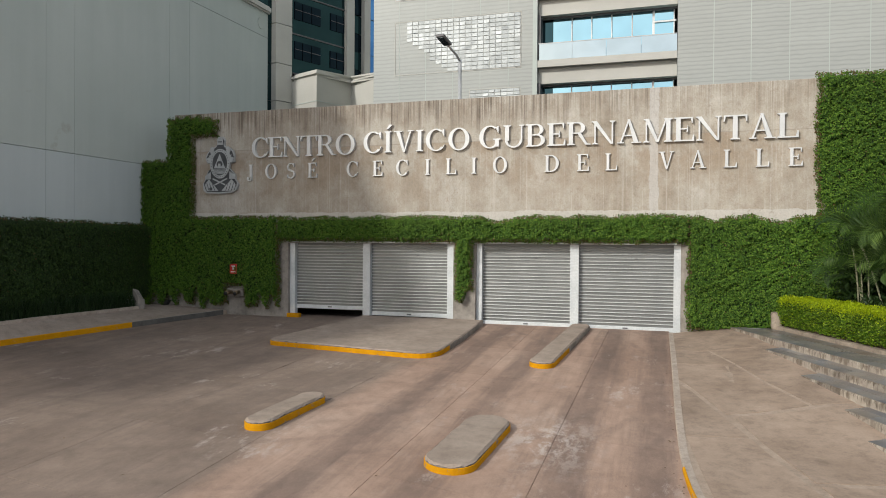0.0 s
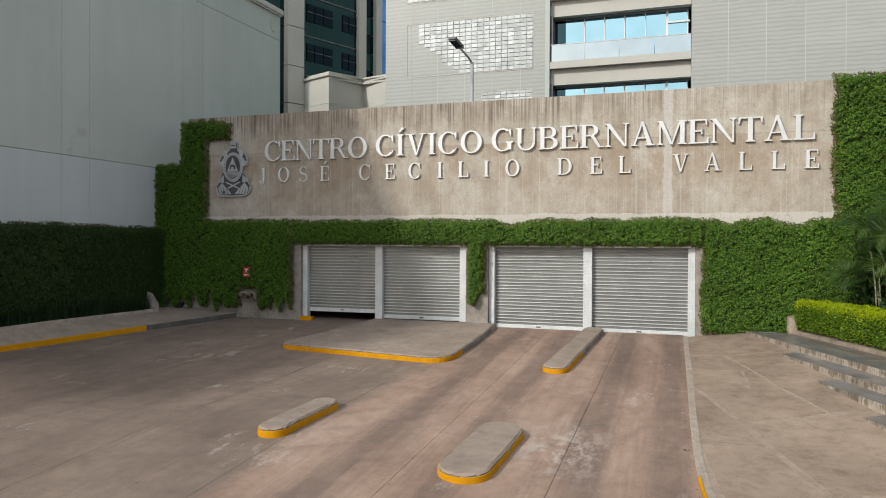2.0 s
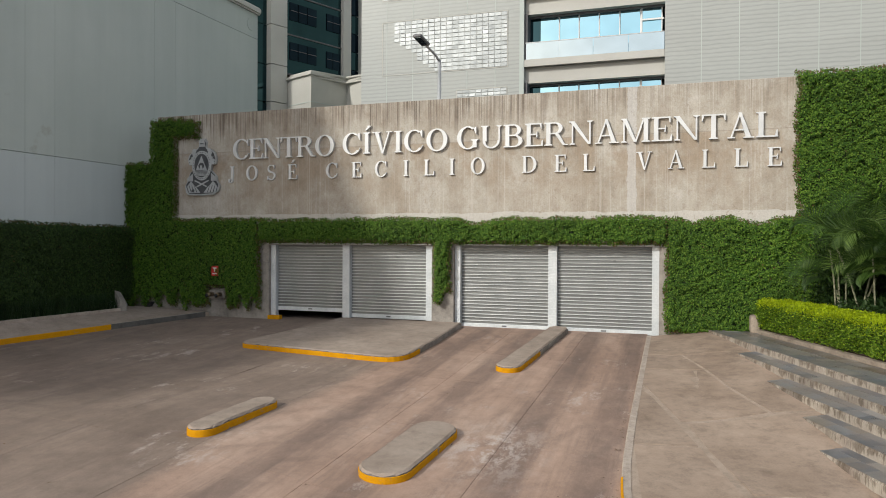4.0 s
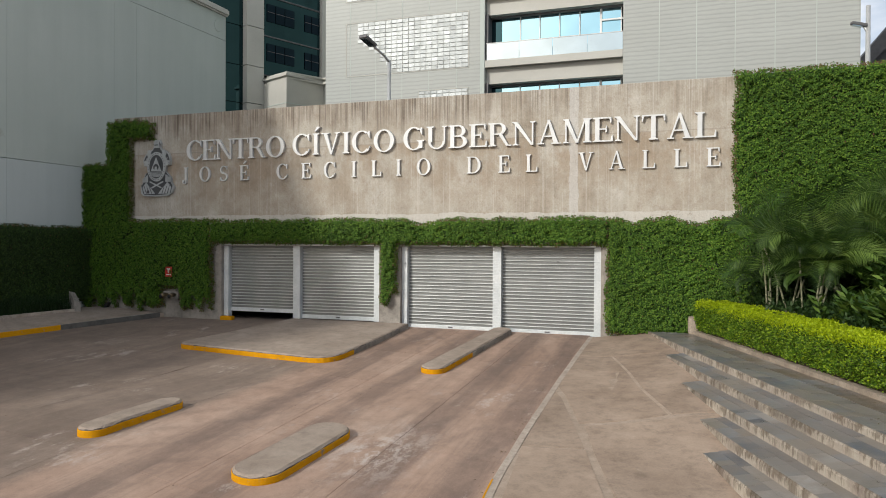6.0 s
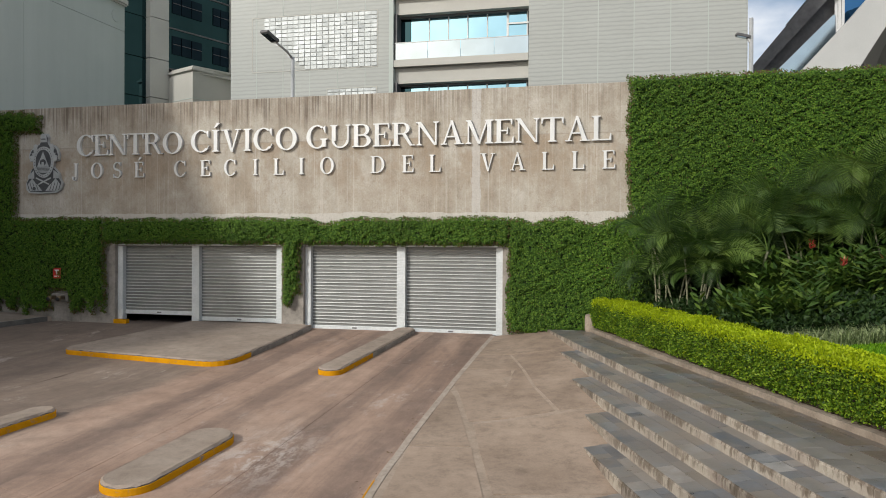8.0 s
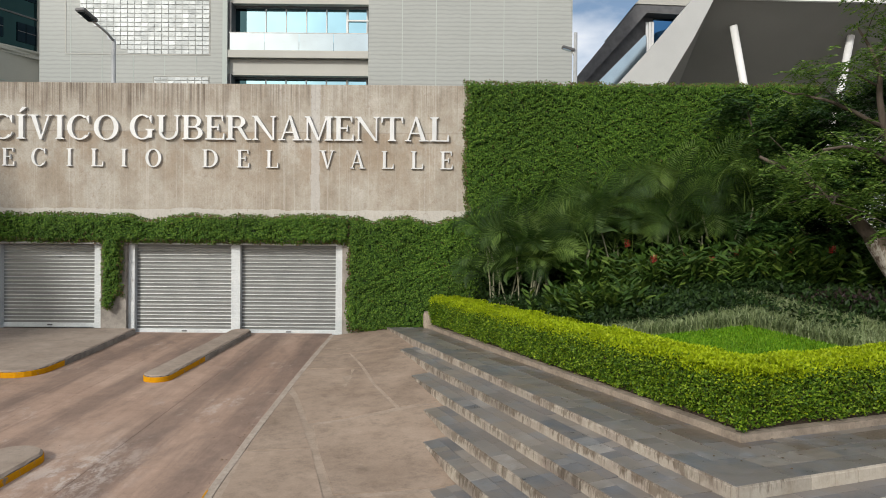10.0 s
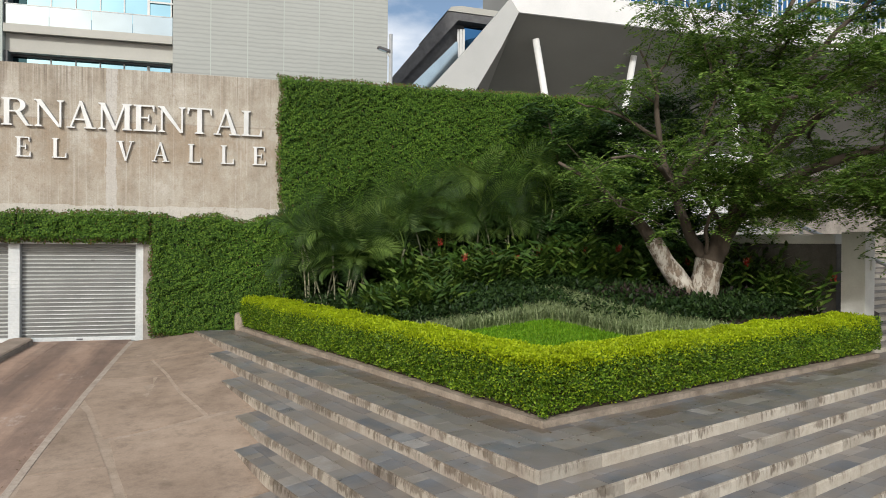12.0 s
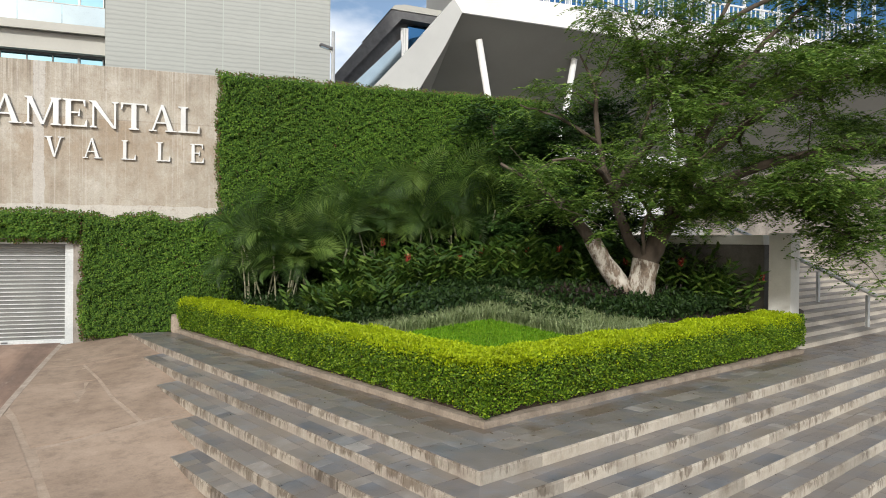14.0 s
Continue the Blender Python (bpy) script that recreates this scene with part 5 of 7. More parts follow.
# unseen roof, added askew to the block to shade the road and sign
to_block = left.matrix_basis.inverted()
part("forecourt_roof", prism([tuple((to_block @ Vector((x, y, 0)))[:2]) for x, y in ((-21.5, -10.0), (-15.2, 10.8), (-17.2, 12.0), (-31.0, 12.0), (-35.5, -3.4))], 13.40, 13.70), M_PALE, left)
part("far_wall", box(-14, -0.082, 33.022, 33.06, 0, 13.34), M_STUCCO, left)
vs, fs = tube([(0.0, 32.5, 12.86), (0.025, 32.5, 12.86)], [0.26, 0.24], 28)
put("roundel", mesh_of("roundel", vs, fs, M_STUCCO), left)

# ---- glass tower behind ----
tower = thing("glass_tower", "pale tower with dark teal window bays behind the block", "building", at=(-20.2, 35.0, 0), turn=66.4)


def bay(name, u0, u1, z0, z1, depth, mat, thick=0.5):
    return part(name, box(u0, u1, depth, depth + thick, z0, z1), mat, tower)


bay("core", -6.0, 12.0, -2.3, 26.0, 0.9, M_PALE, 9.0)
for z0, z1 in ((-2.3, 10.0), (10.04, 12.1), (12.14, 14.3), (14.34, 16.6), (16.64, 26.0)):
    bay("glass_strip", -6.0, -1.11, z0, z1, 0.4, M_GLASS_DARK, 0.4)
    bay("pier_panel", -1.10, -0.01, z0, z1, 0.0, M_PALE, 0.89)
for z in (11.8, 14.06, 16.35, 18.65, 20.95):
    bay("window_bay", 0.0, 4.07, z + 0.03, z + 2.24, 0.25, M_GLASS_DARK, 0.4)
    for u0, u1 in ((0.33, 0.85), (0.90, 1.50), (1.54, 2.2), (2.95, 3.4), (3.44, 4.0)):
        bay("window", u0, u1, z + 0.85, z + 1.85, 0.20, M_GLASS_PANE, 0.045)
        bay("window_bar", u0 + 0.02, u1 - 0.02, z + 1.38, z + 1.41, 0.17, M_HEAD, 0.03)
    bay("floor_band", 0.0, 4.07, z - 0.04, z + 0.028, 0.18, M_HEAD, 0.3)
    for k in range(2):
        bay("glass_strip", 4.69, 5.51, z + 1.13 * k + 0.02, z + 1.13 * k + 1.11, 0.3, M_GLASS_DARK if k else M_GLASS_PANE, 0.4)
    bay("glass_strip", 6.02, 9.0, z + 0.02, z + 2.24, 0.3, M_GLASS_BLUE, 0.4)
bay("pier", 4.08, 4.68, -2.3, 26.0, 0.0, M_PALE, 0.89)
bay("pier", 5.52, 6.01, -2.3, 26.0, 0.0, M_PALE, 0.89)
annex = thing("low_annex", "low pale annex with a rounded cornice before the tower", "building", at=(-20.2, 35.0, 0), turn=66.4)
lobby = [(0.0, -2.2), (2.50, -2.2), (2.50, -4.3), (9.0, -4.3), (9.0, -0.02), (0.0, -0.02)]
part("wall", prism(lobby, -2.3, 11.22), M_PALE, annex)
eave = [(-0.10, -2.30), (2.40, -2.30), (2.40, -4.40), (9.1, -4.40), (9.1, -0.03), (-0.10, -0.03)]
ring = bmesh.new()
add_prism(ring, eave, 11.22, 11.60)
bmesh.ops.bevel(ring, geom=[e for e in ring.edges if abs(e.verts[0].co.z - e.verts[1].co.z) < 0.01], offset=0.13, segments=3, affect="EDGES")
part("cornice", ring, M_PALE, annex, "rounded cornice")
part("string_course", prism([(u - 0.02 if u < 2.45 else u, v - 0.02) for u, v in lobby], 9.86, 9.90), M_STUCCO, annex)
part("window", box(0.9, 2.3, -2.215, -2.203, 8.6, 9.55), M_GLASS_DARK, annex)

# ---- screened building behind the wall ----
block = thing("screened_building", "tall building clad in light perforated metal screens with a recessed balcony", "building")
FY, FX0, FX1, FZ1 = 26.3, -11.47, 7.66, 21.0
part("core", box(FX0 + 0.1, FX1 - 0.1, FY + 1.7, FY + 16, -2.3, FZ1 - 0.1), M_STUCCO, block)
for a, b in ((FX0, -4.72), (0.34, FX1)):
    n = max(2, round((b - a) / 1.13))
    for i in range(n):
        x0, x1 = a + (b - a) * i / n, a + (b - a) * (i + 1) / n
        for z0 in np.arange(5.0, FZ1, 2.0):
            part("screen_panel", box(x0 + 0.001, x1 - 0.001, FY, FY + 0.05, z0 + 0.001, z0 + 1.999), M_SCREEN, block)
        if i:
            part("joint_strip", box(x0 - 0.012, x0 + 0.012, FY - 0.004, FY + 0.01, 5.0, FZ1), M_STUCCO, block)
    part("screen_frame", box(a + 0.02, b - 0.02, FY + 0.035, FY + 1.69, 4.0, FZ1), M_STUCCO, block)
part("side_screen", box(FX1 - 0.01, FX1 + 0.03, FY + 0.0, FY + 16, 4.0, FZ1), M_SCREEN, block)
# glazed lattices set in the screen, coloured pale for mirrored sky; the large one stops at the glare's slanting line
tilt = random.Random(17)


def lattice(x0, x1, z0, z1, cols, rows, clear):
    for i in range(cols):
        for j in range(rows):
            x, z = x0 + (x1 - x0) * (i + 0.5) / cols, z0 + (z1 - z0) * (j + 0.5) / rows
            if clear(x, z):
                continue
            w, h = (x1 - x0) / cols / 2 - 0.012, (z1 - z0) / rows / 2 - 0.014
            pane = part("lattice_pane", box(-w, w, -0.005, 0.005, -h, h), M_LATTICE, block)
            pane.matrix_basis = pose(x, FY - 0.012, z, tilt.gauss(-3, 2), 0, tilt.gauss(0, 2))
    for a, b, c, d in ((x0 - 0.03, x1 + 0.03, z0 - 0.03, z0), (x0 - 0.03, x1 + 0.03, z1, z1 + 0.03), (x0 - 0.03, x0, z0, z1), (x1, x1 + 0.03, z0, z1)):
        part("lattice_frame", box(a, b, FY - 0.012, FY - 0.002, c, d), M_PALE, block)


lattice(-10.51, -5.37, 8.93, 11.03, 21, 13, lambda x, z: z < 10.33 - 0.80 * (x + 10.0) or x < -10.0)
lattice(-7.37, -5.39, 7.72, 8.13, 8, 3, lambda x, z: False)
lattice(-10.51, -8.6, 11.92, 13.0, 8, 7, lambda x, z: False)

# balcony storeys
for fz in (6.38, 8.98, 11.58, 14.18, 16.78):
    part("balcony_slab", box(-4.72, 0.34, FY + 0.05, FY + 1.6, fz - 0.12, fz + 0.12), M_PALE, block)
    part("balcony_edge", box(-4.715, 0.335, FY - 0.02, FY + 0.05, fz - 0.14, fz + 0.13, None, 0.01), M_PALE, block)
    part("beam", box(-4.715, 0.335, FY + 0.22, FY + 0.49, fz - 0.72, fz - 0.13), M_PALE, block)
    part("window_head", box(-4.71, 0.33, FY + 0.50, FY + 0.64, fz - 0.78, fz - 0.70), M_HEAD, block)
    for i in range(6):
        x0 = -4.22 + i * 0.745
        part("window_pane", box(x0, x0 + 0.70, FY + 0.66, FY + 0.70, fz + 0.14, fz + 2.3), M_GLASS_SKY, block)
        part("mullion", box(x0 + 0.70, x0 + 0.735, FY + 0.62, FY + 0.72, fz + 0.14, fz + 2.3), M_WHITE, block)
    part("door_frame", box(-0.52, -0.46, FY + 0.59, FY + 0.62, fz + 0.14, fz + 2.0), M_WHITE, block)
    part("door_frame", box(-0.46, 0.30, FY + 0.59, FY + 0.62, fz + 1.38, fz + 1.44), M_WHITE, block)
    part("side_pane", box(-4.70, -4.23, FY + 0.66, FY + 0.70, fz + 0.14, fz + 2.3), M_GLASS_DARK, block)
    part("jamb_shade", box(-4.715, -4.62, FY + 0.1, FY + 0.65, fz + 0.13, fz + 1.9), M_HEAD, block)
    for i in range(4):
        x0 = -4.66 + i * 1.25
        part("rail_pane", box(x0, x0 + 1.235, FY + 0.06, FY + 0.075, fz + 0.15, fz + 0.76), M_RAIL_GLASS, block, "pale glass balustrade pane")
    part("handrail", box(-4.7, 0.32, FY + 0.05, FY + 0.085, fz + 0.76, fz + 0.79), M_POLE, block)
part("recess_back", box(-4.715, 0.335, FY + 1.5, FY + 1.69, 4.0, FZ1), M_HEAD, block)
part("slot_side", box(-4.90, -4.73, FY - 0.02, FY + 0.3, 4.0, FZ1), M_STUCCO, block)


# ---- street lamps ----
def street_lamp(x, y, top, head_dx, head_dy, label, over=0.0, size=1.0):
    ob = thing("street_lamp", label, "street lamp", "street lamps behind the wall")
    tube_part("pole", [(x, y, -2.3), (x, y, 3), (x, y, top + over)], [0.09, 0.075, 0.055], M_POLE, ob, 12)
    hx, hy = x + head_dx, y + head_dy
    tube_part("arm", [(x, y, top - 0.05), (x + head_dx * 0.3, y + head_dy * 0.3, top + 0.08), (hx, hy, top + 0.22)], 0.035, M_POLE, ob, 10)
    d = Vector((head_dx, head_dy, 0)).normalized()
    ang = math.degrees(math.atan2(d.y, d.x))
    bm = bmesh.new()
    add_box(bm, -0.06, 0.55 * size, -0.13 * size, 0.13 * size, -0.03, 0.06, None, 0.03)
    h = part("lamp_head", bm, M_HEAD, ob, "flat grey lamp head")
    h.matrix_basis = pose(hx, hy, top + 0.22, 0, -12, ang)
    lens = part("lens", box(0.05, 0.5 * size, -0.1 * size, 0.1 * size, -0.045, -0.031), M_RAIL_GLASS, h)


street_lamp(-6.14, 20.6, 7.80, -0.12, -0.95, "slim grey street lamp rising behind the concrete wall")
street_lamp(6.98, 22.0, 7.78, -0.10, -0.02, "slim grey street lamp at the corner of the screened building", 0.75, 0.6)

# ---- overhanging building on the right ----
hall = thing("overhang_hall", "white-edged building with a dark overhanging soffit and slanted columns", "building")


def panel(name, pts, thick, mat, label=""):
    """A flat slab from a loop of points, thickened away from the street."""
    bm = bmesh.new()
    p = [Vector(q) for q in pts]
    n = (p[1] - p[0]).cross(p[2] - p[0]).normalized()
    if n.y < 0:
        n = -n
    a = [bm.verts.new(q) for q in p]
    b = [bm.verts.new(q + n * thick) for q in p]
    bm.faces.new(a)
    bm.faces.new(b[::-1])
    for i in range(len(p)):
        bm.faces.new((a[i], b[i], b[(i + 1) % len(p)], a[(i + 1) % len(p)]))
    return part(name, bm, mat, hall, label)


# white band: slanting edge and long fascia
panel("slanted_edge", [(9.5, 30.0, 8.0), (10.38, 30.0, 8.96), (11.95, 30.0, 10.72), (13.85, 30.0, 13.0), (14.25, 30.0, 12.43), (13.45, 30.0, 10.85), (12.3, 30.0, 8.9), (11.8, 30.0, 8.0)], 0.5, M_EDGE)
panel("fascia", [(13.85, 29.99, 13.0), (15.2, 29.99, 13.45), (60, 29.99, 13.6), (60, 29.99, 11.8), (14.25, 29.99, 12.43)], 0.5, M_WHITE)
panel("soffit", [(14.25, 30.1, 12.44), (60, 30.1, 11.9), (60, 41, 6.4), (14.6, 41, 6.4)], 0.3, M_SOFFIT)
panel("soffit_return", [(14.25, 30.12, 12.44), (14.6, 41, 6.41), (12.73, 34, 8.98), (11.85, 30.3, 8.0)], 0.2, M_SOFFIT)
panel("rear_wall", [(11.6, 41.2, -2), (70, 41.2, -2), (70, 41.2, 8), (11.6, 41.2, 8)], 0.3, M_POST)
for x0, z0, x1, z1, y in ((15.56, 11.1, 16.28, 7.9, 31.2), (21.0, 10.9, 19.6, 3.5, 31.8), (26.6, 10.8, 27.6, 2.0, 31.8)):
    tube_part("slanted_column", [(x1 + (x1 - x0) * 0.8, y, z1 - 6), (x1, y, z1), (x0, y, z0 + 0.6)], 0.16, M_WHITE, hall, 16)
# balcony rail over the fascia, then the blue glass storeys
for i in range(110):
    x = 15.4 + i * 0.29
    part("baluster", box(x, x + 0.05, 30.05, 30.1, 13.4, 14.6), M_WHITE, hall)
part("rail", box(15.3, 47.4, 30.03, 30.12, 14.6, 14.68), M_WHITE, hall)
for i in range(26):
    part("glass_bay", box(16.0 + i * 1.25, 17.2 + i * 1.25, 32.5, 32.6, 13.4, 22.0), M_GLASS_BLUE, hall)
    part("fin", box(17.2 + i * 1.25, 17.25 + i * 1.25, 32.3, 32.6, 13.4, 22.0), M_WHITE, hall)
part("glass_core", box(15.9, 49, 32.62, 40, 13.2, 22.0), M_SOFFIT, hall)
# dark wedge roof with a blue window
panel("wedge_roof", [(8.7, 33.0, 9.3), (11.85, 33.0, 13.2), (14.6, 33.0, 13.12), (14.6, 33.0, 12.72), (12.36, 33.0, 12.83), (9.25, 33.0, 9.3)], 6.0, M_HEAD)
panel("wedge_cap", [(11.80, 32.95, 13.22), (14.7, 32.95, 13.13), (14.7, 32.95, 13.42), (12.5, 32.95, 13.5), (12.0, 32.95, 13.42)], 6.0, M_PALE)
panel("wedge_inside", [(8.95, 33.65, 9.0), (12.4, 33.65, 12.95), (14.2, 33.65, 12.8), (13.4, 33.65, 8.6), (8.95, 33.65, 8.6)], 0.2, M_HEAD)
panel("wedge_window", [(12.80, 33.5, 12.70), (14.3, 33.5, 12.70), (13.4, 33.5, 10.0), (12.80, 33.5, 9.6)], 0.1, M_GLASS_BLUE)
panel("wedge_sill", [(9.9, 33.3, 9.4), (12.33, 33.3, 11.89), (12.42, 33.3, 11.89), (12.44, 33.3, 9.4)], 0.1, M_RAIL_GLASS, "pale slanting balustrade glass")
for k in range(3):
    panel("curtain", [(12.42 + 0.13 * k, 33.4 - 0.02 * k, 12.53), (12.53 + 0.13 * k, 33.4 - 0.02 * k, 12.53), (12.56 + 0.11 * k, 33.4 - 0.02 * k, 9.6), (12.44 + 0.11 * k, 33.4 - 0.02 * k, 9.6)], 0.03, M_WHITE, "white curtain strip")
# white louvred screen behind the tree
louvres = thing("louvre_fence", "white upright louvre fence on a pale ledge behind the tree", "fence")
for i in range(46):
    x = 14.2 + i * 0.16
    part("slat", box(x, x + 0.07, 24.0, 24.12, 2.95, 5.6, None, 0.01), M_WHITE, louvres)
part("top_rail", box(14.1, 21.6, 23.98, 24.14, 5.6, 5.7), M_WHITE, louvres)
part("ledge", box(13.2, 22.0, 23.2, 24.6, 2.6, 2.94, None, 0.02), M_POST, louvres)
part("plinth", box(13.4, 21.9, 23.6, 24.4, -2.3, 2.6), M_CONC, louvres)

# ---- low wall, post and stair on the right ----
low = tagged(new("wall_low"), "weathered concrete wall behind the bed, darkened for tree shade, with a pale coping", "wall", kind="structure")
w0, w1 = Vector((15.85, 14.15)), Vector((13.75, 19.45))
lw = w1 - w0
lm = Matrix.Translation((w0.x, w0.y, 0)) @ Matrix.Rotation(math.atan2(lw.y, lw.x), 4, "Z")
# the tree's shade on this wall is put into its dark colour
part("wall_body", box(0, lw.length, -0.3, 0, -0.5, 2.27, lm), M_SHADED_WORN, low)
part("coping", box(0, lw.length, -0.36, 0.06, 2.27, 2.50, lm, 0.015), M_POST, low)
post = thing("gate_post", "square pale painted concrete post at the end of the hedge", "post", at=(16.0, 13.7, -0.06), turn=22)
part("shaft", box(-0.25, 0.25, -0.25, 0.25, 0, 2.6, None, 0.012), M_POST, post)
part("meter_box", box(0.0, 0.18, -0.29, -0.252, 1.75, 2.0, None, 0.01), M_POST, post)

stair = tagged(new("stair"), "broad pale concrete stair rising beside the hedge", "stair", kind="structure")
SP, GO = PR + dr * 0.15 + nr * 0.25, 0.31
for i in range(15):
    a = SP + nr * (GO * i) + dr * (1.05 if i > 2 else 0.0)
    b = SP + nr * (GO * i) + dr * 12.6
    s0 = tagged(new("stair_step"), "pale concrete stair step", kind="structure")
    s0.parent = stair
    part("tread", prism([tuple(a - nr * 0.012), tuple(b - nr * 0.012), tuple(b + nr * (GO + 0.02)), tuple(a + nr * (GO + 0.02))], -0.06 + RISE * (i + 1), -0.02 + RISE * (i + 1)), M_TREAD, s0)
    part("riser", prism([tuple(a), tuple(b), tuple(b + nr * 0.2), tuple(a + nr * 0.2)], -0.3 + RISE * i, -0.062 + RISE * (i + 1)), M_STAIR, s0)
top = SP + nr * (GO * 15) + dr * 1.05
part("landing", prism([tuple(top), tuple(top + dr * 11.5), tuple(top + dr * 11.5 + nr * 8), tuple(top + nr * 8)], 2.2, -0.02 + RISE * 15 - 0.001), M_STAIR, stair)
part("side_wall", prism([tuple(SP + dr * 12.62 - nr * 0.4), tuple(SP + dr * 13.0 - nr * 0.4), tuple(SP + dr * 13.0 + nr * 12), tuple(SP + dr * 12.62 + nr * 12)], -0.6, 5.2), M_CONC, stair)
part("paving", prism([tuple(PR - nr * 0.3 + dr * 0.2), tuple(PR - nr * 0.3 + dr * 14), tuple(SP + dr * 14 + nr * 0.1), tuple(SP + nr * 0.1)], -0.4, -0.026), M_SLATE, stair)
hand = thing("handrail", "pale steel stair handrail with square posts", "handrail")
rail_base = SP + dr * 5.0
for i in (0, 4, 8, 12):
    p = rail_base + nr * (GO * i + 0.15)
    z = -0.02 + RISE * (i + 1)
    part("rail_post", box(p.x - 0.04, p.x + 0.04, p.y - 0.04, p.y + 0.04, z, z + 0.84), M_POLE, hand)
p0, p1 = rail_base - nr * 0.05, rail_base + nr * (GO * 13)
tube_part("top_rail", [(p0.x, p0.y, 0.96), (p1.x, p1.y, 0.96 + RISE * 13.2)], 0.055, M_POLE, hand, 10)


# ---- climbing plants ----
def vine(name, label, to_world, us, vs_, mask, thick, n, mat, size, seed, dry=0.0):
    """Leaves over a wall. to_world(u, v, d): arrays to places, d metres out of the wall; mask(u, v): how far inside the growth, in metres."""
    r = np.random.RandomState(seed)
    ob = thing(name, label, "climbing plant")
    step = 0.13
    gu, gv = np.arange(us[0], us[1] + step, step), np.arange(vs_[0], vs_[1] + step, step)
    uu, vv = np.meshgrid(gu, gv, indexing="ij")
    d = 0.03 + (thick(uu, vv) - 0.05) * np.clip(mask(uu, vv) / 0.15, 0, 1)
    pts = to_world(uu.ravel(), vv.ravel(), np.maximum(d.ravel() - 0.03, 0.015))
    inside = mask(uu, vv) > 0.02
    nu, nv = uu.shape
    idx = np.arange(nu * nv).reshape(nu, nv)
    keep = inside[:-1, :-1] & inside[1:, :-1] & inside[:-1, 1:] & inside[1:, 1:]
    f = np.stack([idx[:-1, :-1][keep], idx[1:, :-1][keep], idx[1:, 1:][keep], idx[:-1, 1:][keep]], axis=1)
    # near-black sheet stands for the shade between the leaves
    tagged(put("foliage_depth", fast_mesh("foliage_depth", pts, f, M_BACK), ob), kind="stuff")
    u, v = r.uniform(*us, n), r.uniform(*vs_, n)
    inner = mask(u, v)
    ok = inner > r.uniform(-0.05, 0.05, n)
    u, v, inner = u[ok], v[ok], inner[ok]
    m = len(u)
    dd = thick(u, v) * np.clip(0.35 + inner / 0.2, 0.35, 1) + r.triangular(-0.10, -0.01, 0.09, m)
    base = to_world(u, v, np.maximum(dd, 0.02))
    out = to_world(u, v, dd + 1.0) - to_world(u, v, dd)
    tang = to_world(u + 1.0, v, dd) - to_world(u, v, dd)
    along = tang * r.normal(0, 0.5, m)[:, None] + np.array([[0, 0, -1.0]]) * r.uniform(0.5, 1.0, m)[:, None] + out * r.uniform(0.05, 0.55, m)[:, None]
    nrm = out * 1.0 + np.array([[0, 0, 1.0]]) * r.uniform(0.0, 1.1, m)[:, None] + r.normal(0, 0.35, (m, 3))
    L = r.uniform(0.75, 1.35, m) * size
    is_dry = (r.uniform(0, 1, m) < dry * 0.25 * (1 + smooth_noise(u, v, seed + 5, 2.0))) | ((inner < 0.08) & (r.uniform(0, 1, m) < dry * 16))
    for sel, nm, mt in ((~is_dry, "leaves", mat), (is_dry, "dry_leaves", M_VINE_DRY)):
        if sel.any():
            a, b = leaf_arrays(base[sel], along[sel], nrm[sel], L[sel], L[sel] * 0.85)
            tagged(put(nm, fast_mesh(nm, a, b, mt), ob), kind="stuff")
    return ob


def on_back_wall(u, v, d):
    return np.stack([u, WY - d, v], axis=1)


def rect(u, v, u0, u1, v0, v1):
    return np.minimum(np.minimum(u - u0, u1 - u), np.minimum(v - v0, v1 - v))


def ragged(u, seed, amp, scale=3.0):
    return amp * smooth_noise(u, u * 0.37, seed, scale)


def mask_left(u, v):
    tall = rect(u, v, -17.3, -15.08 + ragged(v, 3, 0.05, 4), -0.4, 4.92 + ragged(u, 4, 0.08, 4))
    upper = rect(u, v, -16.15 + ragged(v, 5, 0.05, 5), -15.08, 2.0, 6.30 + ragged(u, 6, 0.06, 6))
    flag = rect(u, v, -15.4, -14.15 + ragged(v, 7, 0.25, 7), 5.62 + ragged(u, 8, 0.06, 9), 6.32 + ragged(u, 6, 0.06, 6) - np.maximum(u + 14.9, 0) * 0.25)
    low = rect(u, v, -17.3, -11.84 + ragged(v, 9, 0.05, 5), 0.14 + ragged(u, 10, 0.40, 7.0), 2.97 + ragged(u, 11, 0.05, 4))
    low = np.minimum(low, -rect(u, v, -13.78, -13.12, -0.5, 0.72))
    tall = np.minimum(tall, low + 10 * (v > 1.2))
    return np.maximum(np.maximum(tall, upper), np.maximum(flag, low))


def mask_band(u, v):
    notch = 0.16 * np.exp(-((u - 1.15) / 0.35) ** 2) + 0.12 * np.exp(-((u + 4.6) / 0.5) ** 2) + 0.2 * np.exp(-((u - 2.75) / 0.4) ** 2)
    top = 2.93 + ragged(u, 12, 0.055, 4) - notch
    band = rect(u, v, -11.9, 0.6, 2.19 + ragged(u, 13, 0.03, 6), 10) * 1.0
    band = np.minimum(band, top - v)
    pillar = rect(u, v, -5.96, -5.44, 0.62 + ragged(u, 14, 0.55, 9), 2.4)
    jamb = np.minimum(rect(u, v, 0.52 + ragged(v, 15, 0.05, 5), 3.8, -0.14 + ragged(u, 16, 0.06, 4), 5), top - v)
    return np.maximum(np.maximum(band, pillar), jamb)


def mask_right(u, v):
    body = rect(u, v, 3.60 + ragged(v, 17, 0.07, 4), 13.0, -0.1, 6.50 + ragged(u, 18, 0.05, 3))
    return body


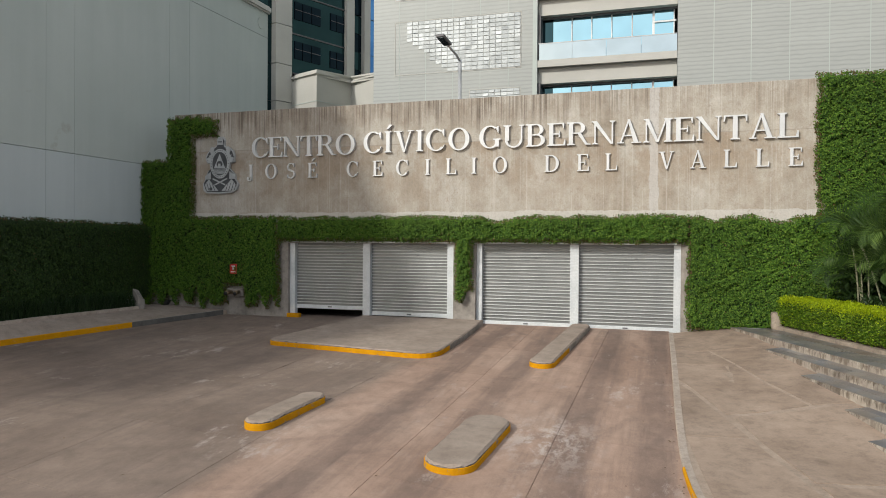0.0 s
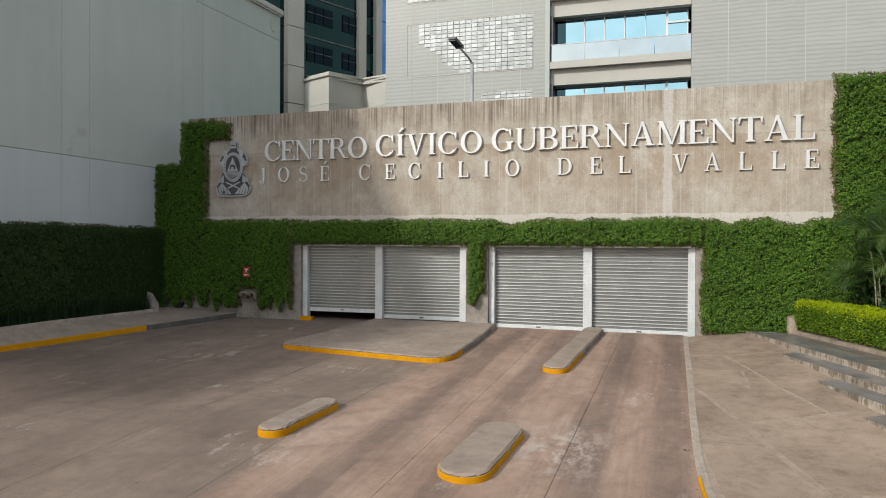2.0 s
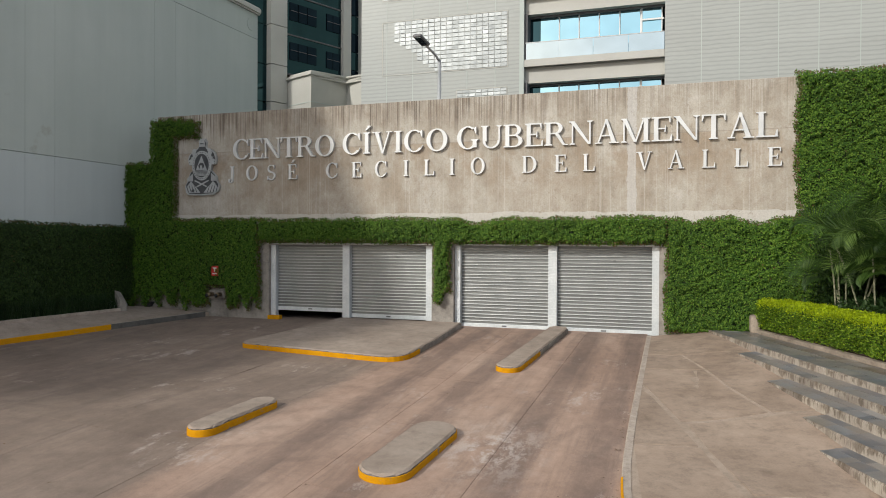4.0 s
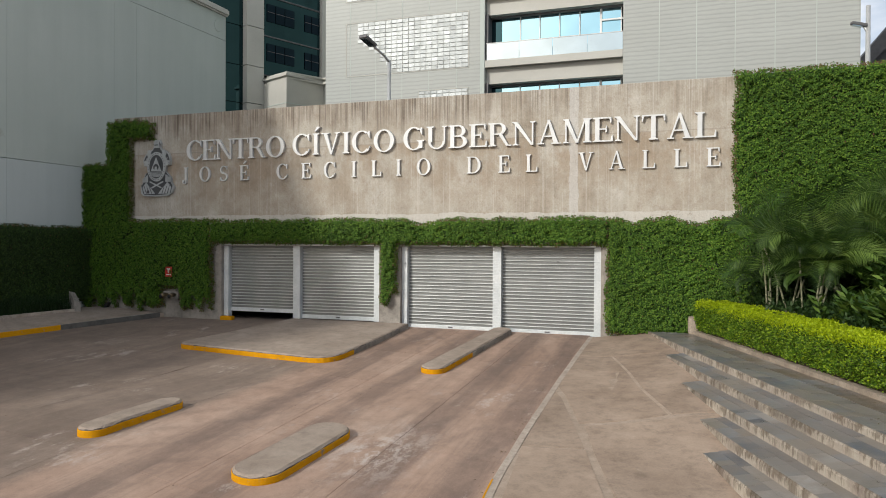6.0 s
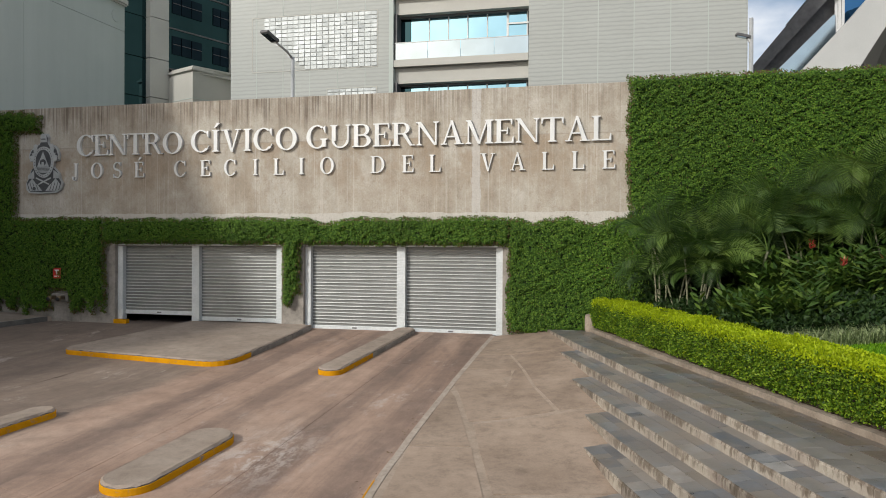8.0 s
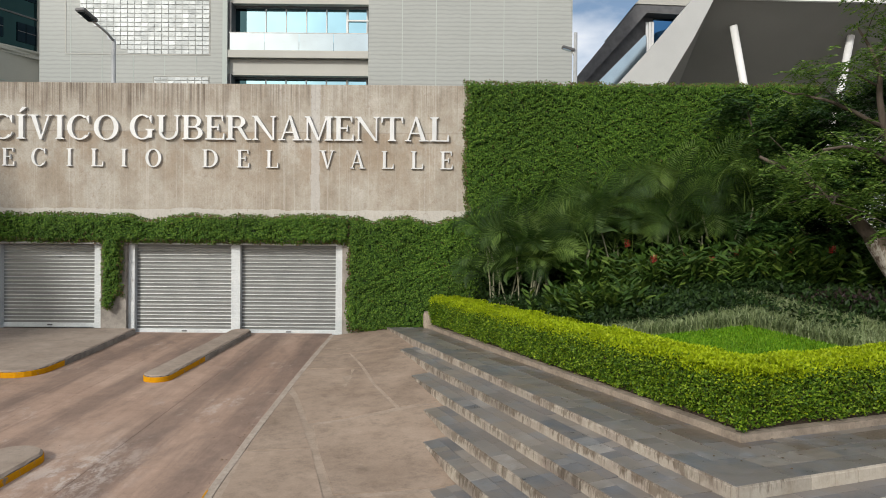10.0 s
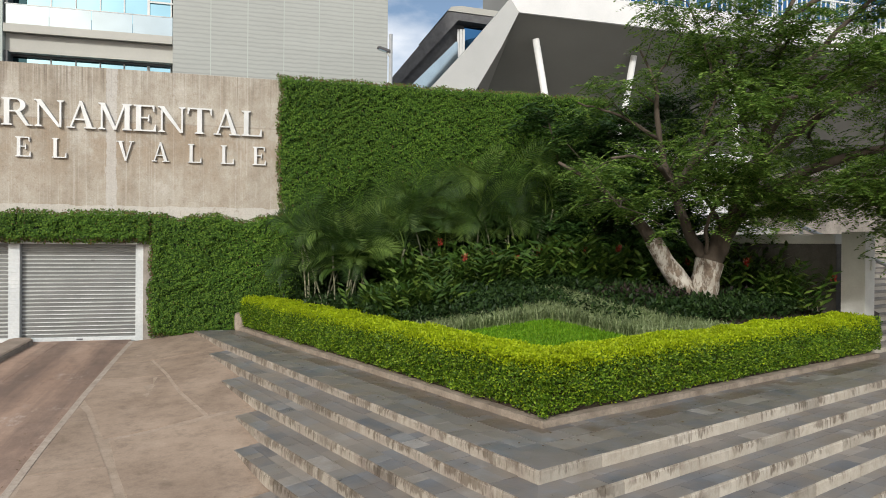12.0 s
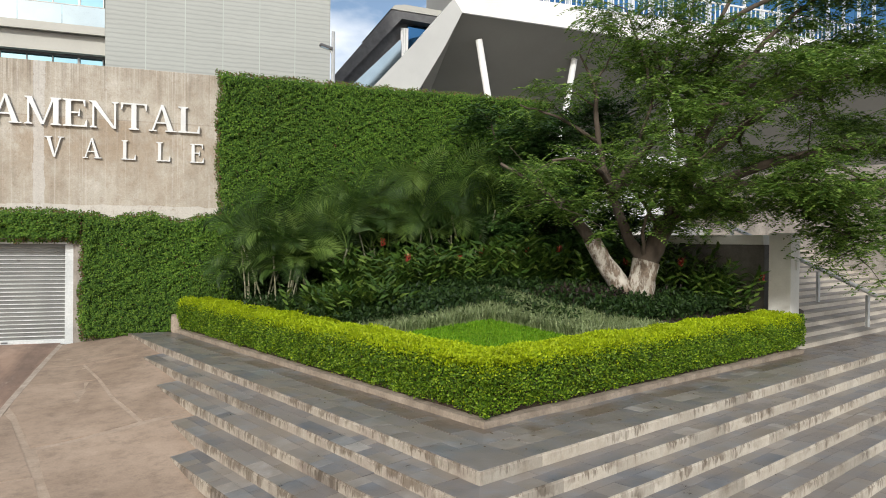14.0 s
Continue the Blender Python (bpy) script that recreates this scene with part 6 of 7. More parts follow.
def depth_a(u, v):
    """Hanging swags: each swells downwards and ends in a ledge over the next."""
    shift = 0.9 * smooth_noise(u, v * 0.15, 24, 3.1) + 0.55 * smooth_noise(u, v * 0.1, 25, 8.5)
    swag = np.mod(v * (1.55 + 0.25 * np.sin(u * 0.7)) + shift, 1.0)
    small = np.mod(v * 4.3 + 1.3 * smooth_noise(u, v * 0.3, 26, 7.0), 1.0)
    return 0.15 + 0.05 * smooth_noise(u, v, 21, 2.0) + 0.06 * (1 - swag) ** 1.4 + 0.05 * (1 - small) + 0.05 * smooth_noise(u, v * 0.8, 23, 9.0) + 0.05 * smooth_noise(u, v, 27, 17.0)


vine("wall_vine", "dense green creeper covering the shaded end of the wall", on_back_wall, (-17.3, -11.7), (-0.4, 6.5), mask_left, depth_a, 120000, M_VINE, 0.044, 31, 0.03)
vine("wall_vine", "dense green creeper hanging over the shutters", on_back_wall, (-11.9, 3.9), (-0.3, 3.1), mask_band, depth_a, 210000, M_VINE, 0.040, 32, 0.02)
vine("wall_vine", "thick bright green creeper covering the wall behind the palms", on_back_wall, (3.4, 13.0), (-0.1, 6.7), mask_right, depth_a, 240000, M_VINE, 0.041, 33, 0.025)


def on_left_wall(u, v, d):
    # u runs along the building from the street
    return np.stack([-17.35 + 0.0342 * u + d, 12.4 + u, v], axis=1)


vine("clipped_vine_hedge", "clipped creeper at the foot of the rendered block, shade in its leaf colour", on_left_wall, (-4.5, 7.3), (0.2, 2.9),
     lambda u, v: rect(u, v, -4.5, 7.3, 0.2, 2.74 + ragged(u, 41, 0.05, 4)), lambda u, v: 0.34 + 0.05 * smooth_noise(u, v, 42, 2.4) + 0.05 * smooth_noise(u, v, 43, 11.0), 70000, M_CREEPER_SHADED, 0.052, 34, 0.02)


# ---- blades ----
def blades(name, label, category, spots, height, width, mat, seed, lean=0.35):
    r = np.random.RandomState(seed)
    n = len(spots)
    a = r.uniform(0, 2 * np.pi, n)
    h = height * r.uniform(0.6, 1.25, n)
    t = lean * r.uniform(0.2, 1.5, n)
    out = np.stack([np.cos(a), np.sin(a), np.zeros(n)], axis=1)
    side = np.stack([-np.sin(a), np.cos(a), np.zeros(n)], axis=1) * (width / 2)
    up = np.array([[0, 0, 1.0]])
    mid = spots + up * (h * 0.6)[:, None] + out * (h * t * 0.35)[:, None]
    tip = spots + up * (h * (1 - 0.35 * t))[:, None] + out * (h * t)[:, None]
    v = np.stack([spots - side, spots + side, mid + side * 0.8, mid - side * 0.8, tip], axis=1).reshape(-1, 3)
    i = np.arange(n)[:, None] * 5
    f = np.concatenate([i + np.array([[0, 1, 2]]), i + np.array([[0, 2, 3]]), i + np.array([[3, 2, 4]])], axis=1).reshape(-1, 3)
    ob = put(name, fast_mesh(name, v, f, mat))
    return tagged(ob, label, category, kind="stuff")


r0 = np.random.RandomState(7)
n = 9000
u, w = r0.uniform(-2.0, 5.85, n), r0.uniform(0.0, 1.0, n)
inner, outer = -17.35 + 0.0342 * u + 0.12, np.maximum(np.interp(12.4 + u, EDGE_Y, EDGE_X), -17.2)
blades("sedge_bed", "dark upright sedge in a strip at the foot of the creeper", "grass", np.stack([inner + (outer - inner - 0.06) * w, 12.4 + u, np.full(n, -0.12)], axis=1), 0.62, 0.014, M_SEDGE, 8, 0.3)
strip = thing("planting_kerb", "low grey concrete edging of the sedge strip", "kerb")
path_kerb("edging", arc_line([*zip(EDGE_X[:4], EDGE_Y[:4])][::-1], 6), 0.12, lambda x, y: pave_z(x, y) + 0.09, lambda x, y: road_z(x, y), M_KERBSTONE, strip)
part("end_stone", prism([(-16.35, 18.24), (-16.12, 18.22), (-16.02, 18.40), (-16.30, 18.43)], -0.3, lambda x, y: 0.60 - 1.2 * (x + 16.35)), M_KERB, strip)


# ---- yellow hedge ----
def hedge():
    ob = thing("clipped_hedge", "clipped golden-green hedge, brighter on top, along the planter kerb", "hedge")
    W, Z0, Z1 = 0.95, 0.11, 0.775
    r = np.random.RandomState(11)
    inn = inward(W, W)
    o = [inward(0.19, 0.19), PR + nr * 0.19, PR + nr * (W - 0.06), inn - (nl + nr) * 0.06, PL + nl * (W - 0.06), PL + nl * 0.19]
    # the core's dark colour stands for shade seen through the leaves
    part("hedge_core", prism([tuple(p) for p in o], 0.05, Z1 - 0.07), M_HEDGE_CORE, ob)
    groups = {"top": [], "side": []}
    for start, d, nn, length in ((PC, dl, nl, (PL - PC).length - 0.05), (PC, dr, nr, (PR - PC).length + 0.1)):
        d3, n3 = np.array([d.x, d.y, 0]), np.array([nn.x, nn.y, 0])
        s3 = np.array([start.x, start.y, 0])
        for kind, count in (("top", 3600), ("out", 3400), ("in", 700)):
            m = int(count * length)
            s, q = r.uniform(0, length, m), r.uniform(0, 1, m)
            lump = 0.045 * smooth_noise(s, q * 2, 3, 2.6) + 0.025 * smooth_noise(s, q * 3, 4, 7.0)
            if kind == "top":
                edge = np.minimum(q, 1 - q) * W
                z = Z1 + lump - 0.09 * np.exp(-edge / 0.05) + r.uniform(-0.04, 0.03, m)
                c = s3 + d3 * s[:, None] + n3 * (q * (W - 0.06) + 0.06)[:, None]
                face = np.tile([[0, 0, 1.0]], (m, 1))
            else:
                z = Z0 + q * (Z1 - Z0) + r.uniform(-0.02, 0.02, m)
                off = lump + 0.05 * np.sin(np.pi * q) + r.uniform(-0.05, 0.03, m) - 0.07 * np.clip((q - 0.88) / 0.12, 0, 1)
                sgn = -1.0 if kind == "out" else 1.0
                c = s3 + d3 * s[:, None] + n3 * (off * sgn + (0.11 if kind == "out" else W))[:, None]
                face = np.tile(n3 * sgn, (m, 1))
            c[:, 2] = z
            inside_a = (c[:, :2] - np.array([PC.x, PC.y])) @ np.array([nl.x, nl.y])
            inside_b = (c[:, :2] - np.array([PC.x, PC.y])) @ np.array([nr.x, nr.y])
            ok = (inside_a > -0.01) & (inside_b > -0.01)
            if kind == "in":
                ok &= (inside_a > W - 0.1) & (inside_b > W - 0.1)
            if kind == "top":
                ok &= ~((inside_a > W) & (inside_b > W))
            c, face, q, m = c[ok], face[ok], q[ok], int(ok.sum())
            along = face * r.uniform(0.1, 0.9, m)[:, None] + r.normal(0, 0.6, (m, 3)) + np.array([[0, 0, 0.35]])
            nrm = face * (2.0 if kind == "top" else 1.0) + r.normal(0, 0.45, (m, 3)) + np.array([[0, 0, 0.5]])
            L = r.uniform(0.028, 0.052, m)
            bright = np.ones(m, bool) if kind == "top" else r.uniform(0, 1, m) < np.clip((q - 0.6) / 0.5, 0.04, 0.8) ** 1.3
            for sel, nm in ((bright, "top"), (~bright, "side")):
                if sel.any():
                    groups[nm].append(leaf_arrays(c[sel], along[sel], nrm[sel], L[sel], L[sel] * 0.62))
    # rounded end by the stair
    m = 2600
    q, z = r.uniform(0.03, W - 0.03, m), r.uniform(Z0, Z1, m)
    c = np.array([PR.x, PR.y, 0]) + np.array([dr.x, dr.y, 0]) * (0.10 + r.uniform(-0.04, 0.04, m))[:, None] + np.array([nr.x, nr.y, 0]) * q[:, None]
    c[:, 2] = z
    along, nrm = r.normal(0, 0.6, (m, 3)) + np.array([[dr.x * 0.5, dr.y * 0.5, 0.3]]), r.normal(0, 0.4, (m, 3)) + np.array([[dr.x, dr.y, 0.4]])
    groups["side"].append(leaf_arrays(c, along, nrm, r.uniform(0.035, 0.065, m), 0.032))
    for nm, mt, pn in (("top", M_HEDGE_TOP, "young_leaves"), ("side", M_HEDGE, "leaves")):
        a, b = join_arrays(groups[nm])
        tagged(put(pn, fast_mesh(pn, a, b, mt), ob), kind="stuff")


hedge()


# ---- bed: lawn, edging grass, ground cover ----
def bed_points(a_rng, b_rng, count, seed, test=None):
    """Places in the bed, by the distance inside the two hedge lines."""
    r = np.random.RandomState(seed)
    a, b = r.uniform(*a_rng, count), r.uniform(*b_rng, count)
    if test is not None:
        ok = test(a, b)
        a, b = a[ok], b[ok]
    inv = np.array(Matrix(((nl.x, nl.y), (nr.x, nr.y))).inverted())
    p = np.stack([a, b], axis=1) @ inv.T + np.array([PC.x, PC.y])
    z = 0.45 + 0.135 * np.clip(np.minimum(a, b), 0, 5.5)
    return np.stack([p[:, 0], p[:, 1], z], axis=1), a, b


def lawn_edge(a, b):
    """Metres outside the lawn (negative inside it)."""
    return np.maximum(a - 2.9 - 0.4 * np.maximum(2.9 - b, 0), b - 2.9 - 0.45 * np.maximum(2.9 - a, 0))


pts, _, _ = bed_points((0.9, 4.9), (0.9, 4.9), 60000, 51, lambda a, b: lawn_edge(a, b) < 0)
blades("lawn", "short bright green lawn behind the hedge corner", "grass", pts, 0.06, 0.012, M_LAWN, 52, 0.6)
pts, _, _ = bed_points((0.9, 9.6), (0.9, 4.9), 80000, 53, lambda a, b: (lawn_edge(a, b) > 0) & (lawn_edge(a, b) < np.where(a > 4.0, 2.2, 0.85)) & (a < 9.4))
pts = pts[:36000]
blades("edging_grass", "grey-green tufted grass edging the lawn", "grass", pts, 0.25, 0.016, M_LIRIOPE, 54, 0.8)


def clumps(name, label, pts, leaf, height, mat, seed, per=26, spread=0.22, group="", flowers=0.0):
    """Low leafy ground cover as one object."""
    r = np.random.RandomState(seed)
    k = len(pts)
    c = np.repeat(pts, per, axis=0) + np.concatenate([r.normal(0, spread, (k * per, 2)), r.uniform(0.03, height, (k * per, 1))], axis=1)
    m = len(c)
    al = r.normal(0, 1, (m, 3)) + np.array([[0, 0, 0.3]])
    nn = r.normal(0, 0.5, (m, 3)) + np.array([[0, 0, 1.0]])
    L = r.uniform(0.7, 1.3, m) * leaf
    a, b = leaf_arrays(c, al, nn, L, L * 0.45)
    return tagged(put(name, fast_mesh(name, a, b, mat)), label, "ground cover", kind="stuff")


pts, _, _ = bed_points((0.9, 10.2), (1.6, 9.0), 4200, 55, lambda a, b: (lawn_edge(a, b) > np.where(a > 4.0, 2.0, 0.7)))
clumps("ground_cover", "dark green low ground cover round the tree", pts[:2200], 0.11, 0.36, M_COVER, 56, 30, 0.2)
pts, _, _ = bed_points((5.4, 9.5), (2.9, 4.0), 300, 57)
clumps("purple_cover", "dark purple-leaved ground cover before the tree", pts, 0.12, 0.32, M_PURPLE, 58, 34, 0.18)


# ---- palms ----
def frond(base, az, e0, e1, length, twist, r, pieces, pairs=34, leaf=0.50):
    """One arching feather leaf: it leaves the stem at the steepness e0 and ends at e1, its blade turned by twist about the rib."""
    out = np.array([math.cos(az), math.sin(az), 0.0])
    side = np.array([-out[1], out[0], 0.0])
    tt = np.linspace(0, 1, pairs)
    e = e0 + (e1 - e0) * tt ** 1.6
    d = out[None] * np.cos(e)[:, None] + np.array([[0, 0, 1.0]]) * np.sin(e)[:, None]
    pts = np.array(base)[None] + np.cumsum(d, axis=0) * length / pairs
    pts[:, 1] = np.minimum(pts[:, 1], 19.25)
    up = np.cross(d, side[None])
    up[up @ np.array([0, 0, 1.0]) + 0.3 * (up @ out) < 0] *= -1
    tw = twist * np.clip(tt * 2.2, 0, 1)[:, None]
    across = side[None] * np.cos(tw) + up * np.sin(tw)
    face = up * np.cos(tw) - side[None] * np.sin(tw)
    keep = tt > 0.26
    n = int(keep.sum())
    for s in (-1, 1):
        L = leaf * np.sin(np.pi * np.clip(tt * 0.78 + 0.14, 0, 1)) ** 0.6 * r.uniform(0.9, 1.08, pairs)
        al = unit(across * s * 0.95 + d * 0.60 + face * 0.22 + np.array([[0, 0, -0.30]]) * (0.3 + tt)[:, None] + r.normal(0, 0.035, (pairs, 3)))
        pieces.append(leaf_arrays(pts[keep], al[keep], face[keep] + r.normal(0, 0.10, (n, 3)), L[keep], 0.022, 0.6, 0.40))
    return pts


def palm(x, y, z, height, stems, seed, label):
    r = np.random.RandomState(seed)
    ob = thing("areca_palm", label, "palm", "palms before the creeper wall")
    for i in range(stems):
        a = r.uniform(0, 2 * math.pi)
        lean = r.uniform(0.10, 0.36)
        h = height * (0.22 + 0.40 * (i + r.uniform(0, 1)) / stems)
        b = Vector((x + 0.40 * math.cos(a), y + 0.26 * math.sin(a), z - 0.05))
        t = b + Vector((math.cos(a) * lean * h, math.sin(a) * lean * h * 0.4, h))
        joints = 9
        line = [b.lerp(t, k / joints) + Vector((math.cos(a), math.sin(a), 0)) * -0.05 * math.sin(math.pi * k / joints) for k in range(joints + 1)]
        tube_part("stem", line, [0.022 if k % 2 else 0.018 for k in range(joints + 1)], M_STEM, ob, 8)
        count = r.randint(4, 7)
        for k in range(count):
            az = (math.pi if (k + i) % 2 else 0.0) + r.uniform(-0.75, 0.75) if k % 4 else r.uniform(-2.6, -0.5)
            if x < 4.8 and math.cos(az) < 0 and h > 0.9:
                az = math.pi - az
            pieces = []
            young = k == 0
            e0 = math.radians(r.uniform(78, 90) if young else r.uniform(58, 82))
            e1 = math.radians(r.uniform(25, 60) if young else r.uniform(-95, -35))
            twist = math.radians(r.uniform(35, 85)) * (1 if r.uniform() < 0.5 else -1) * abs(math.cos(az))
            p = frond(t, az, e0, e1, height * r.uniform(0.40, 0.62), twist, r, pieces)
            v, f = tube([tuple(q) for q in p[::5]], np.linspace(0.015, 0.004, len(p[::5])), 5, False)
            f = np.array(f)
            pieces.append((np.array([tuple(q) for q in v]), np.concatenate([f[:, [0, 1, 2]], f[:, [0, 2, 3]]])))
            put("frond", fast_mesh("frond", *join_arrays(pieces), M_PALM), ob)


for i, (x, y, h, st) in enumerate(((4.4, 17.9, 2.5, 6), (4.95, 17.6, 2.6, 6), (5.45, 18.3, 2.75, 4), (5.95, 17.5, 2.7, 4), (6.7, 18.1, 3.0, 5), (7.5, 17.6, 3.1, 4), (8.3, 18.1, 3.5, 5), (9.2, 17.5, 3.4, 4), (10.0, 18.0, 3.6, 5), (10.9, 17.7, 3.2, 4))):
    palm(x, y, soil_z(x, y), h, st, 60 + i, "clump-forming feather palm with arching green fronds" if i % 2 else "feather palm with thin ringed stems and drooping fronds")
# dark leaf mass added to give the shaded gaps behind the palms
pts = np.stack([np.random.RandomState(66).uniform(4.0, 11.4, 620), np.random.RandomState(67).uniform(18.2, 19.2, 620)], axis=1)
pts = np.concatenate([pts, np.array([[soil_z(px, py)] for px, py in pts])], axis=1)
clumps("undergrowth", "dark leaf mass added for the shaded gaps between the palms and the wall", pts, 0.10, 1.75, M_COVER, 68, 66, 0.16)


# ---- flowering ginger ----
def ginger(x, y, z, height, seed, flowers):
    r = np.random.RandomState(seed)
    ob = thing("ginger_plant", "broad-leaved ginger with red flower cones" if flowers else "broad-leaved green ginger clump", "shrub", "ginger plants in the bed")
    pieces, blooms = [], []
    for i in range(14):
        a, lean = r.uniform(0, 2 * math.pi), r.uniform(0.1, 0.55)
        h = height * r.uniform(0.6, 1.05)
        k = 10
        t = np.linspace(0.2, 1, k)
        b = np.array([x + r.normal(0, 0.15), y + r.normal(0, 0.15), z])
        dirv = np.array([math.cos(a) * lean, math.sin(a) * lean, 1.0])
        p = b + dirv * (h * t)[:, None] + np.array([math.cos(a), math.sin(a), -0.2]) * (0.25 * h * lean * t ** 2)[:, None]
        sd = np.array([-math.sin(a), math.cos(a), 0.0])
        sgn = np.where(np.arange(k) % 2 == 0, 1.0, -1.0)[:, None]
        al = sd * sgn + dirv * 0.55 + r.normal(0, 0.2, (k, 3))
        nn = np.array([[math.cos(a) * 0.4, math.sin(a) * 0.4, 1.0]]) + r.normal(0, 0.2, (k, 3))
        pieces.append(leaf_arrays(p, al, nn, r.uniform(0.22, 0.35, k), r.uniform(0.065, 0.100, k), 0.2, 0.42))
        if flowers and i < 1:
            c = p[-1]
            m = 26
            zz = r.uniform(0, 0.16, m)
            an = r.uniform(0, 2 * np.pi, m)
            q = c + np.stack([np.cos(an) * 0.03, np.sin(an) * 0.03, zz], axis=1)
            blooms.append(leaf_arrays(q, np.stack([np.cos(an), np.sin(an), np.full(m, 1.2)], axis=1), np.stack([np.cos(an), np.sin(an), np.full(m, -0.3)], axis=1), 0.075, 0.04))
    a, b = join_arrays(pieces)
    tagged(put("leaves", fast_mesh("leaves", a, b, M_GINGER), ob), kind="stuff")
    if blooms:
        a, b = join_arrays(blooms)
        tagged(put("bloom", fast_mesh("bloom", a, b, M_FLOWER), ob, "red flower cones"), kind="stuff")


gr = random.Random(5)
spots = []
for i in range(46):
    t = i / 45
    x = 6.3 + 6.0 * t + gr.uniform(-0.25, 0.25)
    y = 16.9 - 1.0 * t + gr.uniform(-0.7, 0.5)
    spots.append((x, y, gr.uniform(0.85, 1.25)))
for i in range(11):
    spots.append((15.1 - 0.19 * i + gr.uniform(-0.25, 0.15), 14.6 + 0.42 * i + gr.uniform(-0.2, 0.2), gr.uniform(0.9, 1.5)))
for i in range(8):
    spots.append((14.8 - 0.30 * i + gr.uniform(-0.5, 0.1), 14.0 + 0.30 * i + gr.uniform(-0.3, 0.2), gr.uniform(0.75, 1.15)))
for i in range(16):
    q = inward(gr.uniform(1.15, 2.4), 4.9 + 0.11 * i)
    spots.append((q.x, q.y, gr.uniform(0.55, 0.9)))
for i, (x, y, h) in enumerate(spots):
    ginger(x, y, soil_z(x, y), h, 100 + i, i % 3 == 0 and x > 7.2)


# ---- trees ----
class Tree:
    def __init__(self, name, label, base, seed):
        self.ob = thing(name, label, "tree")
        self.base, self.r = Vector(base), np.random.RandomState(seed)
        self.v, self.f, self.tips = [], [], []

    def at(self, a, b, c):
        """a metres along the street side, b up, c towards the wall, from the foot."""
        return self.base + Vector((0.94, -0.342, 0)) * a + Vector((0.342, 0.94, 0)) * c + Vector((0, 0, b))

    def limb(self, pts, r0, r1, keep=True):
        p = [self.at(*q) for q in pts]
        q = [2 * p[0] - p[1]] + p + [2 * p[-1] - p[-2]]
        out = []
        for i in range(1, len(q) - 2):
            for k in range(5):
                t = k / 5
                v = 0.5 * ((2 * q[i]) + (q[i + 1] - q[i - 1]) * t + (2 * q[i - 1] - 5 * q[i] + 4 * q[i + 1] - q[i + 2]) * t * t + (3 * q[i] - q[i - 1] - 3 * q[i + 1] + q[i + 2]) * t ** 3)
                out.append(v + Vector(self.r.normal(0, 0.012, 3)))
        out.append(p[-1])
        if keep:
            v, f = tube(out, np.linspace(r0, r1, len(out)), 9)
            put("limb", mesh_of("limb", v, f, M_BARK, True), self.ob)
        return out

    def add(self, v, f):
        k = len(self.v)
        self.v += v
        self.f += [tuple(i + k for i in g) for g in f]

    def twigs(self, line, start, count, length, radius, rise=0.15, flat=0.35):
        """Side twigs along a limb; their ends carry the leaves."""
        n = len(line)
        for i in range(int(count)):
            k = int(n * (start + (1 - start) * (i + self.r.uniform(0, 1)) / count))
            p = line[min(k, n - 1)]
            a = self.r.uniform(0, 2 * math.pi)
            d = Vector((math.cos(a), math.sin(a), self.r.normal(rise, flat)))
            L = length * self.r.uniform(0.5, 1.2)
            m = p + d * L * 0.5 + Vector((0, 0, 0.06 * L))
            e = p + d * L
            v, f = tube([p, m, e], [radius, radius * 0.6, radius * 0.3], 5, False)
            self.add(v, f)
            for t in np.linspace(0.35, 1, 4):
                self.tips.append(p.lerp(e, t))

    def leaves(self, mat, per, length, leaflet, width, pairs=7, droop=0.35, spread=0.2):
        r = self.r
        c = np.repeat(np.array([tuple(t) for t in self.tips]), per, axis=0)
        m = len(c)
        c = c + r.normal(0, spread, (m, 3)) * np.array([[1, 1, 0.4]])
        a = r.uniform(0, 2 * np.pi, m)
        d = np.stack([np.cos(a), np.sin(a), r.normal(0.0, 0.25, m)], axis=1)
        L = length * r.uniform(0.6, 1.2, m)
        side = np.stack([-np.sin(a), np.cos(a), r.normal(0, 0.2, m)], axis=1)
        pieces = []
        for k in range(pairs):
            t = (k + 0.6) / pairs
            p = c + d * (L * t)[:, None] + np.array([[0, 0, -1.0]]) * (L * droop * t * t)[:, None]
            for s in (-1, 1):
                al = side * s + d * 0.45 + np.array([[0, 0, -0.2]]) + r.normal(0, 0.1, (m, 3))
                pieces.append(leaf_arrays(p, al, np.array([[0, -0.25, 1.0]]) + r.normal(0, 0.35, (m, 3)), leaflet * (1 - 0.45 * abs(t - 0.45)), width, 0.1))
        x, y = join_arrays(pieces)
        tagged(put("crown", fast_mesh("crown", x, y, mat), self.ob), kind="stuff")

    def done(self, mat):
        tagged(put("twig_growth", mesh_of("twig_growth", self.v, self.f, mat, True), self.ob), kind="stuff")


tree = Tree("spreading_tree", "spreading feathery-leaved tree with a whitewashed forked trunk", (12.6, 14.5, 0.85), 81)
t = tree
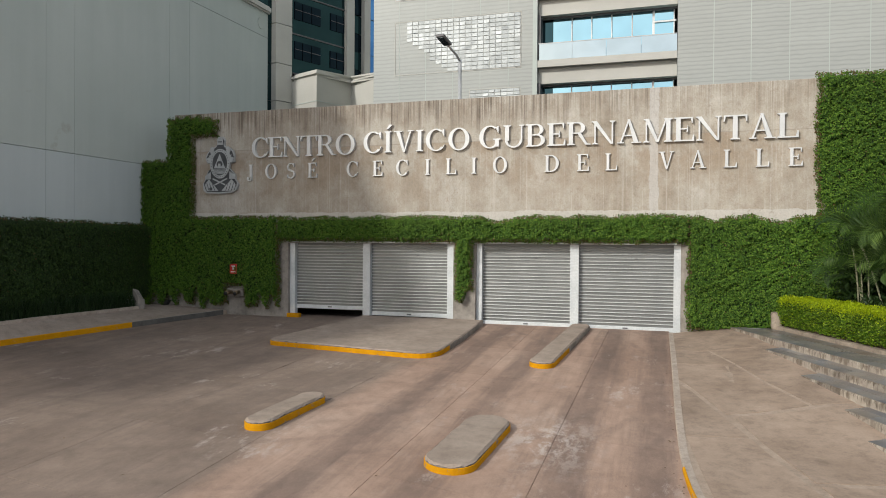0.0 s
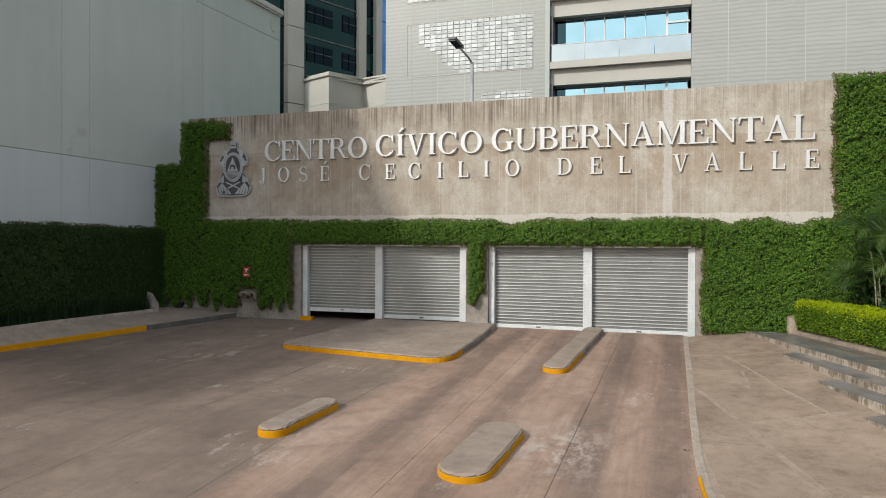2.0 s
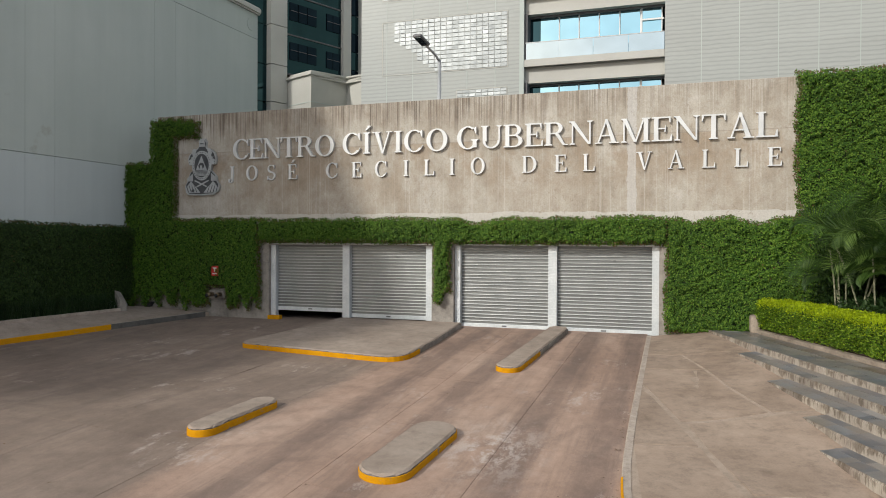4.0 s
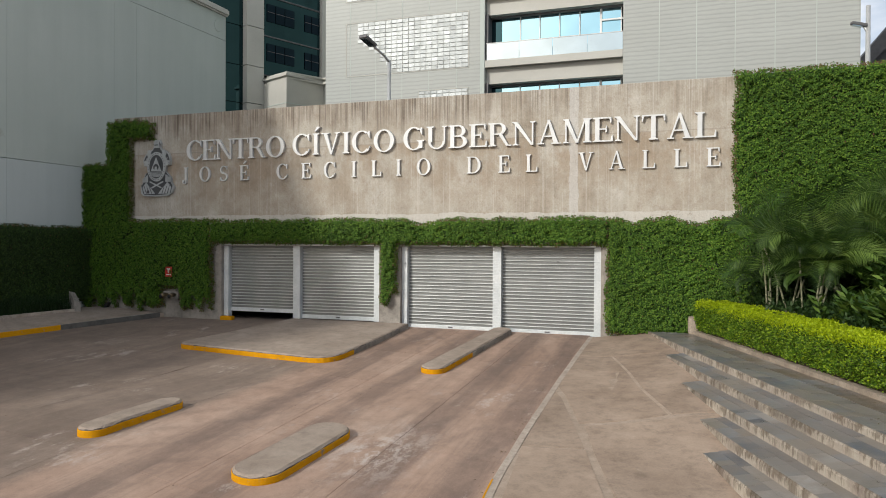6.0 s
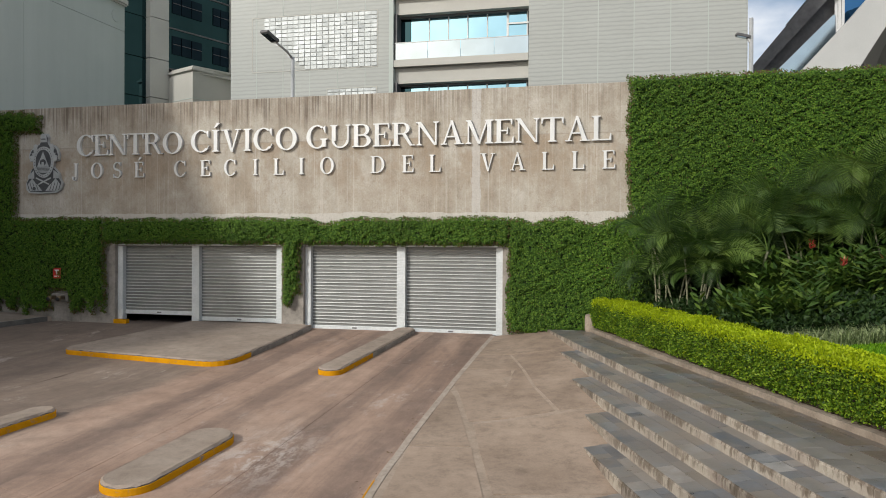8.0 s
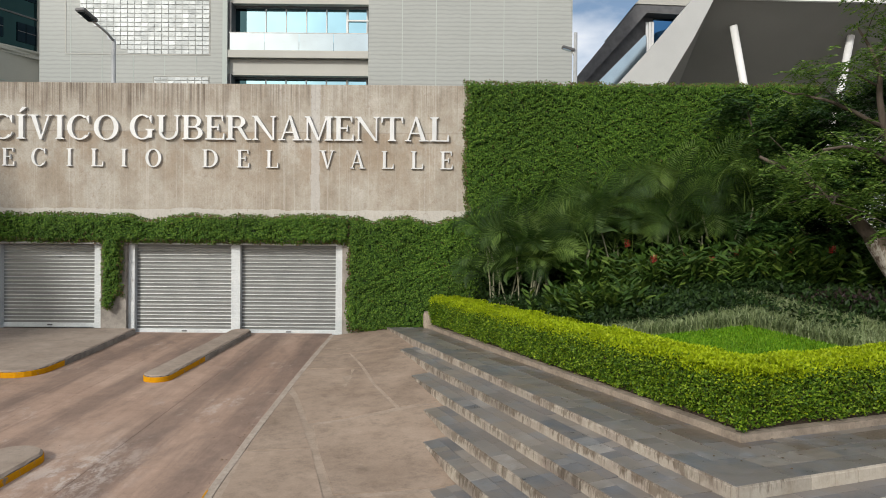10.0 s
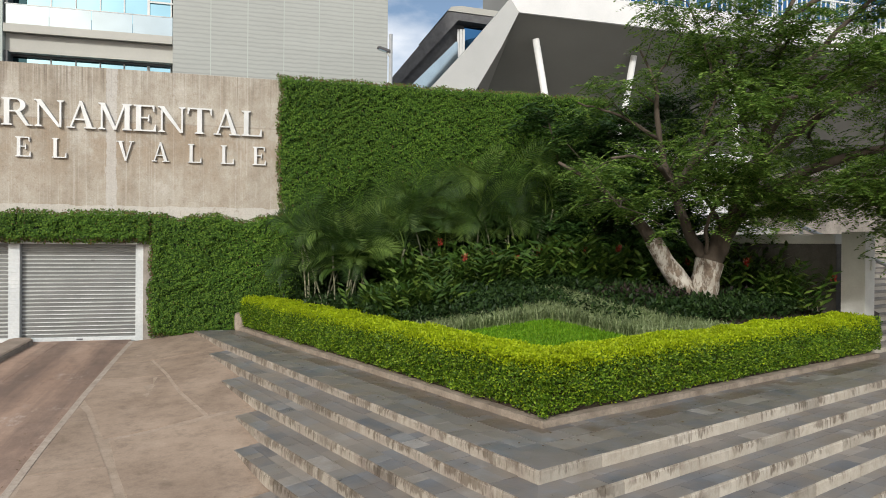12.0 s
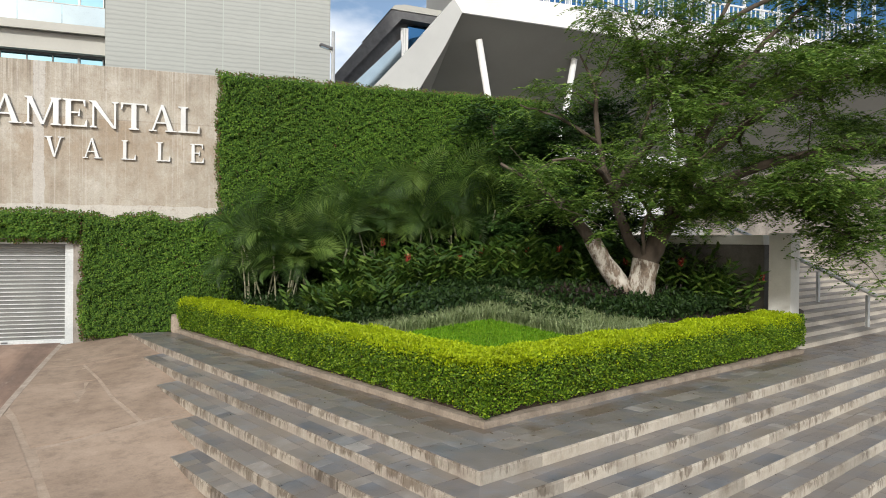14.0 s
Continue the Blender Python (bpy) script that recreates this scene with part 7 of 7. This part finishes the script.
# whitewashed foot of the trunk
for pts, rr in (([(0, -0.2, 0), (0.0, 0.3, 0), (0.04, 0.65, 0), (0.14, 1.02, 0)], (0.40, 0.33, 0.30, 0.30)), ([(-0.22, -0.1, -0.05), (-0.45, 0.45, -0.05), (-0.85, 1.0, -0.05), (-1.12, 1.5, -0.03)], (0.27, 0.23, 0.21, 0.19))):
    p = [t.at(*q) for q in pts]
    v, f = tube([p[0], p[0].lerp(p[1], 0.5), p[1], p[1].lerp(p[2], 0.5), p[2], p[3]], [rr[0], (rr[0] + rr[1]) / 2, rr[1], (rr[1] + rr[2]) / 2, rr[2], rr[3]], 14)
    v = [q + Vector((noise.noise(q * 4), noise.noise(q * 4 + Vector((7, 1, 2))), 0)) * 0.035 for q in v]
    put("whitewashed_trunk", mesh_of("whitewashed_trunk", v, f, M_LIME, True), t.ob, "flaking whitewashed bark")
def grow(twigs, r0, r1, *pts):
    """One limb of the spreading tree and its leafy twigs."""
    line = tree.limb(pts, r0, r1)
    tree.twigs(line, 0.42, int(twigs * 1.3), 1.0, 0.014)


grow(14, 0.26, 0.05, (0.14, 0.95, 0), (0.45, 1.6, 0.1), (0.9, 2.3, 0.3), (1.3, 3.2, 0.4), (1.5, 4.6, 0.3), (1.7, 6.4, 0.2))
grow(4, 0.15, 0.016, (0.12, 0.95, 0), (-0.25, 1.6, 0.2), (-0.6, 2.5, 0.2), (-1, 3.7, 0), (-1.15, 4.9, -0.2), (-1.5, 5.7, -0.2))
grow(3, 0.03, 0.006, (-1.15, 4.9, -0.2), (-0.8, 5.6, -0.3), (-0.5, 6.2, -0.3))
grow(2, 0.025, 0.005, (-1.1, 4.5, -0.1), (-1.7, 4.8, -0.2), (-2.5, 4.9, -0.2))
grow(5, 0.15, 0.03, (-1.12, 1.45, 0), (-1.6, 2.1, 0.1), (-2.3, 2.7, 0.2), (-3.2, 3.2, 0))
grow(17, 0.14, 0.03, (0.9, 2.3, 0.3), (1.9, 2.9, -0.3), (3.3, 3.4, -0.9), (5, 3.5, -1.2), (6.4, 3.1, -1.2))
grow(15, 0.13, 0.03, (1.3, 3.2, 0.4), (2.4, 4.2, 0), (3.8, 5, -0.3), (5.6, 5.4, -0.4))
grow(9, 0.1, 0.025, (-0.6, 2.5, 0.2), (-0.2, 3.4, -0.8), (0.3, 3.9, -1.8), (0.9, 4.1, -2.6))
grow(13, 0.1, 0.025, (0.9, 2.3, 0.3), (1.6, 2.6, -1), (2.4, 2.7, -2), (3.2, 2.4, -2.8))
grow(5, 0.07, 0.02, (1.5, 4.6, 0.3), (0.6, 5.4, 0.6), (-0.2, 6.2, 0.8))
grow(15, 0.08, 0.02, (1.5, 4.6, 0.3), (2.6, 5.8, 0.2), (3.6, 6.8, 0), (5, 7.4, 0))
grow(12, 0.06, 0.015, (3.3, 3.4, -0.9), (4, 2.9, -1.4), (4.6, 2.3, -1.8), (5, 1.7, -2))
grow(11, 0.05, 0.015, (5, 3.5, -1.2), (5.4, 2.7, -0.8), (5.9, 1.9, -0.6))
grow(12, 0.06, 0.015, (2.4, 4.2, 0), (2.9, 4, 1.6), (3.8, 3.4, 2.6))
grow(5, 0.05, 0.015, (-1.6, 2.1, 0.1), (-1.9, 2.3, -0.9), (-2.1, 2.1, -1.6))
grow(3, 0.05, 0.015, (-1, 3.7, 0), (-1.9, 4.2, -0.2), (-2.8, 4.5, -0.2))
grow(14, 0.06, 0.015, (3.8, 5, -0.3), (4.8, 4.4, 1), (6.2, 4.2, 1.6))
grow(13, 0.09, 0.02, (0.45, 1.6, 0.1), (1.1, 2, 0.8), (2.2, 2.3, 1.4), (3.4, 2.3, 1.6))
grow(13, 0.05, 0.02, (1.7, 6.4, 0.2), (2.4, 7.6, 0.3), (3.2, 8.6, 0.3))
grow(11, 0.08, 0.02, (0.45, 1.6, 0.1), (0.4, 2.4, -1), (0.5, 2.9, -2), (0.2, 3, -3))
grow(16, 0.08, 0.02, (1.3, 3.2, 0.4), (1.4, 4.2, -0.8), (1.9, 4.7, -1.9), (2.7, 4.8, -2.8))
grow(4, 0.07, 0.02, (-0.6, 2.5, 0.2), (-1.1, 2.9, -0.9), (-1.8, 3.1, -1.8), (-2.4, 3, -2.4))
grow(14, 0.06, 0.015, (3.8, 5, -0.3), (4.4, 5, -1.6), (5.2, 4.6, -2.6))
grow(10, 0.06, 0.015, (1.5, 4.6, 0.3), (1.2, 5.3, -0.9), (1.5, 5.9, -1.8))
grow(18, 0.05, 0.012, (3.3, 3.4, -0.9), (3.5, 2.8, -1.3), (3.7, 2, -1.6), (3.85, 1.2, -1.8))
grow(10, 0.04, 0.012, (2.4, 2.7, -2), (2.8, 2.4, -1.7), (3.1, 2, -1.5))
grow(18, 0.06, 0.015, (1.7, 6.4, 0.2), (3, 7, -0.4), (4.4, 7.2, -0.8), (5.8, 7, -1))
grow(16, 0.05, 0.015, (2.6, 5.8, 0.2), (4, 5.9, 0.4), (5.6, 6.2, 0.6))
grow(4, 0.05, 0.015, (0.45, 1.6, 0.1), (-0.1, 2.2, -0.8), (-0.7, 2.6, -1.4), (-1.2, 2.8, -1.8))
grow(8, 0.05, 0.015, (0.12, 0.95, 0), (-0.1, 1.7, -0.5), (0, 2.3, -1), (0.3, 2.7, -1.6))
grow(9, 0.05, 0.015, (0.9, 2.3, 0.3), (0.5, 2.8, 0.9), (0.1, 3.2, 1.6))
grow(9, 0.06, 0.015, (-0.6, 2.5, 0.2), (-0.2, 3.6, -0.3), (0.1, 4.6, -0.5), (0.4, 5.6, -0.5))
grow(9, 0.06, 0.015, (1.3, 3.2, 0.4), (0.9, 4.2, 0.2), (0.5, 5, 0), (0.2, 5.9, -0.1))
grow(6, 0.04, 0.012, (0.1, 4.6, -0.5), (-0.2, 5.6, -0.6), (-0.6, 6.5, -0.7))
grow(8, 0.04, 0.012, (0.5, 5, 0), (0.9, 6.0, -0.1), (1.1, 7.0, -0.2))
grow(10, 0.04, 0.012, (0.9, 2.3, 0.3), (1.2, 2.4, -0.4), (1.9, 2.1, -0.9))
t.leaves(M_TREE, 5, 0.50, 0.115, 0.040, 10, 0.45, 0.20)
t.done(M_BARK)

dark = Tree("dense_tree", "dense dark-leaved small tree against the creeper wall", (11.85, 17.6, 0.9), 82)


def grow_dark(twigs, r0, r1, *pts):
    """One limb of the dense tree and its leafy twigs."""
    line = dark.limb(pts, r0, r1)
    dark.twigs(line, 0.2, twigs, 0.85, 0.014)


grow_dark(26, 0.13, 0.03, (0, 0, 0), (0.1, 1.2, 0), (0.3, 2.4, 0), (0.4, 3.8, 0), (0.5, 4.9, 0))
grow_dark(20, 0.07, 0.02, (0.1, 1.2, 0), (-0.6, 2.2, -0.2), (-1.2, 3.4, -0.2), (-1.5, 4.6, 0))
grow_dark(20, 0.07, 0.02, (0.3, 2, 0), (1, 2.9, -0.2), (1.6, 4, -0.2), (1.9, 4.9, 0))
grow_dark(14, 0.05, 0.015, (0.1, 1.2, 0), (0.2, 1.9, -0.8), (0.1, 2.6, -1.4))
grow_dark(20, 0.05, 0.015, (0.1, 0.8, 0), (0.9, 1.3, 0.1), (1.7, 1.7, 0.2), (2.4, 2.4, 0.3))
grow_dark(14, 0.04, 0.012, (0.1, 0.6, 0), (0.6, 0.9, -0.4), (1.2, 1, -0.6))
grow_dark(14, 0.05, 0.015, (0.3, 2.4, 0), (1.2, 2.9, 0.4), (2.2, 3.3, 0.6))
grow_dark(16, 0.05, 0.015, (0.3, 2.4, 0), (-0.3, 3.3, -0.4), (-0.5, 4.2, -0.5))
grow_dark(12, 0.04, 0.012, (0.1, 0.7, 0), (-0.7, 1.1, -0.3), (-1.3, 1.5, -0.4))
dark.leaves(M_TREE_DARK, 15, 0.34, 0.12, 0.05, 6)
dark.done(M_BARK)


# ---- fallen leaves ----
def litter(name, label, spots, size, mat, seed):
    r = np.random.RandomState(seed)
    m = len(spots)
    al = np.concatenate([r.normal(0, 1, (m, 2)), np.zeros((m, 1))], axis=1)
    a, b = leaf_arrays(spots, al, np.array([[0, 0, 1.0]]) + r.normal(0, 0.15, (m, 3)), size * r.uniform(0.6, 1.5, m), size * 0.5, 0.12)
    return tagged(put(name, fast_mesh(name, a, b, mat)), label, "leaf litter", kind="stuff")


lr = np.random.RandomState(91)
spots = []
for k in range(150):
    i = lr.randint(0, len(kerb_line) - 1)
    x, y = kerb_line[i]
    x, y = x - abs(lr.normal(0.03, 0.09)), y + lr.uniform(-0.2, 0.2)
    spots.append((x - 0.02, y, road_z(x, y) + 0.012))
for k in range(70):
    x, y = lr.uniform(-12, 0), lr.uniform(5, 19)
    spots.append((x, y, road_z(x, y) + 0.008))
litter("fallen_leaves", "small dry brown leaves scattered on the driveway and along the kerb", np.array(spots), 0.045, M_VINE_DRY, 92)
spots = []
for k in range(70):
    q = C0 + DR * lr.uniform(0.5, 14) - NR * lr.uniform(0.1, 1.2)
    spots.append((q.x, q.y, -0.012))
for k in range(50):
    q = C0 + DL * lr.uniform(0.5, 11.5) - NL * lr.uniform(0.1, 1.2)
    spots.append((q.x, q.y, -0.012))
litter("terrace_leaves", "small dark fallen leaves on the slate terrace", np.array(spots), 0.05, M_VINE_DRY, 93)
